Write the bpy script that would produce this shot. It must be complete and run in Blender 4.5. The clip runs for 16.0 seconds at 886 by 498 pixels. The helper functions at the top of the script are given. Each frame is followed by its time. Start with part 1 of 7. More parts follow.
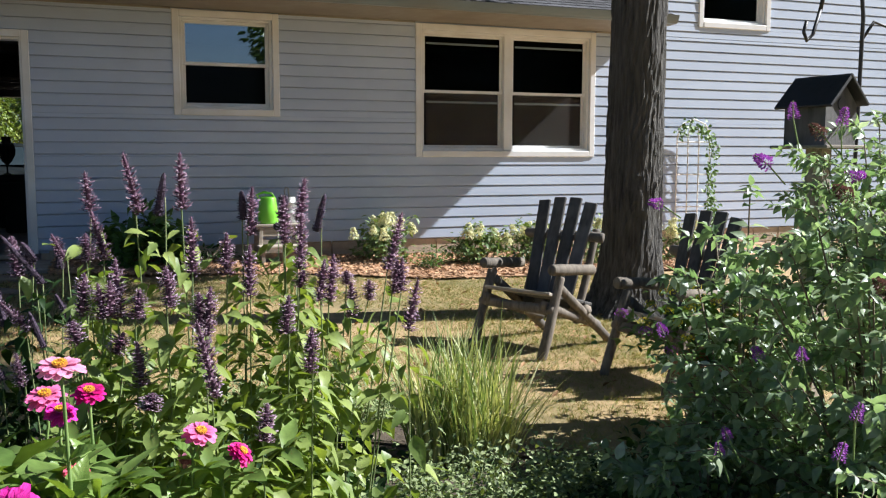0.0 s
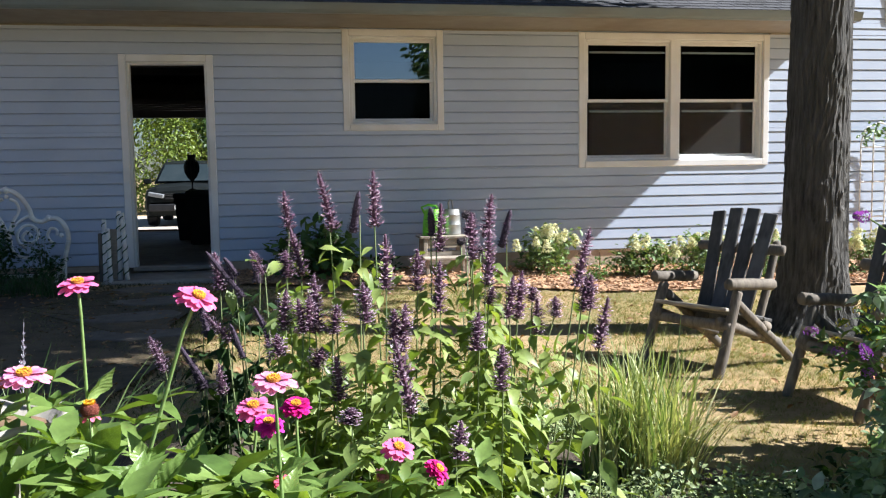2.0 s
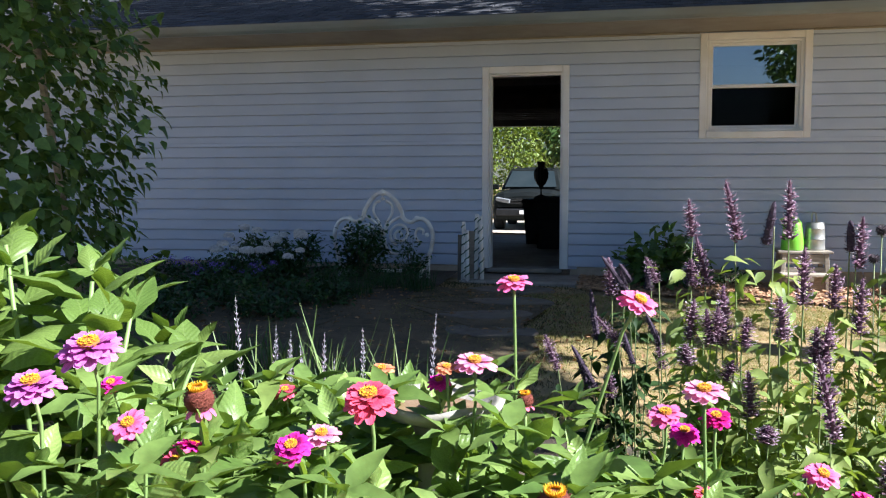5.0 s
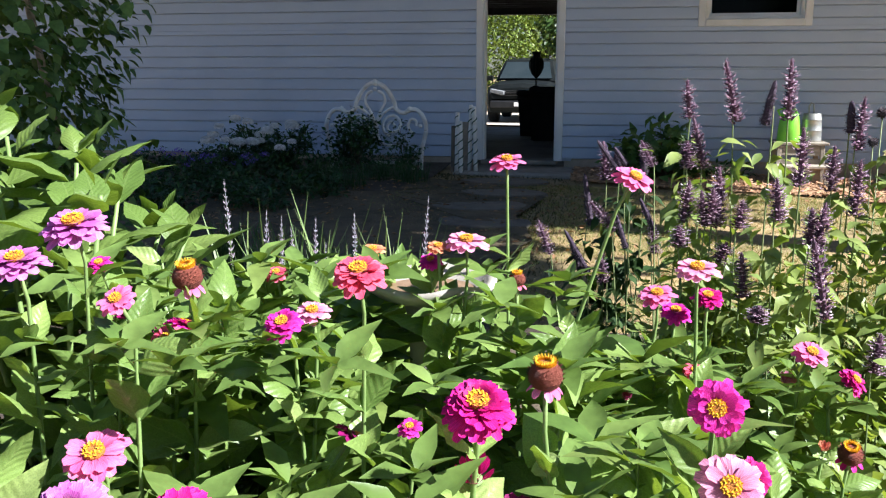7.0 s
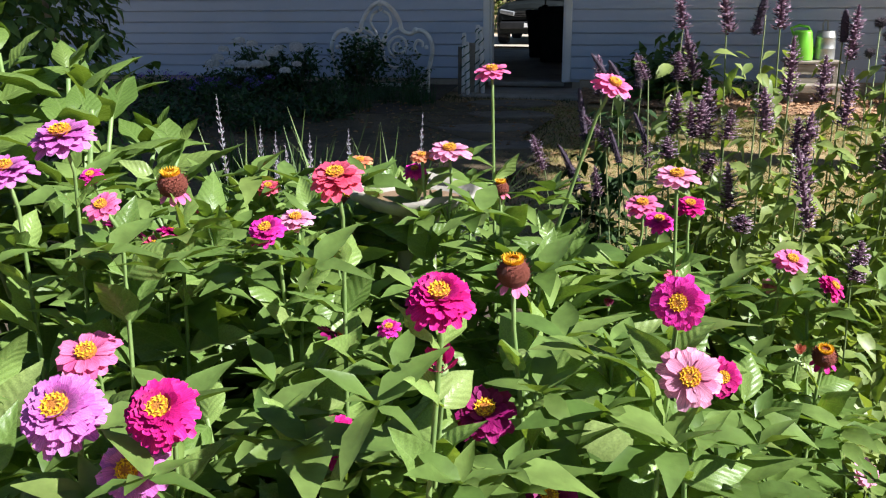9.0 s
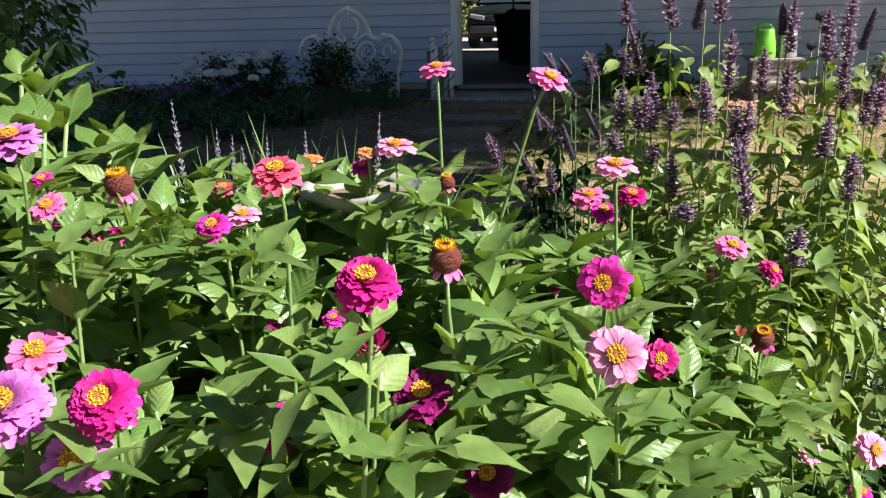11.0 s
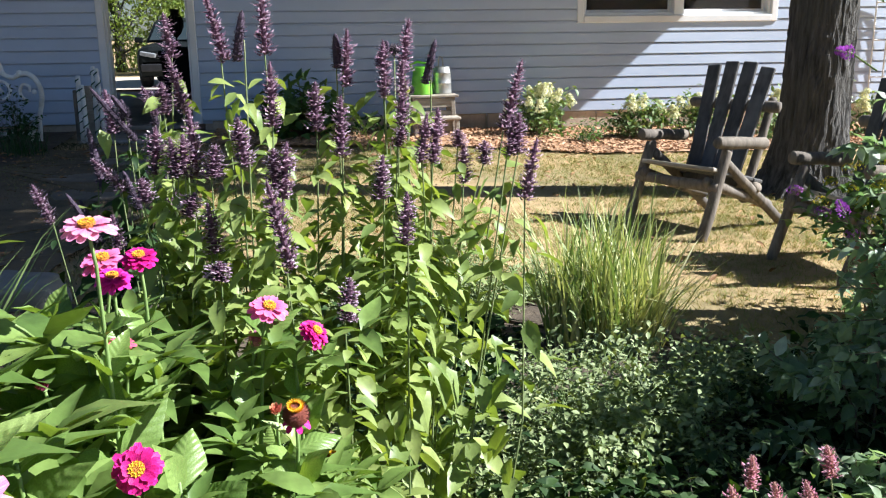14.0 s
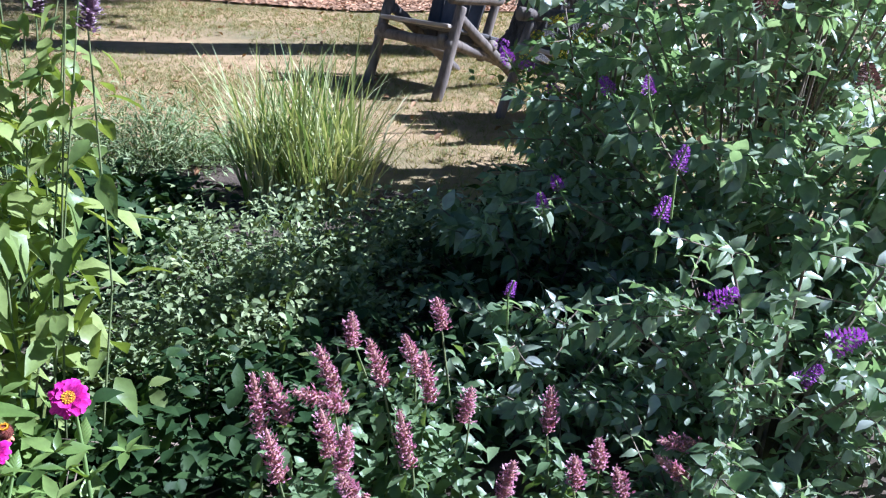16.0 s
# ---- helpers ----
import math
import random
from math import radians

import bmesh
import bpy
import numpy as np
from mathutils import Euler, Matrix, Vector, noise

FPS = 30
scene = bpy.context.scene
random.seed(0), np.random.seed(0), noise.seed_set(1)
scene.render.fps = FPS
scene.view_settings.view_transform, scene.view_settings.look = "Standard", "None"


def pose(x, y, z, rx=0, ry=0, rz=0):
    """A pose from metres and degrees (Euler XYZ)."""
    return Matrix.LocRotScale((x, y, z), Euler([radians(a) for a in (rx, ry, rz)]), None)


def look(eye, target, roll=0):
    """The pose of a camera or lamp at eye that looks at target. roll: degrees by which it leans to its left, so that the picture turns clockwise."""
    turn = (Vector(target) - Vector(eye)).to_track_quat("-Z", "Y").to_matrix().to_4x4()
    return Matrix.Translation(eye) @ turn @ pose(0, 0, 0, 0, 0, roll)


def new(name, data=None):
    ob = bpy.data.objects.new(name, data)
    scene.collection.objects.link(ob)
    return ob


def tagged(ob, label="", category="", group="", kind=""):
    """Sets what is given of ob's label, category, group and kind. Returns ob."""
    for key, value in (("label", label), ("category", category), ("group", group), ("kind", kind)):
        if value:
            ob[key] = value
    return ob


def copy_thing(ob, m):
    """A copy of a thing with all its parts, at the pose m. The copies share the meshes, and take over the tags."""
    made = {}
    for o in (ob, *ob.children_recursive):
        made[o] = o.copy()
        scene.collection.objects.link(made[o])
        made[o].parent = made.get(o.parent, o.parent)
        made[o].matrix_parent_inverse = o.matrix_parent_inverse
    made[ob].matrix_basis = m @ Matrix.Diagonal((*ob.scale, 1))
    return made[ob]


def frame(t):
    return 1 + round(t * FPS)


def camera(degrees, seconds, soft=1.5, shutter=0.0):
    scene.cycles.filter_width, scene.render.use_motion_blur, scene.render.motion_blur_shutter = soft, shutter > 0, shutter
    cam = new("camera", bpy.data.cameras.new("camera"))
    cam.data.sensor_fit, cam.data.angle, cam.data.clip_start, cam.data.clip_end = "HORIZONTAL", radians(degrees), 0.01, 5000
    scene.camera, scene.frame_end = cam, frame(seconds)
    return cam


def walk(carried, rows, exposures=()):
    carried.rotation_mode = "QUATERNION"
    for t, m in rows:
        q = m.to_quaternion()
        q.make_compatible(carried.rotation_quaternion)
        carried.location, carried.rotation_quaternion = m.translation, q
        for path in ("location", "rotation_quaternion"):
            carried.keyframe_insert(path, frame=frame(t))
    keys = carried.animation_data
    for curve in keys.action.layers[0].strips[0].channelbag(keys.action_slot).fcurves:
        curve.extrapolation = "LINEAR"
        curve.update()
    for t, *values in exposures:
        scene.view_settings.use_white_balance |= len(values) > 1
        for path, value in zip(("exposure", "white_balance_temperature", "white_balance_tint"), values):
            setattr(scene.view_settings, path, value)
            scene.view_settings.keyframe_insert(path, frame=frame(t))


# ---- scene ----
cam = camera(53.7, 16.0, soft=1.2)
PATH = [
    (0, (1.649, -9.267, 0.893), (2.341, -7.402, 0.688), 0.0),
    (0.5, (1.654, -9.27, 0.897), (2.155, -7.345, 0.691), -0.8),
    (1, (1.628, -9.257, 0.901), (2.074, -7.316, 0.717), -1.3),
    (1.5, (1.61, -9.238, 0.904), (2.014, -7.288, 0.722), -1.2),
    (2, (1.595, -9.229, 0.903), (1.944, -7.268, 0.725), -0.9),
    (2.5, (1.574, -9.229, 0.904), (1.802, -7.249, 0.741), -1.0),
    (3, (1.542, -9.247, 0.912), (1.616, -7.253, 0.772), -1.0),
    (3.5, (1.515, -9.24, 0.914), (1.442, -7.245, 0.789), -1.1),
    (4, (1.489, -9.249, 0.918), (1.281, -7.264, 0.783), -0.5),
    (4.2, (1.482, -9.248, 0.913), (1.222, -7.27, 0.772), -0.4),
    (6.3, (1.444, -9.252, 0.896), (0.986, -7.318, 0.67), 0.1),
    (6.5, (1.449, -9.243, 0.89), (1.021, -7.309, 0.615), 0.1),
    (7, (1.459, -9.229, 0.88), (1.08, -7.305, 0.486), -0.0),
    (7.5, (1.467, -9.226, 0.876), (1.101, -7.319, 0.398), -0.0),
    (8, (1.477, -9.23, 0.87), (1.108, -7.337, 0.341), -0.2),
    (8.5, (1.491, -9.241, 0.866), (1.104, -7.358, 0.314), -0.4),
    (8.7, (1.495, -9.243, 0.864), (1.098, -7.365, 0.305), -0.5),
    (11, (1.549, -9.269, 0.852), (1.202, -7.377, 0.304), -1.5),
    (11.5, (1.564, -9.259, 0.843), (1.281, -7.365, 0.266), -2.5),
    (12, (1.615, -9.25, 0.838), (1.51, -7.338, 0.262), -2.7),
    (12.5, (1.669, -9.248, 0.841), (1.768, -7.325, 0.301), -2.0),
    (13, (1.706, -9.208, 0.838), (1.904, -7.277, 0.356), -1.4),
    (13.5, (1.757, -9.115, 0.833), (1.97, -7.172, 0.409), -0.9),
    (14, (1.802, -9.053, 0.829), (2.123, -7.138, 0.35), -0.7),
    (14.5, (1.894, -9.011, 0.808), (2.404, -7.169, 0.218), -0.2),
    (15, (1.991, -9.015, 0.778), (2.578, -7.238, 0.073), 0.8),
    (15.5, (2.084, -9.015, 0.746), (2.732, -7.304, -0.061), 1.6),
    (16, (2.154, -9.01, 0.758), (2.887, -7.311, 0.001), 2.3),
]
walk(cam, [(t, look(eye, target, roll)) for t, eye, target, roll in PATH], [(0, 0.60, 5770, 11), (0.4, 0.68, 5770, 11), (1.0, 0.80, 5770, 11), (2.5, 0.97, 5670, 11), (4.2, 1.03, 5620, 12), (6.4, 1.12, 5720, 12), (8.0, 0.70, 5820, 11), (8.7, 0.62, 5870, 11), (11, 0.66, 5820, 11), (12.5, 0.78, 5720, 11), (14.2, 0.97, 5670, 11), (15, 0.87, 5520, 12), (15.5, 0.80, 5070, 17), (16, 0.84, 4820, 22)])

# ---- world, sun, exposure ----
SUN_DIR = Vector((1.163, -0.24, 1.0)).normalized()      # towards the sun
world = bpy.data.worlds.new("sky")
scene.world = world
world.use_nodes = True
wn, wl = world.node_tree.nodes, world.node_tree.links
sky = wn.new("ShaderNodeTexSky")
sky.sky_type = "NISHITA"
sky.sun_disc = False
sky.sun_elevation = math.asin(SUN_DIR.z)
sky.sun_rotation = math.atan2(SUN_DIR.x, SUN_DIR.y)
sky.dust_density = 0.6
sky.ozone_density = 3.0
bg = wn["Background"]
bg.inputs["Strength"].default_value = 0.045
wl.new(sky.outputs["Color"], bg.inputs["Color"])

sun_data = bpy.data.lights.new("sun", "SUN")
sun_data.energy = 7.5
sun_data.angle = radians(0.55)
sun_data.color = (1.0, 0.945, 0.85)
sun = new("sun", sun_data)
sun.matrix_world = look(SUN_DIR * 30, (0, 0, 0))


# ---- materials ----
def nodes_of(name):
    m = bpy.data.materials.new(name)
    m.use_nodes = True
    nt = m.node_tree
    return m, nt, nt.nodes, nt.links, nt.nodes["Principled BSDF"]


def ramp2(nt, fac, c1, c2, p1=0.3, p2=0.7):
    r = nt.nodes.new("ShaderNodeValToRGB")
    r.color_ramp.elements[0].position, r.color_ramp.elements[1].position = p1, p2
    r.color_ramp.elements[0].color, r.color_ramp.elements[1].color = (*c1, 1), (*c2, 1)
    nt.links.new(fac, r.inputs["Fac"])
    return r.outputs["Color"]


def mixc(nt, fac, a, b, mode="MIX"):
    n = nt.nodes.new("ShaderNodeMix")
    n.data_type, n.blend_type = "RGBA", mode
    for sock, val in ((n.inputs[0], fac), (n.inputs[6], a), (n.inputs[7], b)):
        if hasattr(val, "is_output"):
            nt.links.new(val, sock)
        elif isinstance(val, (int, float)):
            sock.default_value = val
        else:
            sock.default_value = (*val, 1)
    return n.outputs[2]


def noise_of(nt, scale, detail=4, rough=0.55, stretch=(1, 1, 1), coord="Object"):
    tc, mp, no = (nt.nodes.new("ShaderNode" + k) for k in ("TexCoord", "Mapping", "TexNoise"))
    mp.inputs["Scale"].default_value = stretch
    no.inputs["Scale"].default_value, no.inputs["Detail"].default_value, no.inputs["Roughness"].default_value = scale, detail, rough
    nt.links.new(tc.outputs[coord], mp.inputs["Vector"])
    nt.links.new(mp.outputs["Vector"], no.inputs["Vector"])
    return no.outputs["Fac"]


def vary(nt, per):
    if per == "object":
        return nt.nodes.new("ShaderNodeObjectInfo").outputs["Random"]
    return nt.nodes.new("ShaderNodeNewGeometry").outputs["Random Per Island"]


def surf(name, c1, c2, scale=8.0, rough=0.6, bump=0.2, bscale=60.0, metal=0.0, stretch=(1, 1, 1), stain=None, sscale=1.2, per="", spread=0.25, dist=0.004, spec=0.5):
    """A surface with a fine grain, a coarse stain and relief."""
    m, nt, N, L, P = nodes_of(name)
    col = ramp2(nt, noise_of(nt, scale, 6, 0.6, stretch), c1, c2)
    if stain:
        col = mixc(nt, ramp2(nt, noise_of(nt, sscale, 3), (0, 0, 0), (1, 1, 1), 0.45, 0.75), col, stain)
    if per:
        hsv = N.new("ShaderNodeHueSaturation")
        mr = N.new("ShaderNodeMapRange")
        mr.inputs["To Min"].default_value, mr.inputs["To Max"].default_value = 1 - spread, 1 + spread
        L.new(vary(nt, per), mr.inputs["Value"])
        L.new(mr.outputs["Result"], hsv.inputs["Value"])
        L.new(col, hsv.inputs["Color"])
        col = hsv.outputs["Color"]
    L.new(col, P.inputs["Base Color"])
    P.inputs["Roughness"].default_value, P.inputs["Metallic"].default_value = rough, metal
    P.inputs["Specular IOR Level"].default_value = spec
    if bump:
        b = N.new("ShaderNodeBump")
        b.inputs["Strength"].default_value, b.inputs["Distance"].default_value = bump, dist
        L.new(noise_of(nt, bscale, 5, 0.6, stretch), b.inputs["Height"])
        L.new(b.outputs["Normal"], P.inputs["Normal"])
    return m


def leafy(name, dark, light, trans=0.3, rough=0.45, per="island", odd=None, oddp=0.93, spec=0.4, glow=(1.0, 1.0, 0.28), veins=0.0, streak=False):
    """Thin leaf or petal: reflects, and lets sunlight through."""
    m, nt, N, L, P = nodes_of(name)
    rnd = vary(nt, per)
    col = ramp2(nt, rnd, dark, light, 0.0, 1.0)
    if odd:
        col = mixc(nt, ramp2(nt, rnd, (0, 0, 0), (1, 1, 1), oddp, oddp + 0.02), col, odd)
    n = ramp2(nt, noise_of(nt, 45, 3), (0.78,) * 3, (1.18,) * 3)
    col = mixc(nt, 1.0, col, n, "MULTIPLY")
    height = noise_of(nt, 120, 3)

    def calc(op, p, q=0.0):
        k = N.new("ShaderNodeMath")
        k.operation = op
        for sock, val in ((k.inputs[0], p), (k.inputs[1], q)):
            if hasattr(val, "is_output"):
                L.new(val, sock)
            else:
                sock.default_value = val
        return k.outputs[0]

    if veins or streak:
        xyz = N.new("ShaderNodeSeparateXYZ")
        L.new(N.new("ShaderNodeTexCoord").outputs["Object"], xyz.inputs[0])
        X, Y = xyz.outputs[0], xyz.outputs[1]
    if veins:
        # midrib, and side veins that run forward from it
        side = calc("ABSOLUTE", X)
        wave = calc("SINE", calc("MULTIPLY", calc("SUBTRACT", Y, calc("MULTIPLY", side, 1.1)), veins * 6.283))
        rib = calc("LESS_THAN", side, 0.011)
        line = calc("MAXIMUM", calc("MULTIPLY", calc("POWER", calc("ABSOLUTE", calc("MAXIMUM", wave, 0.0)), 7.0), 0.55), rib)
        col = mixc(nt, calc("MULTIPLY", line, 0.13), col, (0.42, 0.52, 0.20))
        height = calc("SUBTRACT", calc("MULTIPLY", height, 0.35), calc("MULTIPLY", wave, 0.5))
    if streak:
        rad = calc("SQRT", calc("ADD", calc("MULTIPLY", X, X), calc("MULTIPLY", Y, Y)))
        ang = calc("MULTIPLY", calc("ARCTAN2", Y, X), 26.0)
        cb, no = N.new("ShaderNodeCombineXYZ"), N.new("ShaderNodeTexNoise")
        L.new(ang, cb.inputs[0])
        L.new(calc("MULTIPLY", rad, 1.6), cb.inputs[1])
        L.new(cb.outputs[0], no.inputs["Vector"])
        no.inputs["Scale"].default_value = 1.0
        col = mixc(nt, 1.0, col, ramp2(nt, no.outputs["Fac"], (0.62,) * 3, (1.15,) * 3, 0.3, 0.65), "MULTIPLY")
        col = mixc(nt, 1.0, col, ramp2(nt, rad, (0.60, 0.42, 0.55), (1.06, 1.06, 1.06), 0.15, 0.75), "MULTIPLY")
        height = no.outputs["Fac"]
    L.new(col, P.inputs["Base Color"])
    P.inputs["Roughness"].default_value = rough
    P.inputs["Specular IOR Level"].default_value = spec
    b = N.new("ShaderNodeBump")
    b.inputs["Strength"].default_value, b.inputs["Distance"].default_value = (0.22, 0.0025) if veins else (0.25, 0.002)
    L.new(height, b.inputs["Height"])
    L.new(b.outputs["Normal"], P.inputs["Normal"])
    t = N.new("ShaderNodeBsdfTranslucent")
    L.new(mixc(nt, 1.0, col, glow, "MULTIPLY"), t.inputs["Color"])
    mx = N.new("ShaderNodeMixShader")
    mx.inputs["Fac"].default_value = trans
    out = N["Material Output"]
    L.new(P.outputs["BSDF"], mx.inputs[1])
    L.new(t.outputs["BSDF"], mx.inputs[2])
    L.new(mx.outputs["Shader"], out.inputs["Surface"])
    return m


def glass_pane(name, tint, rough, gloss):
    """Window glass: sees through, and mirrors more than one plain sheet would."""
    m, nt, N, L, P = nodes_of(name)
    tr, gl, mx, lw = (N.new(k) for k in ("ShaderNodeBsdfTransparent", "ShaderNodeBsdfGlossy", "ShaderNodeMixShader", "ShaderNodeFresnel"))
    tr.inputs["Color"].default_value = (*tint, 1)
    gl.inputs["Roughness"].default_value = rough
    gl.inputs["Color"].default_value = (0.95, 0.97, 1.0, 1)
    lw.inputs["IOR"].default_value = gloss
    L.new(lw.outputs["Fac"], mx.inputs["Fac"])
    L.new(tr.outputs["BSDF"], mx.inputs[1])
    L.new(gl.outputs["BSDF"], mx.inputs[2])
    L.new(mx.outputs["Shader"], N["Material Output"].inputs["Surface"])
    return m


M_SIDING = surf("siding_vinyl", (0.470, 0.538, 0.662), (0.525, 0.597, 0.724), 3, 0.5, 0.12, 90, stretch=(0.15, 1, 1), stain=(0.44, 0.51, 0.635), per="object", spread=0.02)
M_TRIM = surf("trim_paint", (0.785, 0.785, 0.772), (0.84, 0.84, 0.83), 6, 0.45, 0.08, 70, stain=(0.71, 0.695, 0.65), sscale=2.5)
# cream taken well down: the shade under the eave is in this colour
M_SOFFIT = surf("soffit_shade_paint", (0.27, 0.245, 0.20), (0.34, 0.31, 0.255), 5, 0.6, 0.1, 50, stain=(0.24, 0.21, 0.165), sscale=1.6)
M_GUTTER = surf("gutter_aluminium", (0.145, 0.185, 0.20), (0.205, 0.25, 0.265), 5, 0.38, 0.06, 40, stretch=(0.3, 1, 1), stain=(0.17, 0.18, 0.17), sscale=1.5)
M_FOUND = surf("foundation_block", (0.42, 0.33, 0.24), (0.55, 0.45, 0.34), 14, 0.9, 0.6, 70, stain=(0.33, 0.26, 0.19), per="object", spread=0.08)
M_ROOF = surf("asphalt_shingle", (0.035, 0.036, 0.042), (0.075, 0.075, 0.082), 40, 0.9, 0.7, 180, per="object", spread=0.4)
M_GROUND = surf("dry_soil", (0.27, 0.185, 0.085), (0.47, 0.325, 0.16), 9, 0.95, 0.35, 60, stain=(0.155, 0.14, 0.06), sscale=1.1, dist=0.012)
M_DRIVE = surf("concrete_drive", (0.42, 0.36, 0.28), (0.52, 0.45, 0.36), 5, 0.9, 0.4, 60, stain=(0.42, 0.38, 0.3))
M_CONC = surf("concrete", (0.25, 0.22, 0.19), (0.36, 0.33, 0.28), 9, 0.9, 0.5, 70, stain=(0.18, 0.16, 0.13), sscale=2)
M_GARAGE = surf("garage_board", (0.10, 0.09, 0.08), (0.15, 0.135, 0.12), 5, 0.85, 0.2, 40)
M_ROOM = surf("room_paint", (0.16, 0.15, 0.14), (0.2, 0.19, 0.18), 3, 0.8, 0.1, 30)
M_BLIND = surf("blind_fabric", (0.50, 0.47, 0.42), (0.56, 0.53, 0.48), 8, 0.8, 0.2, 120)
M_GLASS = glass_pane("window_glass", (0.80, 0.84, 0.84), 0.01, 3.0)
M_SCREEN = glass_pane("insect_screen_glass", (0.30, 0.31, 0.32), 0.05, 1.16)
M_MESH, nt, N, L, P = nodes_of("insect_mesh")
P.inputs["Base Color"].default_value = (0.40, 0.37, 0.33, 1)
P.inputs["Roughness"].default_value = 0.8
tr, mx = N.new("ShaderNodeBsdfTransparent"), N.new("ShaderNodeMixShader")
mx.inputs["Fac"].default_value = 0.055
L.new(tr.outputs["BSDF"], mx.inputs[1])
L.new(P.outputs["BSDF"], mx.inputs[2])
L.new(mx.outputs["Shader"], N["Material Output"].inputs["Surface"])
M_BARK = surf("oak_bark", (0.012, 0.0115, 0.011), (0.14, 0.132, 0.12), 12, 0.95, 1.0, 30, stretch=(3.0, 3.0, 0.35), stain=(0.075, 0.073, 0.06), sscale=3, dist=0.03)
M_LOG = surf("weathered_log", (0.085, 0.070, 0.054), (0.25, 0.21, 0.16), 14, 0.85, 0.6, 50, stretch=(2.5, 2.5, 0.4), stain=(0.09, 0.08, 0.07), sscale=4, per="object", spread=0.15)
M_SLAT = surf("grey_stained_board", (0.038, 0.036, 0.034), (0.095, 0.09, 0.084), 12, 0.75, 0.5, 60, stretch=(3, 3, 0.35), stain=(0.15, 0.145, 0.14), sscale=5, per="object", spread=0.2)
M_IRONW = surf("white_iron_paint", (0.84, 0.84, 0.82), (0.92, 0.92, 0.90), 25, 0.5, 0.3, 90, stain=(0.64, 0.58, 0.50), sscale=7)
M_BLACK = surf("black_iron", (0.012, 0.012, 0.013), (0.03, 0.029, 0.028), 30, 0.5, 0.3, 90)
M_BIN = surf("black_plastic", (0.012, 0.013, 0.015), (0.022, 0.023, 0.026), 6, 0.5, 0.15, 90, spec=0.2)
M_GREENP = surf("lime_green_plastic", (0.20, 0.62, 0.03), (0.27, 0.72, 0.06), 6, 0.35, 0.05, 40, stain=(0.2, 0.52, 0.05))
M_GALV = surf("galvanised_steel", (0.34, 0.34, 0.32), (0.52, 0.52, 0.49), 18, 0.4, 0.1, 40, metal=0.6, stain=(0.36, 0.35, 0.32), sscale=6)
M_OLDWOOD = surf("old_grey_wood", (0.24, 0.20, 0.15), (0.42, 0.37, 0.30), 16, 0.85, 0.5, 60, stretch=(0.5, 3, 3), stain=(0.17, 0.14, 0.11), sscale=4, per="object", spread=0.15)
M_TERRA = surf("terracotta", (0.34, 0.13, 0.06), (0.45, 0.19, 0.09), 14, 0.85, 0.4, 60, stain=(0.42, 0.27, 0.19), sscale=6)
M_STONE = surf("field_stone", (0.21, 0.20, 0.18), (0.35, 0.33, 0.30), 7, 0.9, 0.7, 30, stain=(0.27, 0.25, 0.2), sscale=4, per="object", spread=0.12)
M_SLAB = surf("path_slab", (0.13, 0.105, 0.08), (0.22, 0.18, 0.14), 9, 0.9, 0.6, 40, stain=(0.15, 0.13, 0.1), sscale=3, per="object", spread=0.15)
M_BATH = surf("pale_concrete", (0.29, 0.265, 0.225), (0.41, 0.38, 0.33), 22, 0.9, 0.4, 90, stain=(0.22, 0.20, 0.165), sscale=9)
M_SILT = surf("damp_silt", (0.16, 0.10, 0.055), (0.26, 0.17, 0.10), 30, 0.6, 0.4, 90)
M_SEED = surf("dark_seed_head", (0.02, 0.015, 0.022), (0.07, 0.05, 0.06), 60, 0.9, 0.3, 90)
M_MULCH = surf("bark_mulch", (0.27, 0.145, 0.075), (0.53, 0.34, 0.195), 20, 0.95, 0.4, 60, per="island", spread=0.45)
M_CARP = surf("black_car_paint", (0.008, 0.010, 0.010), (0.014, 0.016, 0.016), 3, 0.5, 0.0, spec=0.04)
M_CARG = surf("car_glass", (0.02, 0.03, 0.035), (0.03, 0.04, 0.045), 2, 0.1, 0.0, spec=0.03)
M_CHROME = surf("chrome", (0.6, 0.6, 0.6), (0.75, 0.75, 0.75), 4, 0.12, 0.0, metal=1.0)
M_TYRE = surf("tyre_rubber", (0.01, 0.01, 0.01), (0.02, 0.02, 0.02), 20, 0.85, 0.3, 60)
M_LAMP = surf("headlamp_glass", (0.22, 0.24, 0.25), (0.32, 0.33, 0.35), 30, 0.1, 0.1, 60)
M_ROPE = surf("green_rope", (0.02, 0.07, 0.04), (0.04, 0.12, 0.07), 30, 0.6, 0.3, 90)
# lawn under the trees: their shade is mixed into this dark colour
M_SHADED_TURF = surf("shade_painted_turf", (0.060, 0.050, 0.026), (0.15, 0.11, 0.06), 10, 0.95, 0.5, 50, stain=(0.20, 0.14, 0.08), sscale=1.6, dist=0.01)
M_SOIL = surf("bed_soil", (0.05, 0.036, 0.025), (0.10, 0.075, 0.05), 14, 0.95, 0.9, 50, stain=(0.13, 0.10, 0.06), sscale=4, dist=0.01)

LEAF_OAK = leafy("oak_leaf", (0.03, 0.075, 0.012), (0.08, 0.15, 0.03), 0.3)
LEAF_ZIN = leafy("zinnia_leaf", (0.14, 0.23, 0.052), (0.30, 0.42, 0.115), 0.36, 0.34, per="object", odd=(0.31, 0.40, 0.13), veins=7.0)
LEAF_ZIN2 = leafy("zinnia_lower_leaf", (0.105, 0.18, 0.04), (0.23, 0.325, 0.085), 0.36, 0.38, odd=(0.20, 0.27, 0.07), oddp=0.97)
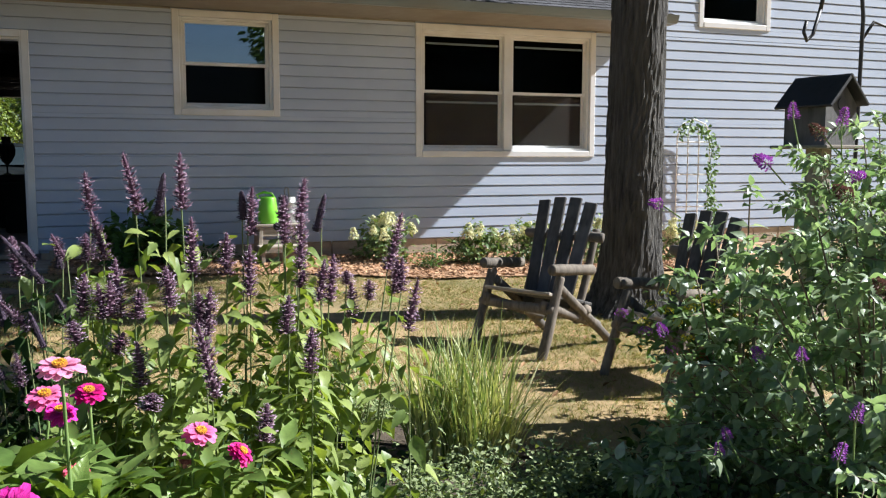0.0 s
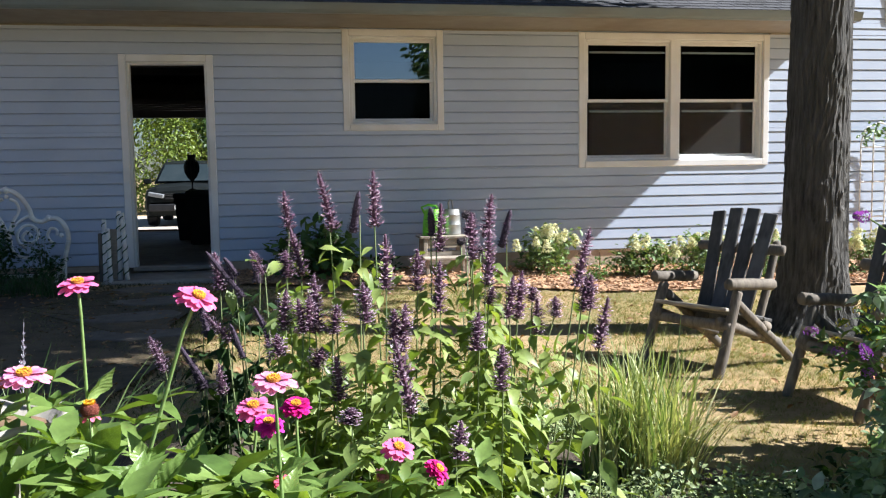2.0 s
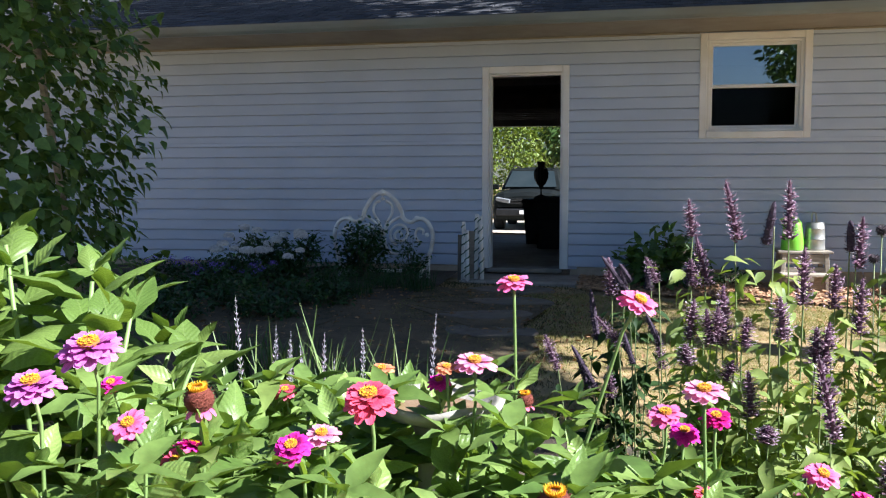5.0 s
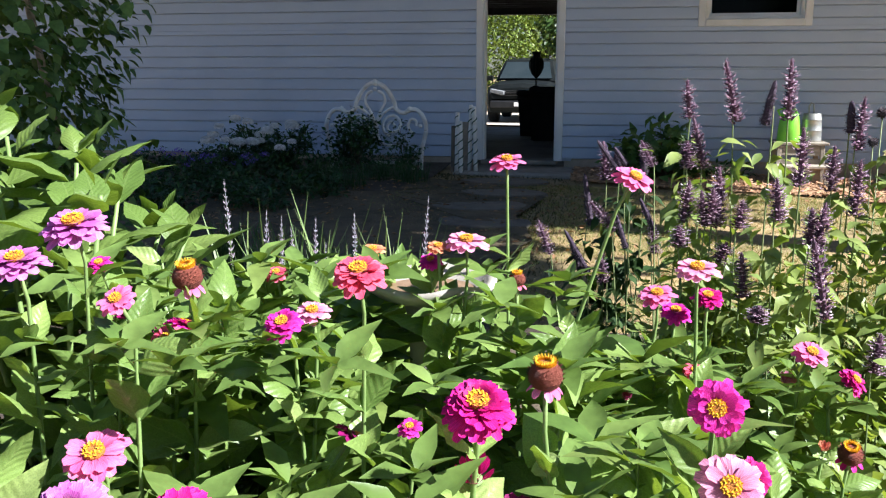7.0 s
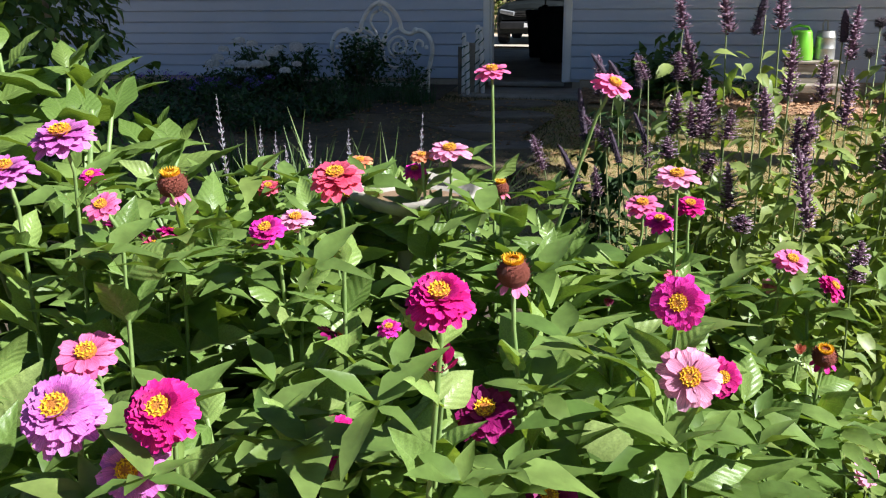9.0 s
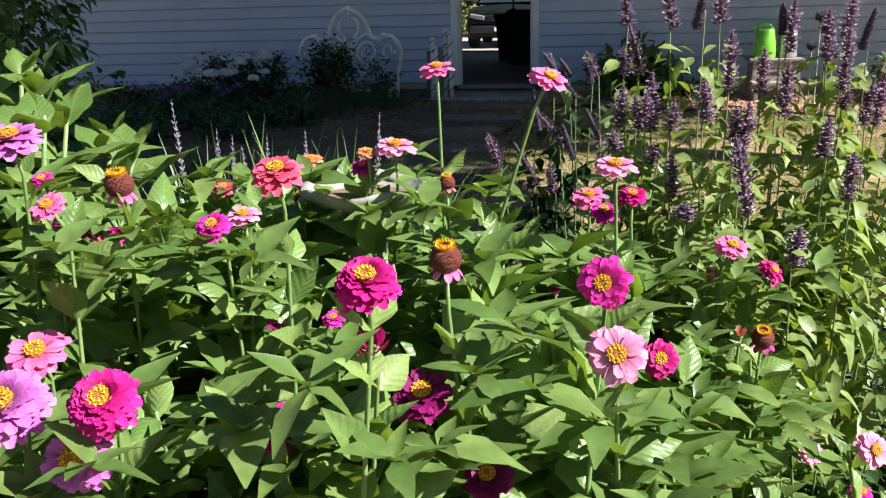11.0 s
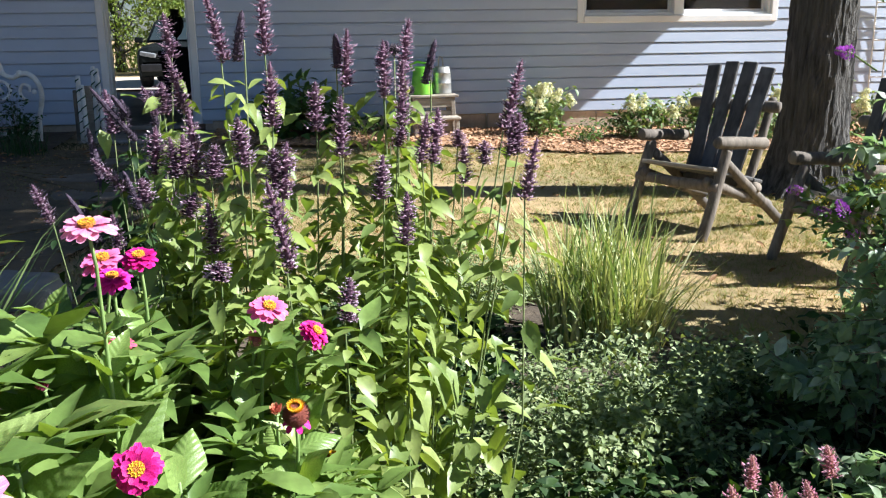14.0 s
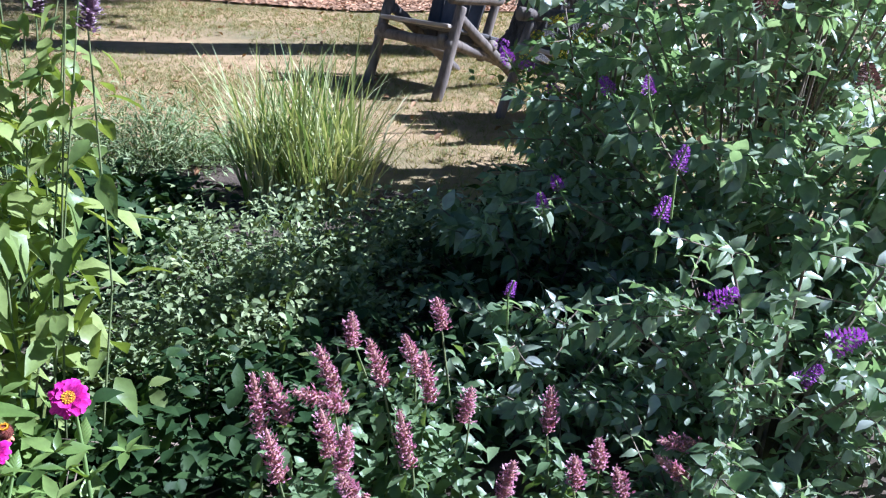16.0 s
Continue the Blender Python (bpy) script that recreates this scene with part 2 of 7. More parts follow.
LEAF_HYD = leafy("hydrangea_leaf", (0.115, 0.195, 0.04), (0.21, 0.295, 0.07), 0.36, 0.4, per="object", veins=9.0)
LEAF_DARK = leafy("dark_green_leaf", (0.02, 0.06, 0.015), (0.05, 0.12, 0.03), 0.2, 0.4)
LEAF_AG = leafy("hyssop_leaf", (0.18, 0.26, 0.07), (0.36, 0.43, 0.13), 0.4, 0.42)
LEAF_BUD = leafy("butterfly_bush_leaf", (0.172, 0.262, 0.13), (0.405, 0.49, 0.31), 0.48, 0.36, odd=(0.56, 0.62, 0.54), oddp=0.90, spec=0.55, glow=(0.9, 1.0, 0.55))
LEAF_PH = leafy("pink_hyssop_leaf", (0.105, 0.175, 0.07), (0.225, 0.315, 0.145), 0.34, 0.42)
LEAF_CAT = leafy("catmint_leaf", (0.145, 0.20, 0.075), (0.35, 0.41, 0.19), 0.2, 0.6, odd=(0.3, 0.32, 0.1), oddp=0.985)
# green lowered: the shade of taller plants is put into this leaf colour
LEAF_COVER = leafy("groundcover_leaf", (0.02, 0.046, 0.014), (0.052, 0.095, 0.026), 0.22, 0.6, odd=(0.16, 0.2, 0.06), oddp=0.97, spec=0.2)
LEAF_VINE = leafy("vine_leaf", (0.05, 0.11, 0.028), (0.14, 0.25, 0.06), 0.3)
LEAF_GRASS = leafy("variegated_blade", (0.14, 0.23, 0.06), (0.62, 0.63, 0.30), 0.32, 0.5, glow=(1, 1, 0.45))
LEAF_CREAMB = leafy("cream_blade", (0.50, 0.50, 0.20), (0.86, 0.82, 0.50), 0.32, 0.5, glow=(1, 1, 0.45))
LEAF_LIRI = leafy("lily_turf_blade", (0.05, 0.11, 0.03), (0.13, 0.21, 0.06), 0.25)
LEAF_STRAP = leafy("strap_leaf", (0.10, 0.18, 0.05), (0.26, 0.34, 0.12), 0.3, 0.45)
LEAF_PAN = leafy("panicle_hydrangea_leaf", (0.10, 0.17, 0.06), (0.25, 0.33, 0.14), 0.28)
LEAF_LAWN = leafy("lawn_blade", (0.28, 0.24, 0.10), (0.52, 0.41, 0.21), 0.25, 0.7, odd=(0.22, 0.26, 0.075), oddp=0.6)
LEAF_LANT = leafy("lantana_leaf", (0.07, 0.14, 0.03), (0.16, 0.26, 0.06), 0.3)
LEAF_FAR = leafy("far_leaf", (0.12, 0.19, 0.032), (0.28, 0.35, 0.07), 0.3)
LEAF_FARD = leafy("far_dark_leaf", (0.03, 0.07, 0.015), (0.07, 0.13, 0.03), 0.25)
STEM_G = surf("green_stem", (0.13, 0.21, 0.06), (0.21, 0.30, 0.09), 30, 0.5, 0.2, 90)
STEM_P = surf("hyssop_stem", (0.12, 0.18, 0.06), (0.20, 0.22, 0.09), 30, 0.6, 0.2, 90)
STEM_W = surf("woody_stem", (0.13, 0.10, 0.07), (0.24, 0.19, 0.13), 30, 0.8, 0.4, 90)


def petal_mat(name, c, c2, per="island", glow=(1, 0.75, 0.9)):
    return leafy(name, c, c2, 0.28, 0.55, per, spec=0.25, glow=glow)


def flower_mat(name, c, c2):
    """Petals of a flower head: darker towards the disc, finely streaked along their length."""
    return leafy(name, c, c2, 0.26, 0.5, "island", spec=0.25, glow=(1, 0.75, 0.9), streak=True)


PETAL = {
    "magenta": flower_mat("magenta_petal", (0.62, 0.012, 0.20), (0.80, 0.03, 0.33)),
    "hot": flower_mat("hot_pink_petal", (0.78, 0.03, 0.38), (0.88, 0.07, 0.52)),
    "pink": flower_mat("pink_petal", (0.80, 0.13, 0.36), (0.90, 0.27, 0.50)),
    "pale": flower_mat("pale_pink_petal", (0.86, 0.30, 0.52), (0.93, 0.47, 0.64)),
    "lilac": flower_mat("lilac_petal", (0.66, 0.17, 0.58), (0.78, 0.30, 0.70)),
    "coral": flower_mat("coral_petal", (0.80, 0.09, 0.18), (0.90, 0.20, 0.30)),
    "dark": flower_mat("wine_petal", (0.22, 0.008, 0.10), (0.38, 0.015, 0.18)),
    "orange": flower_mat("orange_petal", (0.75, 0.24, 0.12), (0.85, 0.42, 0.22)),
}
M_YELLOW = petal_mat("yellow_floret", (0.80, 0.40, 0.015), (0.92, 0.62, 0.03), glow=(1, 0.9, 0.4))
M_LEMON = petal_mat("lemon_floret", (0.72, 0.58, 0.03), (0.85, 0.75, 0.10), glow=(1, 0.95, 0.4))
M_EYE = surf("orange_brown_disc", (0.32, 0.09, 0.02), (0.62, 0.26, 0.03), 90, 0.8, 0.6, 200)
M_CONE = surf("seed_cone", (0.17, 0.03, 0.02), (0.34, 0.09, 0.05), 120, 0.8, 0.8, 200)
M_PURPLE = petal_mat("purple_calyx", (0.07, 0.038, 0.065), (0.25, 0.14, 0.20))
M_FLORET = petal_mat("pale_mauve_floret", (0.52, 0.36, 0.48), (0.90, 0.78, 0.85))
M_ROSY = petal_mat("rosy_floret", (0.66, 0.30, 0.42), (0.90, 0.56, 0.64))
M_TAN = petal_mat("tan_calyx", (0.40, 0.20, 0.17), (0.62, 0.38, 0.30))
M_SAGE = petal_mat("sage_calyx", (0.42, 0.42, 0.46), (0.62, 0.60, 0.66))
M_VIOLET = petal_mat("violet_floret", (0.28, 0.07, 0.42), (0.55, 0.20, 0.62))
M_CREAM = petal_mat("cream_floret", (0.66, 0.64, 0.36), (0.82, 0.80, 0.55), glow=(1, 1, 0.7))
M_WHITE = petal_mat("white_floret", (0.72, 0.72, 0.72), (0.85, 0.85, 0.84), glow=(1, 1, 1))
M_BLUEV = petal_mat("blue_violet_petal", (0.16, 0.10, 0.50), (0.30, 0.20, 0.72))
M_SPENT = petal_mat("spent_floret", (0.10, 0.06, 0.04), (0.22, 0.13, 0.09))


# ---- mesh helpers ----
class Geo:
    """Collects vertices and faces of one mesh."""

    def __init__(self):
        self.v, self.f, self.n, self.mi = [], [], 0, []

    def add(self, v, f, m=None, mat=0):
        v = np.asarray(v, float)
        if m is not None:
            a = np.array(m)
            v = v @ a[:3, :3].T + a[:3, 3]
        self.v.append(v)
        self.f += [tuple(i + self.n for i in face) for face in f]
        self.mi += [mat] * len(f)
        self.n += len(v)
        return self

    def box(self, a, b, m=None, bevel=0.0, mat=0):
        """A box from corner a to corner b, its edges chamfered."""
        a, b = np.array(a, float), np.array(b, float)
        c, h = (a + b) / 2, (b - a) / 2
        if bevel <= 0:
            s = np.array([(x, y, z) for z in (-1, 1) for y in (-1, 1) for x in (-1, 1)])
            f = [(0, 2, 3, 1), (4, 5, 7, 6), (0, 1, 5, 4), (2, 6, 7, 3), (0, 4, 6, 2), (1, 3, 7, 5)]
            return self.add(c + s * h, f, m, mat)
        bevel = min(bevel, 0.45 * h.min())
        v, idx = [], {}
        for x in (-1, 1):
            for y in (-1, 1):
                for z in (-1, 1):
                    s = np.array((x, y, z))
                    for k in range(3):
                        d = h - bevel
                        d[k] = h[k]
                        idx[(x, y, z, k)] = len(v)
                        v.append(c + s * d)
        f = []
        for k in range(3):
            i, j = (k + 1) % 3, (k + 2) % 3
            for s in (-1, 1):
                q = []
                for p, r in ((-1, -1), (1, -1), (1, 1), (-1, 1)):
                    t = [0, 0, 0]
                    t[k], t[i], t[j] = s, p, r
                    q.append(idx[(*t, k)])
                f.append(tuple(q if s > 0 else q[::-1]))
            for p in (-1, 1):
                for r in (-1, 1):
                    lo, hi = [0, 0, 0], [0, 0, 0]
                    lo[k], hi[k] = -1, 1
                    lo[i] = hi[i] = p
                    lo[j] = hi[j] = r
                    q = (idx[(*lo, i)], idx[(*hi, i)], idx[(*hi, j)], idx[(*lo, j)])
                    f.append(q if p * r < 0 else q[::-1])
        for x in (-1, 1):
            for y in (-1, 1):
                for z in (-1, 1):
                    q = tuple(idx[(x, y, z, k)] for k in range(3))
                    f.append(q if x * y * z > 0 else q[::-1])
        return self.add(v, f, m, mat)

    def tube(self, pts, radii, n=8, m=None, mat=0, cap=True, wob=0.0, rng=None):
        """A round bar along points, with a radius for each."""
        pts = [Vector(p) for p in pts]
        if isinstance(radii, (int, float)):
            radii = [radii] * len(pts)
        v, f, ref = [], [], None
        for i, p in enumerate(pts):
            d = (pts[min(i + 1, len(pts) - 1)] - pts[max(i - 1, 0)])
            d = d.normalized() if d.length > 1e-9 else Vector((0, 0, 1))
            if ref is None:
                ref = d.orthogonal().normalized()
            ref = (ref - d * ref.dot(d)).normalized()
            other = d.cross(ref)
            for k in range(n):
                a = 2 * math.pi * k / n
                r = radii[i] * (1 + (rng.uniform(-wob, wob) if rng else 0))
                v.append(p + ref * (r * math.cos(a)) + other * (r * math.sin(a)))
        for i in range(len(pts) - 1):
            for k in range(n):
                f.append((i * n + k, i * n + (k + 1) % n, (i + 1) * n + (k + 1) % n, (i + 1) * n + k))
        if cap:
            f.append(tuple(range(n))[::-1])
            f.append(tuple((len(pts) - 1) * n + k for k in range(n)))
        return self.add(v, f, m, mat)

    def lathe(self, prof, n=24, m=None, mat=0):
        """A turned body from (radius, height) pairs."""
        v = [(r * math.cos(2 * math.pi * k / n), r * math.sin(2 * math.pi * k / n), z) for r, z in prof for k in range(n)]
        f = [(i * n + k, i * n + (k + 1) % n, (i + 1) * n + (k + 1) % n, (i + 1) * n + k) for i in range(len(prof) - 1) for k in range(n)]
        return self.add(v, f, m, mat)

    def mesh(self, name, *mats, smooth=False):
        me = bpy.data.meshes.new(name)
        v = np.concatenate(self.v) if self.v else np.zeros((0, 3))
        me.from_pydata(v.tolist(), [], self.f)
        for m in mats:
            me.materials.append(m)
        if len(mats) > 1:
            me.polygons.foreach_set("material_index", self.mi)
        if smooth:
            me.polygons.foreach_set("use_smooth", [True] * len(self.f))
        me.update()
        return me


def scatter(name, templates, mats4, *mats, smooth=True):
    """One mesh of many copies of small templates (vertices, faces, material indices), one matrix each."""
    me = bpy.data.meshes.new(name)
    vs, fs, mi, off = [], [], [], 0
    groups = {}
    for i, m in enumerate(mats4):
        groups.setdefault(i % len(templates), []).append(np.array(m))
    for g, ms in groups.items():
        tv, tf = np.asarray(templates[g][0], float), templates[g][1]
        tm = templates[g][2] if len(templates[g]) > 2 else [0] * len(tf)
        ms = np.array(ms)
        v = np.einsum("nij,kj->nki", ms[:, :3, :3], tv) + ms[:, None, :3, 3]
        vs.append(v.reshape(-1, 3))
        for k in range(len(ms)):
            o = off + k * len(tv)
            fs.extend([tuple(i + o for i in f) for f in tf])
            mi.extend(tm)
        off += len(ms) * len(tv)
    me.from_pydata(np.concatenate(vs).tolist() if vs else [], [], fs)
    for m in mats:
        me.materials.append(m)
    if len(mats) > 1:
        me.polygons.foreach_set("material_index", mi)
    if smooth:
        me.polygons.foreach_set("use_smooth", [True] * len(fs))
    me.update()
    return me


def thing(name, label, category, m=None, group="", kind=""):
    ob = new(name)
    ob.empty_display_size = 0.05
    ob.matrix_basis = m if m is not None else Matrix()
    return tagged(ob, label, category, group, kind)


def part(name, me, parent, label="", m=None, kind=""):
    ob = new(name, me)
    ob.parent = parent
    if m is not None:
        ob.matrix_basis = m
    return tagged(ob, label, kind=kind)


def setting(name, me, label, category):
    return tagged(new(name, me), label, category, kind="structure")


def aim(p, d, up=(0, 0, 1), roll=0.0, scale=1.0):
    """A matrix whose y axis runs along d, its z axis as near to up as may be."""
    y = Vector(d).normalized()
    x = y.cross(Vector(up))
    x = x.normalized() if x.length > 1e-6 else Vector((1, 0, 0))
    z = x.cross(y)
    m = Matrix((x, y, z)).transposed().to_4x4()
    s = scale if isinstance(scale, (tuple, list)) else (scale,) * 3
    return Matrix.Translation(p) @ m @ Matrix.Rotation(roll, 4, "Y") @ Matrix.Diagonal((*s, 1))


def leaf_template(width=0.4, rows=5, fold=0.12, droop=0.25, tip=1.0, wide=0.4, wave=0.0, seed=0):
    """A leaf 1 long along y: folded on its midrib, drooping, widest at the part `wide` of its length."""
    rng = random.Random(seed)
    v, f = [], []
    for i in range(rows):
        u = i / (rows - 1)
        w = (u / wide) ** 0.6 if u < wide else max(0.0, 1 - ((u - wide) / (1 - wide)) ** (1.6 * tip))
        w = max(w, 0.10 if i == 0 else 0.0) * width / 2
        if i == rows - 1:
            w = 0.01
        z = -droop * u * u
        tw = rng.uniform(-wave, wave)
        v += [(-w, u, z + fold * w * 2 + tw * w), (0, u, z), (w, u, z + fold * w * 2 - tw * w)]
    for i in range(rows - 1):
        a = i * 3
        f += [(a, a + 1, a + 4, a + 3), (a + 1, a + 2, a + 5, a + 4)]
    return v, f


def curled_leaf(width, rows, fold, droop, wide, wave, curl, seed):
    """A larger leaf 1 long along y, five points across: margins turned, edges rippled."""
    rng = random.Random(seed)
    v, f = [], []
    ph, bend = rng.uniform(0, 6), rng.uniform(-0.12, 0.12)
    for i in range(rows):
        u = i / (rows - 1)
        w = (u / wide) ** 0.6 if u < wide else max(0.0, 1 - ((u - wide) / (1 - wide)) ** 1.5)
        w = (0.012 if i == rows - 1 else max(w, 0.10)) * width / 2
        for s in (-1, -0.55, 0, 0.55, 1):
            z = -droop * u * u + fold * 2 * w * abs(s) - curl * w * s * s * 1.6 + wave * w * abs(s) * math.sin(u * 13 + ph + (2 if s > 0 else 0))
            v.append((s * w + bend * u * u, u, z))
    for i in range(rows - 1):
        for k in range(4):
            q = i * 5 + k
            f.append((q, q + 1, q + 6, q + 5))
    return v, f


def ground_z(x, y):
    """Height of the ground: it falls gently from the house to the beds."""
    z0 = -0.10 - 0.022 * min(max(x - 1, -2), 5)
    if y > 0:
        return z0 if y < 7 else max(-0.42, -0.12 - 0.05 * (y - 7))
    k = min(1.0, -y / 4)
    return z0 + (-0.22 - z0) * k - 0.006 * max(0.0, -y - 4)


# ---- ground ----
def make_ground():
    xs = sorted(set([-400, -120, -50, -25, -14] + [round(-9 + 0.35 * i, 3) for i in range(70)] + [18, 25, 50, 120, 400]))
    ys = sorted(set([-400, -120, -50, -25, -16] + [round(-13 + 0.35 * i, 3) for i in range(90)] + [22, 28, 35, 50, 120, 400]))
    v = [(x, y, ground_z(x, y) + 0.012 * noise.noise((x * 0.9, y * 0.9, 0)) - (0.10 if -0.2 < y < 6.9 and -9 < x < 14 else 0)) for y in ys for x in xs]
    n = len(xs)
    f = [(j * n + i, j * n + i + 1, (j + 1) * n + i + 1, (j + 1) * n + i) for j in range(len(ys) - 1) for i in range(n - 1)]
    return setting("ground", Geo().add(v, f).mesh("ground", M_GROUND, smooth=True), "dry tan lawn soil with thin straw-coloured grass", "ground")


ground = make_ground()

# ---- house: walls with real openings ----
X0, X1, DEEP = -9.0, 14.0, 6.8
EAVE_END = 7.56
OPEN = {
    "door": (0.07, 0.84, -0.06, 2.03),
    "window_1": (2.275, 3.195, 1.40, 2.305),
    "window_2": (4.825, 6.93, 0.985, 2.30),
    "window_3": (8.51, 9.46, 2.58, 3.50),
}


def wall_boxes(g, x0, x1, z0, z1, holes, y0, y1):
    """Wall between x0 and x1 with holes (x0, x1, z0, z1) cut through it."""
    xs = sorted({x0, x1, *[h for hole in holes for h in hole[:2]]})
    for a, b in zip(xs, xs[1:]):
        cuts = sorted((h[2], h[3]) for h in holes if h[0] < (a + b) / 2 < h[1])
        z = z0
        for lo, hi in cuts:
            if lo > z:
                g.box((a, y0, z), (b, y1, lo))
            z = hi
        if z < z1:
            g.box((a, y0, z), (b, y1, z1))


g = Geo()
wall_boxes(g, X0, EAVE_END, -0.02, 2.60, [OPEN["door"], OPEN["window_1"], OPEN["window_2"]], 0.0, 0.14)
wall_boxes(g, EAVE_END, X1, -0.02, 5.6, [OPEN["window_3"]], 0.0, 0.14)
wall_south = setting("wall_south", g.mesh("wall_south", M_SIDING), "pale blue-grey vinyl clapboard house wall, part in shade", "wall")

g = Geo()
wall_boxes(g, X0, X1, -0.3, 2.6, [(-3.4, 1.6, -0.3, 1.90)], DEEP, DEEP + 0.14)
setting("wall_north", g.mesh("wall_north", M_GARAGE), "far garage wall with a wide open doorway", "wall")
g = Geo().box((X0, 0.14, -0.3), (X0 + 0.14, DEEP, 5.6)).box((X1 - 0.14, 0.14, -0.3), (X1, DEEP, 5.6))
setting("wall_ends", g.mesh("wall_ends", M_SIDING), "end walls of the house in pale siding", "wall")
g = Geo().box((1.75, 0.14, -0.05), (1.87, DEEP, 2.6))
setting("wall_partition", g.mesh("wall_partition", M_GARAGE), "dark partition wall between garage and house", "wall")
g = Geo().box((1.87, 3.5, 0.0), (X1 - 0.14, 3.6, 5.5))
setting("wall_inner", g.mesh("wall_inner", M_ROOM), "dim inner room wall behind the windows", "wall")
g = Geo().box((EAVE_END, 0.14, 2.7), (EAVE_END + 0.12, DEEP, 5.6))
setting("wall_upper_side", g.mesh("wall_upper_side", M_SIDING), "side of the taller part of the house", "wall")
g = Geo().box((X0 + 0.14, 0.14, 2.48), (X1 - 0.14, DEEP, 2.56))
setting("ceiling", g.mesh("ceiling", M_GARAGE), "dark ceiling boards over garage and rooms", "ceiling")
g = Geo().box((X0 + 0.14, -0.0, -0.16), (1.75, DEEP + 0.2, -0.09))
setting("floor", g.mesh("floor", M_CONC), "bare concrete garage floor", "floor")
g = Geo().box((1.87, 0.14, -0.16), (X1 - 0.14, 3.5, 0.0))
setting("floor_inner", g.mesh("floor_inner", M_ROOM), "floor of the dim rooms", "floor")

# the header and the raised garage door hang below the ceiling
g = Geo().box((-3.4, DEEP - 1.9, 2.02), (1.6, DEEP - 0.05, 2.06), bevel=0.01)
for k in range(4):
    g.box((-3.4, DEEP - 1.9 + 0.46 * k, 1.99), (1.6, DEEP - 1.86 + 0.46 * k, 2.02), bevel=0.005)
setting("garage_door", g.mesh("garage_door", M_GARAGE), "raised sectional garage door under the ceiling", "door")
g = Geo().box((-6.0, 2.2, 2.38), (1.7, 2.32, 2.48), bevel=0.01).box((-6.0, 4.4, 2.38), (1.7, 4.52, 2.48), bevel=0.01)
setting("ceiling_beams", g.mesh("ceiling_beams", M_GARAGE), "dark joists under the garage ceiling", "ceiling")


def casing(name, x0, x1, z0, z1, w, label, sill=False):
    """A painted casing of four boards round an opening, proud of the siding."""
    t = thing(name, label, name.split("_")[0], kind="structure")
    y0, y1 = -0.042, 0.0
    bits = [((x0, y0, z0), (x0 + w, y1, z1)), ((x1 - w, y0, z0), (x1, y1, z1)), ((x0 + w, y0, z1 - w), (x1 - w, y1, z1))]
    if sill:
        bits.append(((x0 + w, y0 - 0.004, z0), (x1 - w, y1, z0 + w)))
    for a, b in bits:
        part("casing_board" if not (sill and a[2] == z0 and b[2] == z0 + w) else "window_sill", Geo().box(a, b, bevel=0.006).mesh("casing_board", M_TRIM), t)
    return t


door = casing("door_1", 0.0, 0.91, -0.02, 2.10, 0.07, "white-cased doorway, its door standing open into a dark garage")
g = Geo().box((0.07, 0.0, -0.02), (0.09, 0.14, 2.03), bevel=0.003).box((0.82, 0.0, -0.02), (0.84, 0.14, 2.03), bevel=0.003).box((0.09, 0.0, 2.01), (0.82, 0.14, 2.03), bevel=0.003)
part("jamb", g.mesh("jamb", M_TRIM), door)
part("threshold", Geo().box((0.06, -0.06, -0.06), (0.85, 0.14, -0.02), bevel=0.006).mesh("threshold", M_CONC), door, "worn concrete threshold")


def sash(t, x0, x1, z0, z1, y, screen):
    """One sash of four rails, with its pane."""
    w = 0.032
    g = Geo()
    for a, b in (((x0, y, z0), (x0 + w, y + 0.03, z1)), ((x1 - w, y, z0), (x1, y + 0.03, z1)), ((x0 + w, y, z1 - w), (x1 - w, y + 0.03, z1)), ((x0 + w, y, z0), (x1 - w, y + 0.03, z0 + w))):
        g.box(a, b, bevel=0.004)
    s = part("sash", g.mesh("sash", M_TRIM), t)
    p = part("pane", Geo().box((x0 + w, y + 0.012, z0 + w), (x1 - w, y + 0.016, z1 - w)).mesh("pane", M_SCREEN if screen else M_GLASS), s, "dark screened glass" if screen else "glass mirroring sky")
    p.visible_shadow = False


def window(name, x0, x1, z0, z1, lights, label, clear):
    t = casing(name, x0, x1, z0, z1, 0.07, label, True)
    a, b, lo, hi = x0 + 0.07, x1 - 0.07, z0 + 0.07, z1 - 0.07
    g = Geo().box((a, 0.0, lo), (a + 0.03, 0.12, hi), bevel=0.003).box((b - 0.03, 0.0, lo), (b, 0.12, hi), bevel=0.003)
    g.box((a + 0.03, 0.0, hi - 0.025), (b - 0.03, 0.12, hi), bevel=0.003).box((a + 0.03, 0.0, lo), (b - 0.03, 0.12, lo + 0.03), bevel=0.003)
    part("window_frame", g.mesh("window_frame", M_TRIM), t)
    step = (b - a) / lights
    for i in range(lights):
        l, r = a + i * step + (0.03 if i == 0 else 0.055), a + (i + 1) * step - (0.03 if i == lights - 1 else 0.055)
        if i:
            part("mullion", Geo().box((a + i * step - 0.055, -0.02, lo), (a + i * step + 0.055, 0.10, hi), bevel=0.006).mesh("mullion", M_TRIM), t)
        mid = (lo + hi) / 2
        sash(t, l, r, mid - 0.016, hi - 0.025, 0.035, not clear)
        sash(t, l, r, lo + 0.03, mid + 0.016, 0.068, True)
    return t


window("window_1", 2.205, 3.265, 1.33, 2.375, 1, "white double-hung window with cream casing mirroring blue sky", True)
twin = window("window_2", 4.755, 7.0, 0.915, 2.37, 2, "white twin double-hung window with dark screened glass", False)
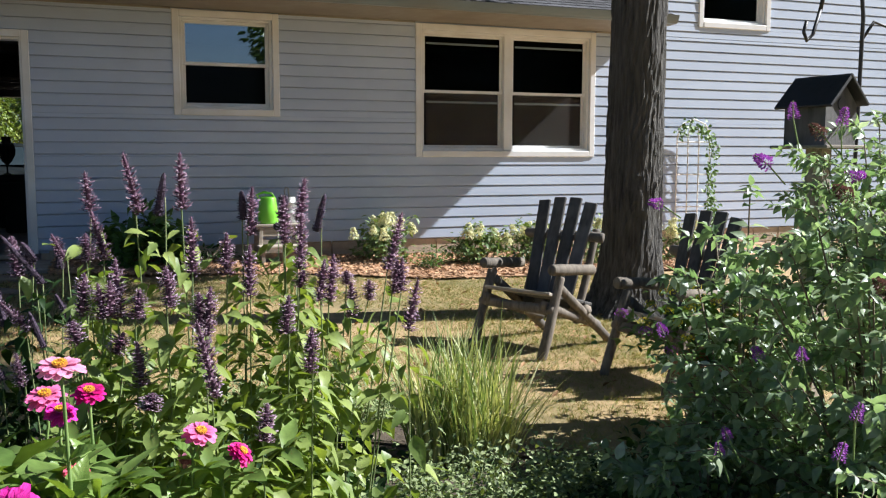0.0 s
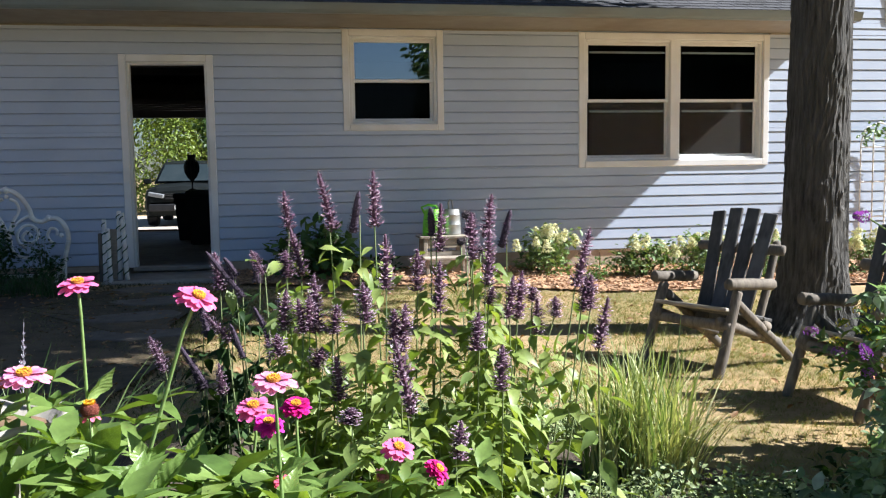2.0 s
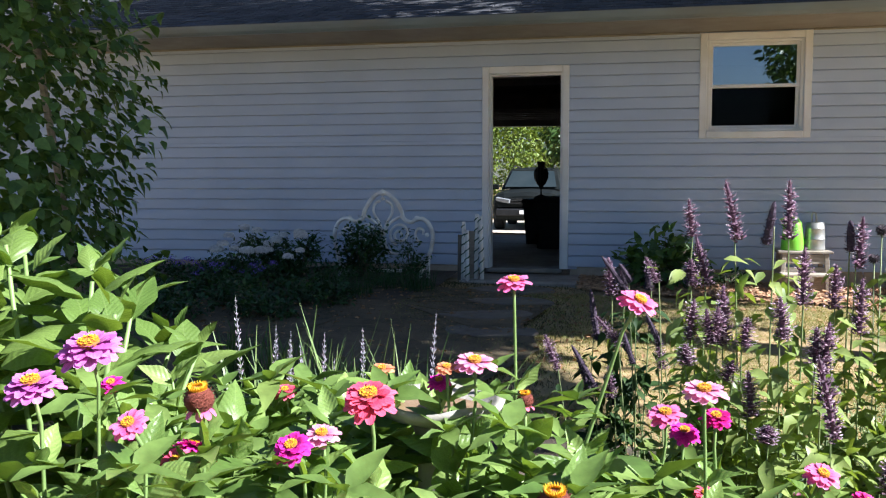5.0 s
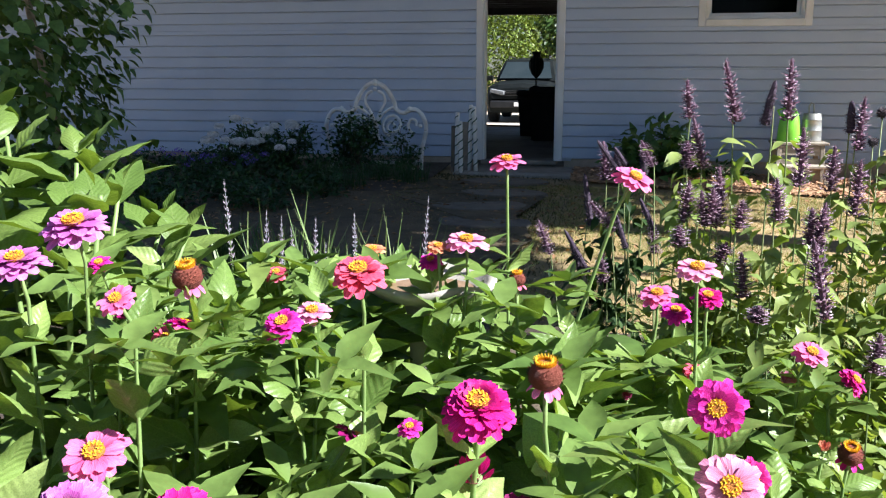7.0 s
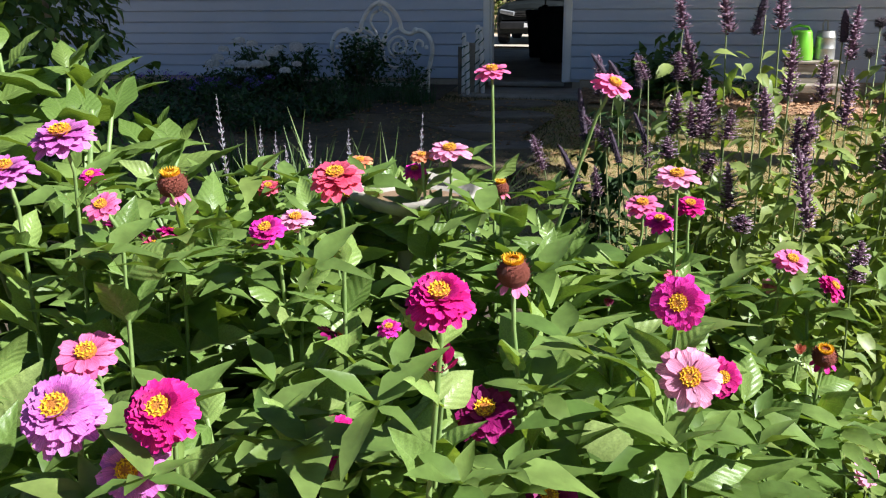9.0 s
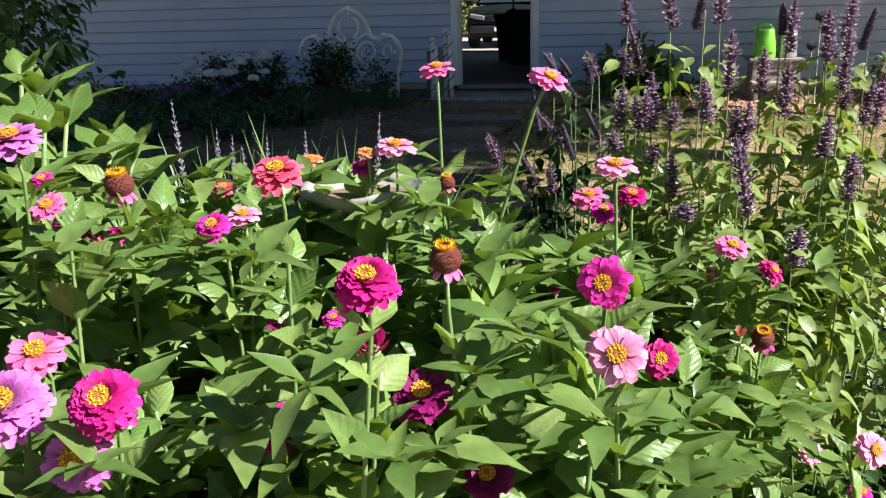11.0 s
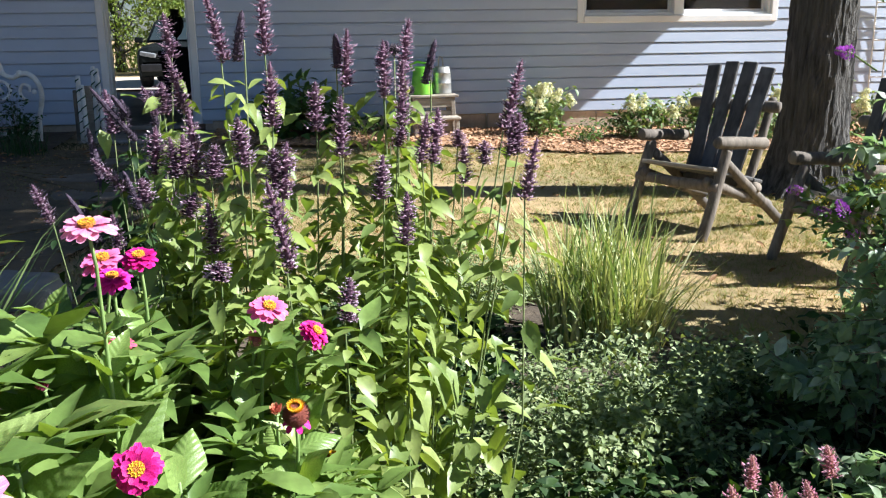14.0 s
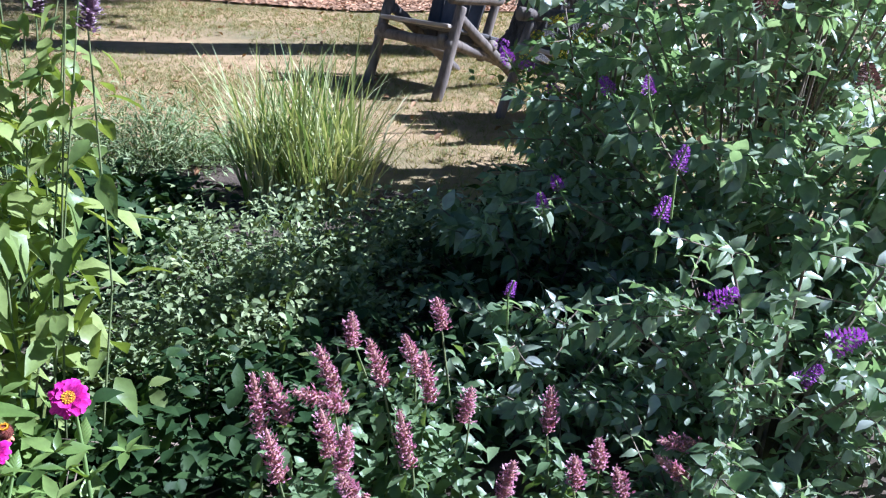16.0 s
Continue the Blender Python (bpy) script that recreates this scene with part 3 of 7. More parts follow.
window("window_3", 8.44, 9.53, 2.51, 3.57, 1, "white upper window with dark glass", True)
# pale roller blinds hang low behind the twin window
for a, b in ((4.87, 5.80), (5.96, 6.90)):
    bl = thing("window_blind", "pale raised roller blind behind dark glass", "blind", pose(0, 0, 0))
    part("cloth", Geo().box((a, 0.16, 2.18), (b, 0.166, 2.30), bevel=0.001).mesh("cloth", M_BLIND), bl)
    part("roller", Geo().tube([(a, 0.175, 2.32), (b, 0.175, 2.32)], 0.018, 10).mesh("roller", M_BLIND), bl)
# rails of the inner storm sashes show through the panes
for a, b in ((4.90, 5.77), (5.98, 6.85)):
    for z in (2.155, 1.515):
        part("storm_rail", Geo().box((a, 0.028, z), (b, 0.034, z + 0.022), bevel=0.002).mesh("storm_rail", M_GUTTER), twin, "grey metal rail of the inner sash")
# insect screens stand over the lower sashes of the twin window
for a, b in ((4.86, 5.82), (5.935, 6.895)):
    scr = part("insect_screen", Geo().box((a + 0.03, 0.010, 1.02), (b - 0.03, 0.012, 1.63)).mesh("insect_screen", M_MESH), twin, "fine grey insect screen")
    scr.visible_shadow = False

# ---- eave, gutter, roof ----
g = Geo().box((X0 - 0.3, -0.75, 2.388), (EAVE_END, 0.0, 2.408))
setting("soffit", g.mesh("soffit", M_SOFFIT), "cream soffit under the eave, its shade put into the paint colour", "soffit")
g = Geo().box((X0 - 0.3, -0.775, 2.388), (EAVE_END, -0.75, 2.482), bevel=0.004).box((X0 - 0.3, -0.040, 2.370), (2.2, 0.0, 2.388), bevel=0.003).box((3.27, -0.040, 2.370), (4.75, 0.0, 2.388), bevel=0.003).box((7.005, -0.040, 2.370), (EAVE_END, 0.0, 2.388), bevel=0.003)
setting("trim", g.mesh("trim", M_SOFFIT), "cream fascia and frieze boards, eave shade put into their colour", "trim")
prof = [(y - 0.232, 2.390 + 0.74 * (z - 2.465)) for y, z in [(-0.525, 2.585), (-0.525, 2.475), (-0.545, 2.465), (-0.60, 2.465), (-0.625, 2.50), (-0.64, 2.545), (-0.65, 2.585), (-0.635, 2.588), (-0.622, 2.55), (-0.605, 2.505), (-0.59, 2.478), (-0.54, 2.478), (-0.535, 2.585)]]
n = len(prof)
g = Geo().add([(x, y, z) for x in (X0 - 0.3, EAVE_END) for y, z in prof], [(i, (i + 1) % n, n + (i + 1) % n, n + i) for i in range(n)])
setting("gutter", g.mesh("gutter", M_GUTTER), "grey-white metal gutter, slightly stained", "gutter")
SLOPE = math.tan(radians(21))
RID, ROOF_Z = 3.4, 2.492
g = Geo()
v = [(x, y, z) for x in (X0 - 0.3, EAVE_END) for y, z in ((-0.81, ROOF_Z), (RID, ROOF_Z + (RID + 0.81) * SLOPE), (DEEP + 0.6, ROOF_Z), (DEEP + 0.6, ROOF_Z - 0.085), (RID, ROOF_Z - 0.085 + (RID + 0.81) * SLOPE), (-0.81, ROOF_Z - 0.025))]
g.add(v, [(0, 6, 7, 1), (1, 7, 8, 2), (3, 9, 10, 4), (4, 10, 11, 5), (2, 8, 9, 3), (5, 11, 6, 0), (0, 1, 2, 3, 4, 5), (11, 10, 9, 8, 7, 6)])
roof = setting("roof", g.mesh("roof", M_ROOF), "dark grey asphalt shingle roof in tree shade", "roof")
g = Geo()
v = [(x, y, z) for x in (EAVE_END - 0.1, X1 + 0.3) for y, z in ((-0.4, 5.55), (RID, 7.1), (DEEP + 0.5, 5.55), (DEEP + 0.5, 5.45), (-0.4, 5.45))]
g.add(v, [(0, 5, 6, 1), (1, 6, 7, 2), (2, 7, 8, 3), (3, 8, 9, 4), (4, 9, 5, 0), (0, 1, 2, 3, 4), (9, 8, 7, 6, 5)])
setting("roof_upper", g.mesh("roof_upper", M_ROOF), "roof over the taller part of the house", "roof")
vent = thing("roof_vent", "black plumbing vent pipe standing on the roof", "vent pipe", pose(3.05, 0.28, ROOF_Z + 1.05 * SLOPE))
part("pipe", Geo().lathe([(0.0, 0.32), (0.035, 0.32), (0.04, 0.31), (0.04, -0.05)], 16).mesh("pipe", M_BLACK, smooth=True), vent)
part("flashing", Geo().lathe([(0.045, 0.06), (0.05, 0.03), (0.10, 0.0), (0.11, -0.04)], 16).mesh("flashing", M_BLACK), vent)

# stoop and stepping slabs
g = Geo().box((-0.12, -0.75, -0.30), (1.05, -0.062, -0.075), bevel=0.02)
tagged(new("stoop", g.mesh("stoop", M_CONC)), "low worn concrete stoop at the open door", "step")
rng = random.Random(5)
for cx, cy, sx, sy, rz in ((0.45, -1.15, 0.42, 0.24, 4), (0.50, -1.75, 0.40, 0.25, -6), (0.40, -2.4, 0.44, 0.26, 9), (0.55, -3.05, 0.40, 0.24, -4)):
    k = 11
    ring = [(sx * (0.86 + 0.2 * rng.random()) * math.cos(2 * math.pi * i / k), sy * (0.86 + 0.22 * rng.random()) * math.sin(2 * math.pi * i / k)) for i in range(k)]
    g = Geo().add([(x, y, -0.06) for x, y in ring] + [(x, y, 0.016) for x, y in ring] + [(x * 0.96, y * 0.96, 0.024) for x, y in ring],
                  [(i, (i + 1) % k, k + (i + 1) % k, k + i) for i in range(k)] + [(k + i, k + (i + 1) % k, 2 * k + (i + 1) % k, 2 * k + i) for i in range(k)] + [tuple(2 * k + i for i in range(k))])
    ob = tagged(new("stepping_stone", g.mesh("stepping_stone", M_SLAB)), "flat brown stepping slab set in the dry lawn", "stepping stone", "stepping stones")
    ob.matrix_basis = pose(cx, cy, ground_z(cx, cy), 0, 0, rz)

# driveway beyond the garage
v = [(x, y, ground_z(x, y) + 0.03) for y in (6.9, 8, 10, 12, 14, 17, 20) for x in (-7, -3, 1, 4)]
g = Geo().add(v, [(j * 4 + i, j * 4 + i + 1, j * 4 + i + 5, j * 4 + i + 4) for j in range(6) for i in range(3)])
setting("driveway", g.mesh("driveway", M_DRIVE), "sunlit pale concrete driveway", "driveway")


# ---- tree beside the chairs ----
def make_tree():
    bx, by = 5.13, -3.82
    t = thing("oak_tree", "tall tree with dark furrowed bark, its crown far above", "tree", pose(bx, by, ground_z(bx, by)))
    rng = random.Random(11)
    rows, n = 170, 110
    v, f = [], []
    for i in range(rows):
        u = i / (rows - 1)
        z = -0.05 + 6.6 * u ** 1.15
        r = 0.215 * (1 - 0.30 * u) + 0.16 * math.exp(-max(z, 0) / 0.16)
        cx, cy = 0.10 * u * math.sin(3 * u), 0.06 * u
        for k in range(n):
            a = 2 * math.pi * k / n
            flare = 1 + 0.16 * math.exp(-max(z, 0) / 0.22) * math.sin(5 * a + 1)
            warp = 0.35 * noise.noise((math.cos(a) * 2, math.sin(a) * 2, z * 2.2))
            fur = 1 - abs(noise.noise((math.cos(a + warp) * 11, math.sin(a + warp) * 11, z * 2.6 + 4)))
            ridge = 0.965 + 0.075 * fur ** 3 + 0.018 * noise.noise((math.cos(a) * 14, math.sin(a) * 14, z * 9))
            v.append((cx + r * flare * ridge * math.cos(a), cy + r * flare * ridge * math.sin(a), z))
    for i in range(rows - 1):
        for k in range(n):
            f.append((i * n + k, i * n + (k + 1) % n, (i + 1) * n + (k + 1) % n, (i + 1) * n + k))
    part("trunk", Geo().add(v, f).mesh("trunk", M_BARK, smooth=False), t)
    tips = []
    for k in range(13):
        a = 2 * math.pi * k / 13 + rng.uniform(-0.3, 0.3)
        z0 = rng.uniform(4.9, 6.6)
        L = rng.uniform(2.2, 3.9)
        up = rng.uniform(0.15, 0.9)
        p = [Vector((0.08, 0.05, z0)) + Vector((math.cos(a), math.sin(a), up * s)) * (L * s) + Vector((0, 0, rng.uniform(-.1, .1))) for s in (0, 0.25, 0.5, 0.75, 1.0)]
        part("limb", Geo().tube(p, [0.10, 0.08, 0.055, 0.035, 0.015], 8).mesh("limb", M_BARK, smooth=True), t)
        tips += p[2:]
    # unseen limbs added sunward so that their leaves shade the left lawn
    for ex, ey, ez in ((2.9, -2.6, 6.5), (2.3, -2.8, 6.5), (1.6, -2.4, 6.6)):
        p = [Vector((0.08, 0.05, 5.6)).lerp(Vector((ex, ey, ez)), s) + Vector((0, 0, 0.5 * s * (1 - s))) for s in (0, 0.3, 0.6, 0.85, 1.0)]
        part("limb", Geo().tube(p, [0.10, 0.08, 0.055, 0.035, 0.015], 8).mesh("limb", M_BARK, smooth=True), t)
        tips += p[3:]
    tips += [Vector((0, 0, 8.2)), Vector((0.4, 0.3, 7.4))]
    tmpl = [leaf_template(0.5, 4, 0.1, 0.2, 0.9, 0.55, 0.2, s) for s in range(3)]
    ms = []
    for p in tips:
        for c in range(20):
            q = p + Vector((rng.gauss(0, 0.55), rng.gauss(0, 0.55), rng.gauss(0.1, 0.35)))
            for _ in range(56):
                d = Vector((rng.gauss(0, 1), rng.gauss(0, 1), rng.gauss(-0.2, 0.6)))
                ms.append(aim(q + Vector((rng.gauss(0, 0.2), rng.gauss(0, 0.2), rng.gauss(0, 0.14))), d, (rng.gauss(0, .5), rng.gauss(0, .5), 1), 0, rng.uniform(0.17, 0.27)))
    part("crown", scatter("crown", tmpl, ms, LEAF_OAK), t, kind="stuff")


make_tree()


# ---- trees and hedge beyond the driveway and behind the camera ----
def far_tree(name, x, y, h, r, seed, mat, count, label, size=(0.16, 0.3)):
    rng = random.Random(seed)
    z0 = ground_z(x, y)
    t = thing(name, label, "tree", pose(x, y, z0))
    part("trunk", Geo().tube([(0, 0, -0.1), (0.05, 0, h * 0.3), (0, 0.1, h * 0.65)], [0.16 * h / 5, 0.12 * h / 5, 0.05], 9).mesh("trunk", M_BARK, smooth=True), t)
    ms = []
    lumps = [(Vector((rng.uniform(-1, 1) * r * 0.75, rng.uniform(-1, 1) * r * 0.6, rng.uniform(0.14, 0.95) * h)), rng.uniform(0.28, 0.5) * r) for _ in range(30)]
    for c, rad in lumps:
        part("limb", Geo().tube([(0, 0, c.z * 0.5), c * 0.6 + Vector((0, 0, c.z * 0.3)), c], [0.05, 0.035, 0.015], 6).mesh("limb", M_BARK), t)
        for _ in range(count // 30):
            d = Vector((rng.gauss(0, 1), rng.gauss(0, 1), rng.gauss(0, 1))).normalized()
            ms.append(aim(c + d * rad * rng.uniform(0.6, 1.1), d + Vector((rng.gauss(0, .7), rng.gauss(0, .7), rng.gauss(-.4, .6))), (rng.gauss(0, .6), rng.gauss(0, .6), 1), 0, rng.uniform(*size)))
    part("crown", scatter("crown", [leaf_template(0.55, 4, 0.1, 0.2, 0.9, 0.5, 0.2, s) for s in range(3)], ms, mat), t, kind="stuff")
    return t


far_tree("far_tree", -4.3, 25, 6.2, 3.0, 21, LEAF_FAR, 18000, "sunlit leafy tree beyond the driveway", (0.08, 0.17))
far_tree("far_tree", -1.5, 27, 6.0, 2.8, 22, LEAF_FAR, 18000, "sunlit leafy tree beyond the driveway", (0.08, 0.17))
far_tree("far_tree", 0.6, 22, 4.6, 1.6, 23, LEAF_FARD, 6000, "dark leafy tree beyond the driveway")
far_tree("far_tree", -6.8, 23, 5.5, 2.6, 24, LEAF_FARD, 4000, "dark leafy tree beyond the driveway")
far_tree("yard_tree", 8.6, -24, 7.2, 2.2, 25, LEAF_OAK, 3500, "yard tree seen only as a reflection in glass", (0.2, 0.4))
for k, (tx, ty, th) in enumerate(((14, -30, 9), (19, -32, 10), (24, -33, 11), (29, -30, 10), (34, -28, 10))):
    far_tree("yard_tree", tx, ty, th, 3.6, 31 + k, LEAF_OAK, 3000, "yard tree seen only as a reflection in glass", (0.3, 0.6))


# ---- parked car beyond the garage ----
def make_car():
    cx, cy = -0.98, 13.4
    t = thing("parked_car", "black sport utility car parked nose to the garage", "car", pose(cx, cy, ground_z(cx, cy) + 0.03))
    # cross sections along the length: y, half width at sill, at belt, height of belt
    secs = [(0.0, 0.74, 0.70, 0.42, 0.66), (0.06, 0.84, 0.80, 0.30, 0.88), (0.25, 0.90, 0.86, 0.26, 0.98), (1.1, 0.92, 0.88, 0.24, 1.06), (2.2, 0.93, 0.89, 0.24, 1.08), (3.6, 0.92, 0.88, 0.26, 1.10), (4.4, 0.86, 0.82, 0.34, 1.06), (4.5, 0.76, 0.72, 0.45, 0.92)]
    v, f = [], []
    for y, a, b, lo, hi in secs:
        v += [(-a * 0.92, y, lo), (-a, y, lo + 0.2), (-b - 0.03, y, hi - 0.22), (-b, y, hi - 0.08), (-b * 0.72, y, hi), (0, y, hi + 0.035), (b * 0.72, y, hi), (b, y, hi - 0.08), (b + 0.03, y, hi - 0.22), (a, y, lo + 0.2), (a * 0.92, y, lo)]
    n = 11
    for i in range(len(secs) - 1):
        f += [(i * n + k, i * n + (k + 1) % n, (i + 1) * n + (k + 1) % n, (i + 1) * n + k) for k in range(n)]
    f += [tuple(range(n)), tuple((len(secs) - 1) * n + k for k in range(n))[::-1]]
    part("body", Geo().add(v, f).mesh("body", M_CARP, smooth=False), t)
    roofp = [(1.15, 0.80, 1.08), (1.95, 0.66, 1.60), (2.6, 0.66, 1.67), (3.6, 0.64, 1.62), (4.25, 0.74, 1.10)]
    v = [p for y, w, z in roofp for p in ((-w, y, z - 0.02), (-w * 0.8, y, z), (0, y, z + 0.025), (w * 0.8, y, z), (w, y, z - 0.02))]
    f = [(i * 5 + k, i * 5 + k + 1, (i + 1) * 5 + k + 1, (i + 1) * 5 + k) for i in range(4) for k in range(4)]
    sides = [tuple(i * 5 for i in range(5)), tuple(i * 5 + 4 for i in range(4, -1, -1))]
    part("cabin", Geo().add(v, f + sides).mesh("cabin", M_CARP), t)
    v = [(-0.70, 1.16, 1.12), (0.70, 1.16, 1.12), (0.58, 1.88, 1.555), (-0.58, 1.88, 1.555)]
    part("windshield", Geo().add([(x, y - 0.02, z + 0.02) for x, y, z in v] + v, [(0, 1, 2, 3), (7, 6, 5, 4), (0, 4, 5, 1), (1, 5, 6, 2), (2, 6, 7, 3), (3, 7, 4, 0)]).mesh("windshield", M_CARG), t, "sky-mirroring windscreen")
    for s in (-1, 1):
        w = part("wheel", Geo().tube([(s * 0.66, 0.85, 0.34), (s * 0.70, 0.85, 0.34), (s * 0.88, 0.85, 0.34), (s * 0.92, 0.85, 0.34)], [0.31, 0.345, 0.345, 0.31], 24).mesh("wheel", M_TYRE), t)
        part("rim", Geo().tube([(s * 0.90, 0.85, 0.34), (s * 0.935, 0.85, 0.34)], [0.22, 0.19], 16).mesh("rim", M_CHROME), w)
        w = part("wheel", Geo().tube([(s * 0.66, 3.6, 0.34), (s * 0.70, 3.6, 0.34), (s * 0.88, 3.6, 0.34), (s * 0.92, 3.6, 0.34)], [0.31, 0.345, 0.345, 0.31], 24).mesh("wheel", M_TYRE), t)
        part("rim", Geo().tube([(s * 0.90, 3.6, 0.34), (s * 0.935, 3.6, 0.34)], [0.22, 0.19], 16).mesh("rim", M_CHROME), w)
        g = Geo().box((-0.2, -0.04, -0.055), (0.2, 0.10, 0.055), pose(s * 0.60, 0.045, 0.80, 0, s * -9, s * 14), 0.02)
        part("headlight", g.mesh("headlight", M_LAMP), t, "clear headlight")
        part("mirror", Geo().box((-0.1, -0.05, -0.07), (0.1, 0.06, 0.07), pose(s * 1.0, 1.45, 1.14), 0.03).mesh("mirror", M_CARP), t)
        part("roof_rail", Geo().tube([(s * 0.56, 2.0, 1.64), (s * 0.56, 2.2, 1.72), (s * 0.55, 3.5, 1.70), (s * 0.55, 3.7, 1.62)], 0.018, 8).mesh("roof_rail", M_BLACK), t)
    g = Geo()
    for k in range(4):
        g.box((-0.42, -0.025, 0.70 + 0.04 * k), (0.42, 0.02, 0.715 + 0.04 * k), bevel=0.004)
    part("grille", g.mesh("grille", M_BLACK), t, "black grille bars")
    part("bumper", Geo().box((-0.78, -0.06, 0.40), (0.78, 0.05, 0.58), bevel=0.03).mesh("bumper", M_BIN), t, "matt black bumper")
    part("emblem", Geo().box((-0.09, -0.035, 0.735), (0.09, -0.02, 0.785), bevel=0.006).mesh("emblem", M_CHROME), t)
    part("plate", Geo().box((-0.16, -0.075, 0.44), (0.16, -0.062, 0.54), bevel=0.004).mesh("plate", M_TRIM), t, "plain number plate")


make_car()


# ---- things inside the garage ----
def make_bin(x, y, h, w, rz):
    t = thing("wheeled_bin", "black plastic wheeled rubbish bin with a closed lid", "bin", pose(x, y, -0.09, 0, 0, rz))
    a, b = w * 0.40, w * 0.5
    v = [(sx * (a if z < 0.1 else b), sy * (a if z < 0.1 else b), z) for z in (0.02, h - 0.08) for sx, sy in ((-1, -1), (1, -1), (1, 1), (-1, 1))]
    part("body", Geo().add(v, [(3, 2, 1, 0), (0, 1, 5, 4), (1, 2, 6, 5), (2, 3, 7, 6), (3, 0, 4, 7), (4, 5, 6, 7)]).mesh("body", M_BIN), t)
    part("lid", Geo().box((-b - 0.02, -b - 0.03, h - 0.08), (b + 0.02, b + 0.03, h), bevel=0.02).mesh("lid", M_BIN), t)
    part("rim", Geo().box((-b - 0.012, -b - 0.012, h - 0.13), (b + 0.012, b + 0.012, h - 0.10), bevel=0.006).mesh("rim", M_BIN), t)
    part("handle", Geo().tube([(-b * 0.7, b + 0.06, h - 0.06), (b * 0.7, b + 0.06, h - 0.06)], 0.015, 8).mesh("handle", M_BIN), t)
    for s in (-1, 1):
        part("wheel", Geo().tube([(s * (a + 0.01), a * 0.9, 0.1), (s * (a + 0.05), a * 0.9, 0.1)], 0.10, 18).mesh("wheel", M_TYRE), t)


make_bin(0.50, 3.55, 0.78, 0.52, 2)
make_bin(0.20, 4.5, 0.72, 0.46, -3)


def make_lantern():
    t = thing("cage_lantern", "black iron balloon-shaped cage lantern on the bin lid", "lantern", pose(0.31, 3.45, 0.69))
    part("foot", Geo().lathe([(0, 0), (0.05, 0), (0.045, 0.012), (0.012, 0.02), (0.01, 0.12), (0.022, 0.13), (0, 0.135)], 16).mesh("foot", M_BLACK, smooth=True), t)
    for k in range(12):
        a = 2 * math.pi * k / 12
        p = [(r * math.cos(a), r * math.sin(a), z) for r, z in ((0.015, 0.13), (0.06, 0.18), (0.098, 0.26), (0.102, 0.33), (0.085, 0.39), (0.05, 0.42))]
        part("rib", Geo().tube(p, 0.006, 6).mesh("rib", M_BLACK), t)
    part("glass_cup", Geo().lathe([(0, 0.14), (0.05, 0.18), (0.085, 0.26), (0.088, 0.33), (0.07, 0.385), (0.045, 0.40)], 20).mesh("glass_cup", M_CARG, smooth=True), t)
    part("crown_ring", Geo().lathe([(0.045, 0.40), (0.06, 0.42), (0.05, 0.44), (0.065, 0.49), (0.058, 0.49), (0.04, 0.44), (0.04, 0.40)], 20).mesh("crown_ring", M_BLACK, smooth=True), t)


make_lantern()


# ---- rustic log chairs ----
def make_chair():
    t = thing("garden_chair", "rustic log garden chair with dark weathered slat back, on dry lawn", "chair", pose(3.73, -4.73, ground_z(3.73, -4.73), 0, 0, -66) @ Matrix.Diagonal((0.93, 0.88, 0.99, 1)), "garden chairs")
    rng = random.Random(2)

    def log(name, a, b, r, label=""):
        a, b, r = Vector(a), Vector(b), r * 0.86
        pts = [a.lerp(b, s) + Vector((rng.uniform(-1, 1), rng.uniform(-1, 1), rng.uniform(-1, 1))) * 0.003 for s in (0, 0.02, 0.25, 0.5, 0.75, 0.98, 1)]
        rad = [r * 0.9] + [r * rng.uniform(0.95, 1.05) for _ in range(5)] + [r * 0.9]
        return part(name, Geo().tube(pts, rad, 12, wob=0.03, rng=rng).mesh(name, M_LOG, smooth=True), t, label)

    for s in (-1, 1):
        x = 0.28 * s
        log("leg", (x, -0.01, 0.0), (x, 0.175, 0.46), 0.036)
        log("arm", (x, 0.08, 0.505), (x * 1.02, 0.50, 0.475), 0.038, "pale-ended log armrest")
        log("leg", (x * 0.93, 0.78, 0.0), (x * 0.93, 0.18, 0.40), 0.034)
        log("rail", (x * 0.84, 0.06, 0.30), (x * 0.84, 0.66, 0.12), 0.034)
        log("upright", (x * 0.80, 0.42, 0.16), (x * 0.80, 0.64, 0.70), 0.030)
    log("stretcher", (-0.30, 0.09, 0.27), (0.30, 0.09, 0.27), 0.034)
    log("stretcher", (-0.31, 0.585, 0.66), (0.31, 0.585, 0.66), 0.036)
    log("stretcher", (-0.29, 0.47, 0.24), (0.29, 0.47, 0.24), 0.034)
    for k in range(5):
        y = 0.06 + 0.097 * k
        g = Geo().box((-0.265 + rng.uniform(0, .01), 0, 0), (0.265 + rng.uniform(0, .012), 0.088, 0.022), pose(0, y, 0.355 - 0.022 * k, -12, rng.uniform(-.8, .8), rng.uniform(-.8, .8)), 0.005)
        part("seat_slat", g.mesh("seat_slat", M_OLDWOOD if k == 0 else M_SLAT), t, "sun-bleached front seat slat" if k == 0 else "")
    for k in range(4):
        u = k - 1.5
        g = Geo().box((-0.047, -0.012, 0), (0.047, 0.012, 0.70 - 0.02 * abs(u) + rng.uniform(-.012, .012)), pose(0.092 * u, 0.395, 0.24, -20, 3.2 * u, 0), 0.006)
        part("back_slat", g.mesh("back_slat", M_SLAT), t)
    return t


chair = make_chair()
copy_thing(chair, pose(4.02, -5.61, ground_z(4.02, -5.61), 0, 0, -84) @ Matrix.Diagonal((0.93, 0.88, 0.97, 1)))


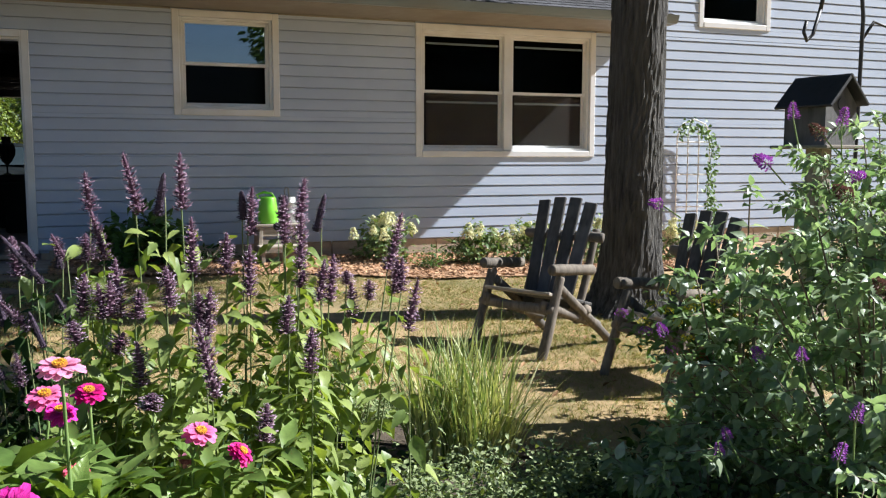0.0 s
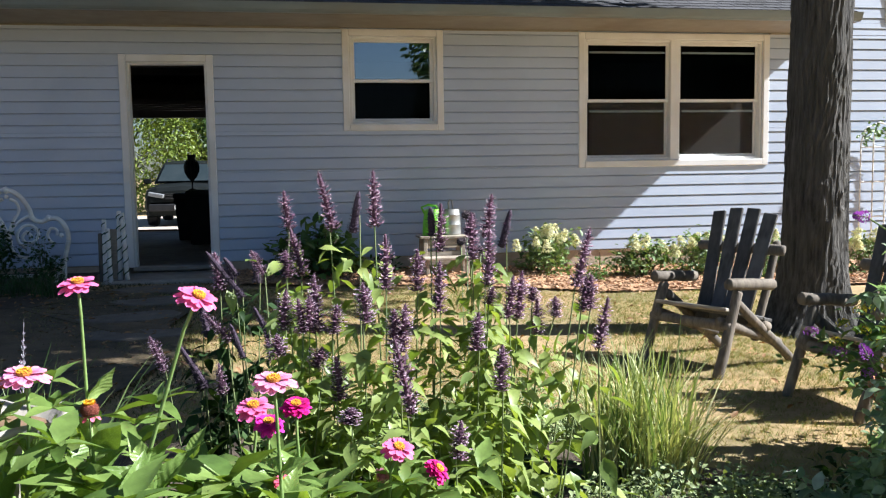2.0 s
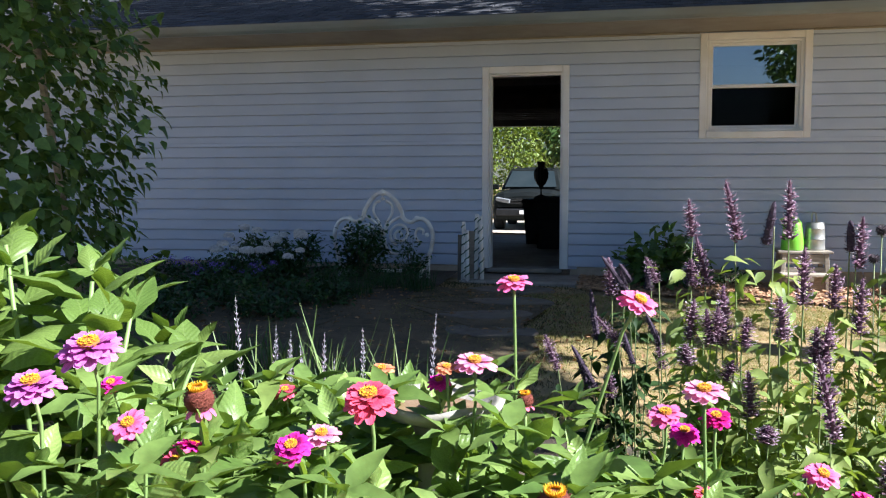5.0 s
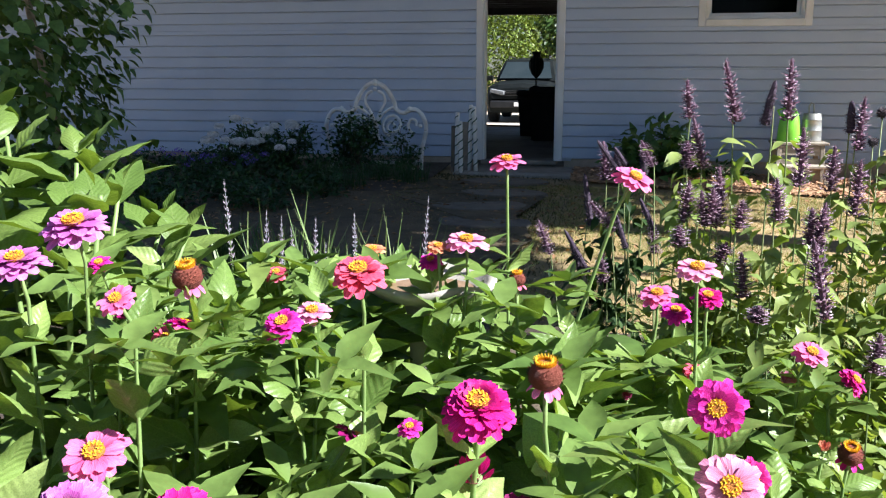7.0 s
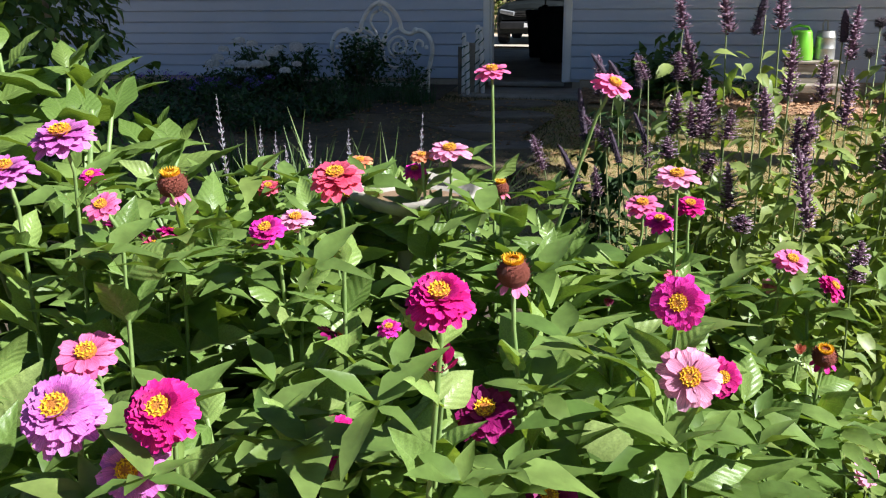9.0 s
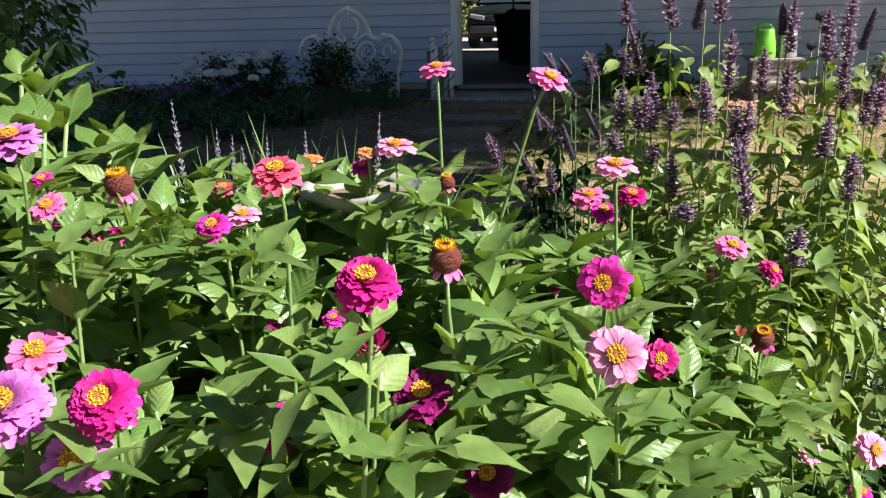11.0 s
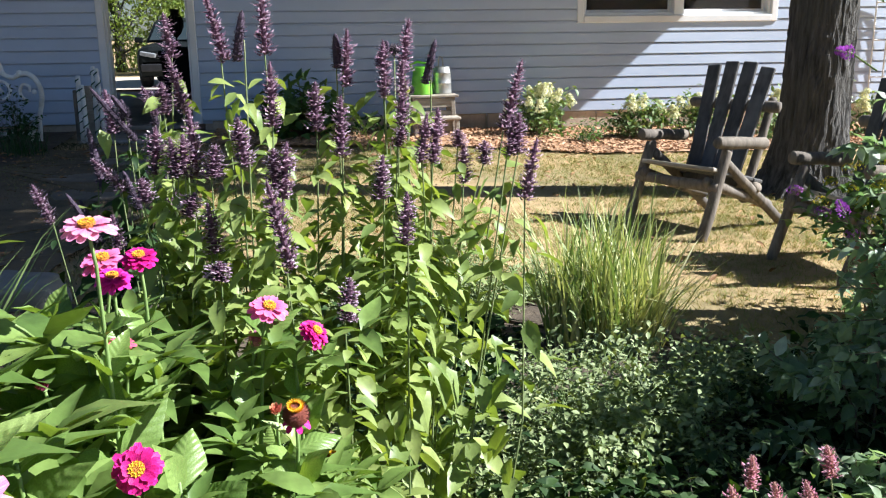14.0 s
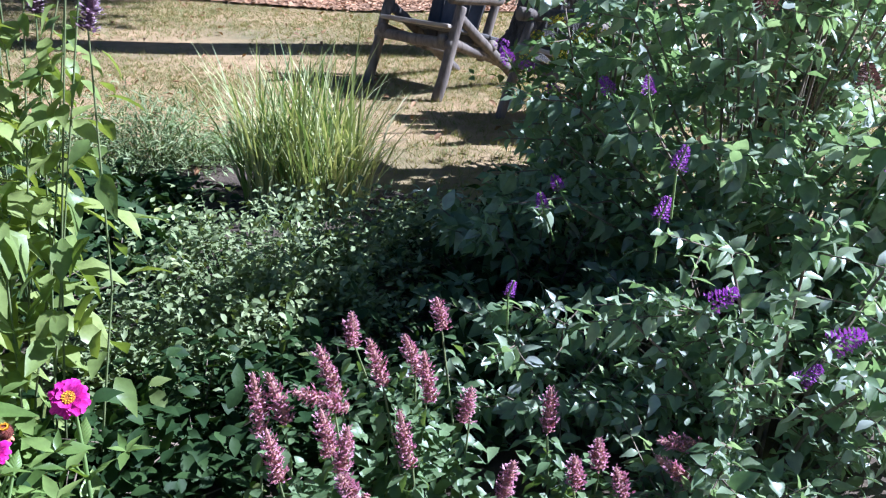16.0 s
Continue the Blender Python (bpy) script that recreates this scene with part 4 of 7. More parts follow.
# ---- white iron headboard used as a trellis ----
def make_headboard():
    t = thing("iron_headboard", "old white iron bed headboard standing in the flower bed", "headboard", pose(-0.93, -0.62, ground_z(-0.9, -0.62) - 0.028))
    z0 = -ground_z(-0.9, -0.62)

    def bar(name, pts, r=0.011, n=8, steps=5):
        out = []
        P = [Vector((x, 0, z + z0)) for x, z in pts]
        P = [P[0] * 2 - P[1]] + P + [P[-1] * 2 - P[-2]]
        for i in range(1, len(P) - 2):
            for k in range(steps):
                u = k / steps
                a, b, c, d = P[i - 1:i + 3]
                out.append(0.5 * ((2 * b) + (c - a) * u + (2 * a - 5 * b + 4 * c - d) * u * u + (3 * b - a - 3 * c + d) * u ** 3))
        out.append(P[-2])
        part(name, Geo().tube(out, r, n).mesh(name, M_IRONW, smooth=True), t)

    bar("arch", [(-0.21, 0.56), (-0.19, 0.64), (-0.13, 0.74), (-0.06, 0.80), (0, 0.815), (0.06, 0.80), (0.13, 0.74), (0.19, 0.64), (0.21, 0.56)], 0.022)
    for s in (-1, 1):
        bar("shoulder", [(0.21 * s, 0.56), (0.25 * s, 0.53), (0.30 * s, 0.52), (0.35 * s, 0.545), (0.42 * s, 0.55), (0.48 * s, 0.50), (0.515 * s, 0.42), (0.52 * s, 0.34)], 0.022)
        bar("post", [(0.52 * s, 0.34), (0.50 * s, 0.25), (0.475 * s, 0.15), (0.47 * s, 0.02), (0.47 * s, -z0 - 0.03)], 0.022)
        bar("inner_post", [(0.49 * s, 0.20), (0.44 * s, 0.10), (0.40 * s, 0.0), (0.385 * s, -z0 - 0.02)], 0.015)
        bar("scroll", [(0.0, 0.42), (0.05 * s, 0.53), (0.10 * s, 0.62), (0.085 * s, 0.70), (0.03 * s, 0.735)], 0.014)
        bar("scroll", [(0.0, 0.40), (0.07 * s, 0.50), (0.15 * s, 0.56), (0.205 * s, 0.575)], 0.014)
        bar("scroll", [(0.02 * s, 0.36), (0.03 * s, 0.26), (0.09 * s, 0.20), (0.17 * s, 0.19)], 0.014)
        bar("scroll", [(0.20 * s, 0.39), (0.16 * s, 0.43), (0.12 * s, 0.38), (0.15 * s, 0.33), (0.22 * s, 0.34), (0.26 * s, 0.41), (0.22 * s, 0.48), (0.14 * s, 0.485), (0.08 * s, 0.42), (0.085 * s, 0.34), (0.14 * s, 0.285)], 0.014)
        bar("scroll", [(0.40 * s, 0.31), (0.36 * s, 0.34), (0.34 * s, 0.40), (0.37 * s, 0.455), (0.42 * s, 0.44), (0.42 * s, 0.39)], 0.014)
        for x, z, r in ((0.21, 0.565, 0.026), (0.355, 0.555, 0.03), (0.46, 0.39, 0.024)):
            part("casting", Geo().lathe([(0, -r), (r * 0.8, -r * 0.6), (r, 0), (r * 0.7, r * 0.7), (0, r)], 12, pose(x * s, 0, z + z0)).mesh("casting", M_IRONW, smooth=True), t)
    bar("cross_bar", [(-0.47, 0.02), (0, 0.02), (0.47, 0.02)], 0.017)
    for x, z, r in ((0, 0.815, 0.036), (0, 0.755, 0.022), (0, 0.395, 0.032)):
        part("casting", Geo().lathe([(0, -r), (r * 0.8, -r * 0.6), (r, 0), (r * 0.7, r * 0.7), (0, r)], 12, pose(x, 0, z + z0)).mesh("casting", M_IRONW, smooth=True), t)


make_headboard()


# ---- rope-wound white posts by the door ----
def make_posts():
    for x, y, top, lean in ((-0.10, -0.62, 0.50, 1), (-0.035, -0.72, 0.42, -1), (0.03, -0.60, 0.575, 1), (0.10, -0.64, 0.56, -2)):
        gz = ground_z(x, y)
        t = thing("garden_post", "slim white post wound with a dark green rope", "post", pose(x, y, gz, 0, lean, 0), "garden posts by the door")
        h = top - gz
        part("pole", Geo().tube([(0, 0, -0.05), (0, 0, h * 0.5), (0, 0, h - 0.01), (0, 0, h)], [0.021, 0.021, 0.021, 0.016], 12).mesh("pole", M_IRONW, smooth=True), t)
        n = 60
        part("rope", Geo().tube([(0.024 * math.cos(i * 0.62), 0.024 * math.sin(i * 0.62), 0.02 + (h - 0.04) * i / n) for i in range(n)], 0.0055, 5).mesh("rope", M_ROPE), t)
    b = thing("wooden_board", "brown weathered board leaning behind the white posts", "board", pose(-0.135, -0.55, ground_z(-0.13, -0.55), -3, 0, 0))
    part("plank", Geo().box((-0.035, 0, -0.03), (0.035, 0.02, 0.46), bevel=0.004).mesh("plank", M_LOG), b)
    b = thing("picket", "grey weathered picket between the white posts", "picket", pose(-0.03, -0.56, ground_z(-0.03, -0.55), -2, 0, 0))
    part("slat", Geo().box((-0.045, 0, -0.03), (0.045, 0.018, 0.50), bevel=0.004).mesh("slat", M_OLDWOOD), b)


make_posts()


# ---- step stool with watering cans ----
def make_stand():
    x0, x1, y0, y1, top = 2.94, 3.37, -0.56, -0.22, 0.245
    gz = ground_z(3.1, -0.4)
    t = thing("plant_stand", "low grey weathered wooden step stool by the wall", "stool", pose(0, 0, 0))
    for k in range(2):
        part("top_board", Geo().box((x0 - 0.03, y0 + 0.175 * k, top - 0.024), (x1 + 0.03, y0 + 0.168 + 0.175 * k, top), bevel=0.005).mesh("top_board", M_OLDWOOD), t)
    for x in (x0, x1 - 0.03):
        for y in (y0 + 0.01, y1 - 0.05):
            part("leg", Geo().box((-0.02, -0.02, gz - 0.03), (0.02, 0.02, top - 0.024), pose(x + 0.015, y + 0.02, 0, 0, -3 if x > 3 else 3, 0), 0.004).mesh("leg", M_OLDWOOD), t)
    part("apron", Geo().box((x0 + 0.04, y0 + 0.02, top - 0.12), (x1 - 0.04, y0 + 0.04, top - 0.03), bevel=0.004).mesh("apron", M_OLDWOOD), t)
    part("lower_panel", Geo().box((x0 + 0.03, y0 + 0.03, gz + 0.02), (x1 - 0.03, y0 + 0.048, top - 0.15), bevel=0.004).mesh("lower_panel", M_OLDWOOD), t)
    part("step_board", Geo().box((x0 - 0.02, y0 - 0.18, 0.02), (x1 + 0.02, y0 + 0.01, 0.045), bevel=0.005).mesh("step_board", M_OLDWOOD), t)
    for x in (x0, x1 - 0.03):
        part("leg", Geo().box((x, y0 - 0.16, gz - 0.03), (x + 0.035, y0 - 0.12, 0.02), bevel=0.004).mesh("leg", M_OLDWOOD), t)

    c = thing("watering_can", "lime green plastic watering can on the wooden stool", "watering can", pose(3.06, -0.40, top))
    part("body", Geo().lathe([(0, 0), (0.10, 0), (0.105, 0.01), (0.098, 0.12), (0.082, 0.25), (0.07, 0.27), (0.066, 0.262), (0.06, 0.22), (0, 0.2)], 28).mesh("body", M_GREENP, smooth=True), c)
    part("handle", Geo().tube([(-0.075, 0, 0.22), (-0.11, 0, 0.29), (-0.04, 0, 0.315), (0.04, 0, 0.30), (0.07, 0, 0.25)], 0.013, 10).mesh("handle", M_GREENP, smooth=True), c)
    part("spout", Geo().tube([(0.09, 0.02, 0.05), (0.14, 0.05, 0.12), (0.19, 0.09, 0.26)], [0.022, 0.016, 0.013], 10).mesh("spout", M_GREENP, smooth=True), c)
    c = thing("watering_can", "galvanised metal watering can on the wooden stool", "watering can", pose(3.27, -0.36, top))
    part("body", Geo().lathe([(0, 0), (0.092, 0), (0.095, 0.006), (0.092, 0.02), (0.09, 0.10), (0.093, 0.105), (0.09, 0.11), (0.087, 0.20), (0.09, 0.205), (0.086, 0.21), (0.08, 0.265), (0.074, 0.265), (0.07, 0.2), (0, 0.19)], 28).mesh("body", M_GALV, smooth=True), c)
    part("handle", Geo().tube([(-0.03, 0.0, 0.262), (-0.035, 0, 0.33), (-0.02, 0, 0.36), (0.005, 0, 0.35), (0.01, 0, 0.262)], 0.008, 8).mesh("handle", M_GALV, smooth=True), c)
    part("spout", Geo().tube([(-0.085, 0.0, 0.05), (-0.11, 0.03, 0.14), (-0.125, 0.05, 0.25)], [0.02, 0.015, 0.012], 10).mesh("spout", M_GALV, smooth=True), c)


make_stand()


# ---- bird house and shepherd's hook by the butterfly bush ----
def make_birdhouse():
    x, y = 4.46, -6.3
    gz = ground_z(x, y)
    t = thing("bird_house", "weathered wooden bird house with dark pitched roof on a post", "bird house", pose(x, y, gz, 0, 0, 10))
    h = 0.95 - gz
    part("post", Geo().box((-0.04, -0.04, -0.05), (0.04, 0.04, h), bevel=0.008).mesh("post", M_OLDWOOD), t)
    w, d = 0.10, 0.10
    v = [(-w, -d, h), (w, -d, h), (w, -d, h + 0.17), (0, -d, h + 0.27), (-w, -d, h + 0.17)]
    v = v + [(a, -b, c) for a, b, c in v]
    part("box", Geo().add(v, [(0, 1, 2, 3, 4), (9, 8, 7, 6, 5), (0, 5, 6, 1), (1, 6, 7, 2), (4, 9, 5, 0)]).mesh("box", M_SLAT), t, "dark wooden nest box")
    for s in (-1, 1):
        part("roof_board", Geo().box((0, -0.14, 0), (0.175, 0.14, 0.014), pose(0, 0, h + 0.285, 0, 45 if s > 0 else 135, 0), 0.004).mesh("roof_board", M_BLACK), t)
    part("entrance", Geo().tube([(0, -d - 0.004, h + 0.17), (0, -d + 0.01, h + 0.17)], 0.026, 16).mesh("entrance", M_BLACK), t, "dark round entrance")
    part("perch", Geo().tube([(0, -d, h + 0.10), (0, -d - 0.06, h + 0.10)], 0.006, 8).mesh("perch", M_OLDWOOD), t)
    part("ledge", Geo().box((-0.14, -0.14, h - 0.015), (0.14, 0.14, h), bevel=0.004).mesh("ledge", M_OLDWOOD), t)
    x, y = 5.12, -5.85
    gz = ground_z(x, y)
    t = thing("shepherd_hook", "black iron shepherd's hook standing in the lawn", "plant hook", pose(x, y, gz))
    part("rod", Geo().tube([(0, 0, -0.05), (0, 0, 1.0), (0.01, 0, 1.82), (-0.01, 0, 1.97), (-0.09, 0, 2.05), (-0.19, 0, 2.02), (-0.24, 0, 1.92), (-0.26, 0, 1.84)], 0.010, 8).mesh("rod", M_BLACK, smooth=True), t)
    part("curl", Geo().tube([(-0.26, 0, 1.84), (-0.30, 0, 1.72), (-0.335, 0, 1.69), (-0.355, 0, 1.73), (-0.34, 0, 1.78)], 0.009, 8).mesh("curl", M_BLACK, smooth=True), t)
    part("side_arm", Geo().tube([(0, 0, 1.7), (0.08, 0, 1.80), (0.17, 0, 1.78), (0.2, 0, 1.68)], 0.008, 8).mesh("side_arm", M_BLACK, smooth=True), t)


make_birdhouse()


# ---- white trellis on the sunny wall ----
def make_trellis():
    t = thing("wall_trellis", "white arched trellis with a climbing vine against the wall", "trellis", pose(8.35, -0.12, ground_z(8.35, -0.1)))
    z0 = -ground_z(8.35, -0.1)
    for x in (-0.24, -0.08, 0.08, 0.24):
        part("upright", Geo().tube([(x, 0, -0.03), (x, 0, z0 + 1.15), (x * 0.8, 0, z0 + 1.30)], 0.009, 8).mesh("upright", M_IRONW), t)
    for z in (0.3, 0.7, 1.1):
        part("rung", Geo().tube([(-0.24, 0.01, z0 + z), (0.24, 0.01, z0 + z)], 0.008, 8).mesh("rung", M_IRONW), t)
    part("arch", Geo().tube([(-0.24, 0, z0 + 1.15), (-0.17, 0, z0 + 1.32), (0, 0, z0 + 1.38), (0.17, 0, z0 + 1.32), (0.24, 0, z0 + 1.15)], 0.009, 8).mesh("arch", M_IRONW), t)
    v = thing("climbing_vine", "yellow-green vine climbing the white trellis", "vine", pose(8.5, -0.16, ground_z(8.5, -0.1)))
    rng = random.Random(8)
    path = [Vector((0.05, 0, 0)), Vector((0.1, -.01, 0.5)), Vector((0.05, 0, 0.9)), Vector((0.1, 0, 1.2)), Vector((0.0, 0, 1.42)), Vector((-0.25, 0, 1.5)), Vector((-0.4, 0, 1.42))]
    part("stem", Geo().tube(path, 0.006, 6).mesh("stem", STEM_G), v)
    ms = []
    for a, b in zip(path, path[1:]):
        for _ in range(int(60 * (b - a).length / 0.3)):
            p = a.lerp(b, rng.random()) + Vector((rng.gauss(0, 0.05), rng.uniform(-.06, .01), rng.gauss(0, 0.05)))
            ms.append(aim(p, (rng.gauss(0, 1), rng.gauss(-.5, .5), rng.gauss(-.6, .5)), (0, -1, .4), 0, rng.uniform(0.035, 0.06)))
    part("foliage", scatter("foliage", [leaf_template(0.8, 4, 0.1, 0.2, 0.9, 0.4)], ms, LEAF_LANT), v, kind="stuff")


make_trellis()


# ---- terracotta pot ----
pot = thing("flower_pot", "weathered terracotta pot on the dry lawn", "pot", pose(3.93, -6.36, ground_z(3.93, -6.36)))
part("body", Geo().lathe([(0, 0), (0.11, 0), (0.165, 0.26), (0.16, 0.26), (0.15, 0.2), (0, 0.2)], 32).mesh("body", M_TERRA, smooth=True), pot)
part("rim", Geo().lathe([(0.163, 0.245), (0.182, 0.25), (0.186, 0.31), (0.178, 0.318), (0.165, 0.312), (0.158, 0.25)], 32).mesh("rim", M_TERRA, smooth=True), pot)
part("soil", Geo().lathe([(0.16, 0.27), (0.08, 0.285), (0, 0.29)], 24).mesh("soil", M_SOIL, smooth=True), pot)


# ---- border stones ----
def stone(x, y, sx, sy, sz, seed, z=None):
    rng = random.Random(seed)
    bm = bmesh.new()
    bmesh.ops.create_icosphere(bm, subdivisions=3, radius=1)
    for v in bm.verts:
        d = v.co.normalized()
        k = 1 + 0.22 * noise.noise(d * 1.7 + Vector((seed, 0, 0))) + 0.08 * noise.noise(d * 5 + Vector((seed, 3, 0)))
        q = Vector((math.copysign(abs(d.x) ** 0.7, d.x), math.copysign(abs(d.y) ** 0.7, d.y), math.copysign(abs(d.z) ** 0.6, d.z))) * k
        v.co = Vector((q.x * sx, q.y * sy, q.z * sz))
    me = bpy.data.meshes.new("stone")
    bm.to_mesh(me)
    bm.free()
    me.materials.append(M_STONE)
    for p in me.polygons:
        p.use_smooth = True
    ob = tagged(new("stone", me), "pale grey-buff field stone edging the flower bed", "stone", "border stones")
    ob.matrix_basis = pose(x, y, (ground_z(x, y) if z is None else z) + sz * 0.55, 0, 0, rng.uniform(0, 180))


stone(0.66, -5.42, 0.20, 0.14, 0.085, 2)


# ---- bird bath among the zinnias ----
def bird_bath(x, y, z):
    gz = ground_z(x, y)
    t = thing("bird_bath", "small pale concrete bird bath with brown silt, among the zinnias", "bird bath", pose(x, y, gz))
    h = z - gz
    prof = [(0.0, h - 0.032), (0.045, h - 0.030), (0.080, h - 0.018), (0.100, h - 0.003), (0.103, h + 0.004), (0.098, h + 0.008), (0.088, h + 0.003), (0.070, h - 0.014), (0.0, h - 0.022)]
    g = Geo().lathe(prof, 40)
    for v in g.v:
        v[:, 2] += 0.004 * np.sin(5 * np.arctan2(v[:, 1], v[:, 0])) * (np.hypot(v[:, 0], v[:, 1]) > 0.08)
    part("bowl", g.mesh("bowl", M_BATH, smooth=True), t)
    part("silt", Geo().lathe([(0.072, h - 0.012), (0.04, h - 0.011), (0.0, h - 0.010)], 28).mesh("silt", M_SILT, smooth=True), t, "brown damp silt")
    part("pedestal", Geo().lathe([(0.075, -0.02), (0.075, 0.03), (0.045, 0.06), (0.032, h * 0.5), (0.030, h - 0.07), (0.04, h - 0.029), (0.0, h - 0.028)], 24).mesh("pedestal", M_BATH, smooth=True), t)


bird_bath(1.19, -7.97, 0.572)


# ---- zinnia bed ----
def petal_ring(g, n, r0, length, width, tilt, z, phase, curl=0.25, mat=0):
    """A ring of petals round the z axis; tilt is the rise of each petal in degrees."""
    for k in range(n):
        jig = math.sin(k * 12.9898 + phase * 78.2 + z * 37.7) * 43758.5453
        jig -= math.floor(jig)
        jag = (jig * 7.31) % 1.0
        a = 2 * math.pi * (k + phase + 0.5 * (jag - 0.5)) / n
        L = length * (0.84 + 0.22 * jig)
        ca, sa = math.cos(radians(tilt + 22 * (jag - 0.5))), math.sin(radians(tilt + 22 * (jag - 0.5)))
        rows = []
        for u, w in ((0, 0.35), (0.35, 0.85), (0.75, 1.0), (1.0, 0.55)):
            rr = r0 + L * (u * ca + curl * 0.25 * u * u * sa)
            zz = z + L * (u * sa - curl * u * u)
            rows.append([(rr, s * w * width / 2, zz + 0.12 * width * abs(s)) for s in (-1, 0, 1)])
        v = [(p[0] * math.cos(a) - p[1] * math.sin(a), p[0] * math.sin(a) + p[1] * math.cos(a), p[2]) for r in rows for p in r]
        g.add(v, [(i * 3 + j, i * 3 + j + 1, i * 3 + j + 4, i * 3 + j + 3) for i in range(3) for j in range(2)], mat=mat)


def eye_mesh(r, h, tall):
    """Disc of a zinnia: a small dome ringed with yellow florets."""
    g = Geo().lathe([(r, 0), (r * 1.02, h * 0.5), (r * 0.75, h * 0.95), (0.0, h * 0.85)], 14)
    n = 12
    for ring, (rr, zz) in enumerate(((0.85, 0.8), (0.55, 0.95))):
        for k in range(n - 4 * ring):
            a = 2 * math.pi * k / (n - 4 * ring) + ring
            c = Vector((r * rr * math.cos(a), r * rr * math.sin(a), h * zz))
            for j in range(4):
                b = a + j * math.pi / 2
                d = Vector((math.cos(b), math.sin(b), 0.7)) * r * 0.28
                s = Vector((-math.sin(b), math.cos(b), 0)) * r * 0.12
                g.add([c - s, c + s, c + d], [(0, 1, 2)], mat=1)
    return g.mesh("flower_centre", M_EYE, M_YELLOW)


def cone_mesh():
    g = Geo()
    prof = [(0.4, -0.25), (0.8, 0.0), (1.0, 0.4), (0.98, 0.8), (0.8, 1.15), (0.5, 1.38), (0.0, 1.45)]
    g.lathe(prof, 20)
    for i in range(130):
        u = (i + 0.5) / 130
        z = -0.05 + 1.3 * u
        r = np.interp(z, [p[1] for p in prof], [p[0] for p in prof])
        a = i * 2.39996
        c = Vector((r * math.cos(a), r * math.sin(a), z))
        d = Vector((math.cos(a), math.sin(a), 0.9)) * 0.2
        s = Vector((-math.sin(a), math.cos(a), 0)) * 0.09
        g.add([c - s, c + s, c + d], [(0, 1, 2)])
    for k in range(22):
        a = 2 * math.pi * k / 22
        c = Vector((0.52 * math.cos(a), 0.52 * math.sin(a), 1.34))
        for j in range(5):
            b = a + j * 1.257
            d = Vector((math.cos(b), math.sin(b), 1.6)) * 0.24
            s = Vector((-math.sin(b), math.cos(b), 0)) * 0.1
            g.add([c - s, c + s, c + d], [(0, 1, 2)], mat=1)
    return g.mesh("seed_cone", M_CONE, M_YELLOW)


def head_meshes():
    """Petal meshes of radius 1 for each form of flower."""
    out = {}
    g = Geo()
    petal_ring(g, 13, 0.16, 0.84, 0.44, 6, 0.0, 0.0)
    petal_ring(g, 11, 0.14, 0.74, 0.42, 16, 0.05, 0.4)
    out["flat"] = g
    g = Geo()
    for i, (n, L, tl) in enumerate(((14, 0.84, 2), (14, 0.78, 12), (12, 0.68, 22), (11, 0.55, 34))):
        petal_ring(g, n, 0.15, L, 0.40, tl, 0.045 * i, 0.37 * i)
    out["semi"] = g
    g = Geo()
    for i, (n, L, tl) in enumerate(((17, 0.84, -8), (17, 0.82, 0), (16, 0.77, 8), (15, 0.70, 16), (14, 0.61, 25), (12, 0.50, 36), (10, 0.38, 50))):
        petal_ring(g, n, 0.15, L, 0.34, tl, 0.042 * i, 0.37 * i, 0.2)
    out["double"] = g
    g = Geo()
    petal_ring(g, 7, 0.30, 0.62, 0.40, -18, 0.0, 0.1, 0.5)
    out["cone"] = g
    g = Geo()
    petal_ring(g, 9, 0.25, 0.75, 0.32, 62, 0.1, 0.1, -0.05)
    petal_ring(g, 7, 0.15, 0.7, 0.3, 74, 0.15, 0.5, -0.05)
    out["bud"] = g
    return {k: v.mesh("petals_" + k, PETAL["pink"], smooth=True) for k, v in out.items()}


HEADS = head_meshes()
EYES = {"eye": eye_mesh(0.31, 0.20, False), "cone": cone_mesh()}
CUP = Geo().lathe([(0.05, -0.45), (0.22, -0.38), (0.36, -0.15), (0.34, 0.0), (0.0, 0.02)], 12).mesh("calyx", STEM_G, smooth=True)
ZLEAF = []
for s in range(6):
    w, fo, dr, wd = ((0.44, .20, .25, .36), (0.50, .14, .45, .40), (0.40, .30, .10, .34), (0.46, .18, .65, .38), (0.38, .26, .36, .33), (0.54, .12, .18, .42))[s]
    tv, tf = curled_leaf(w * 1.28, 8, fo * 1.6, dr, wd, 0.16, (0.1, 0.45, 0.25, 0.6, 0.15, 0.5)[s], s)
    ZLEAF.append(Geo().add(tv, tf).mesh("leaf", LEAF_ZIN, smooth=True))
ZLT = [leaf_template(w, 5, fo, dr, 0.85, 0.37, 0.25, s) for s, (w, fo, dr) in enumerate(((0.44, .16, .2), (0.5, .1, .35), (0.4, .2, .1)))]
zrng = random.Random(77)
LABELS = {"magenta": "magenta", "hot": "hot pink", "pink": "pink", "pale": "pale pink", "lilac": "lilac-pink", "coral": "coral-red", "dark": "wine-red", "orange": "soft orange"}


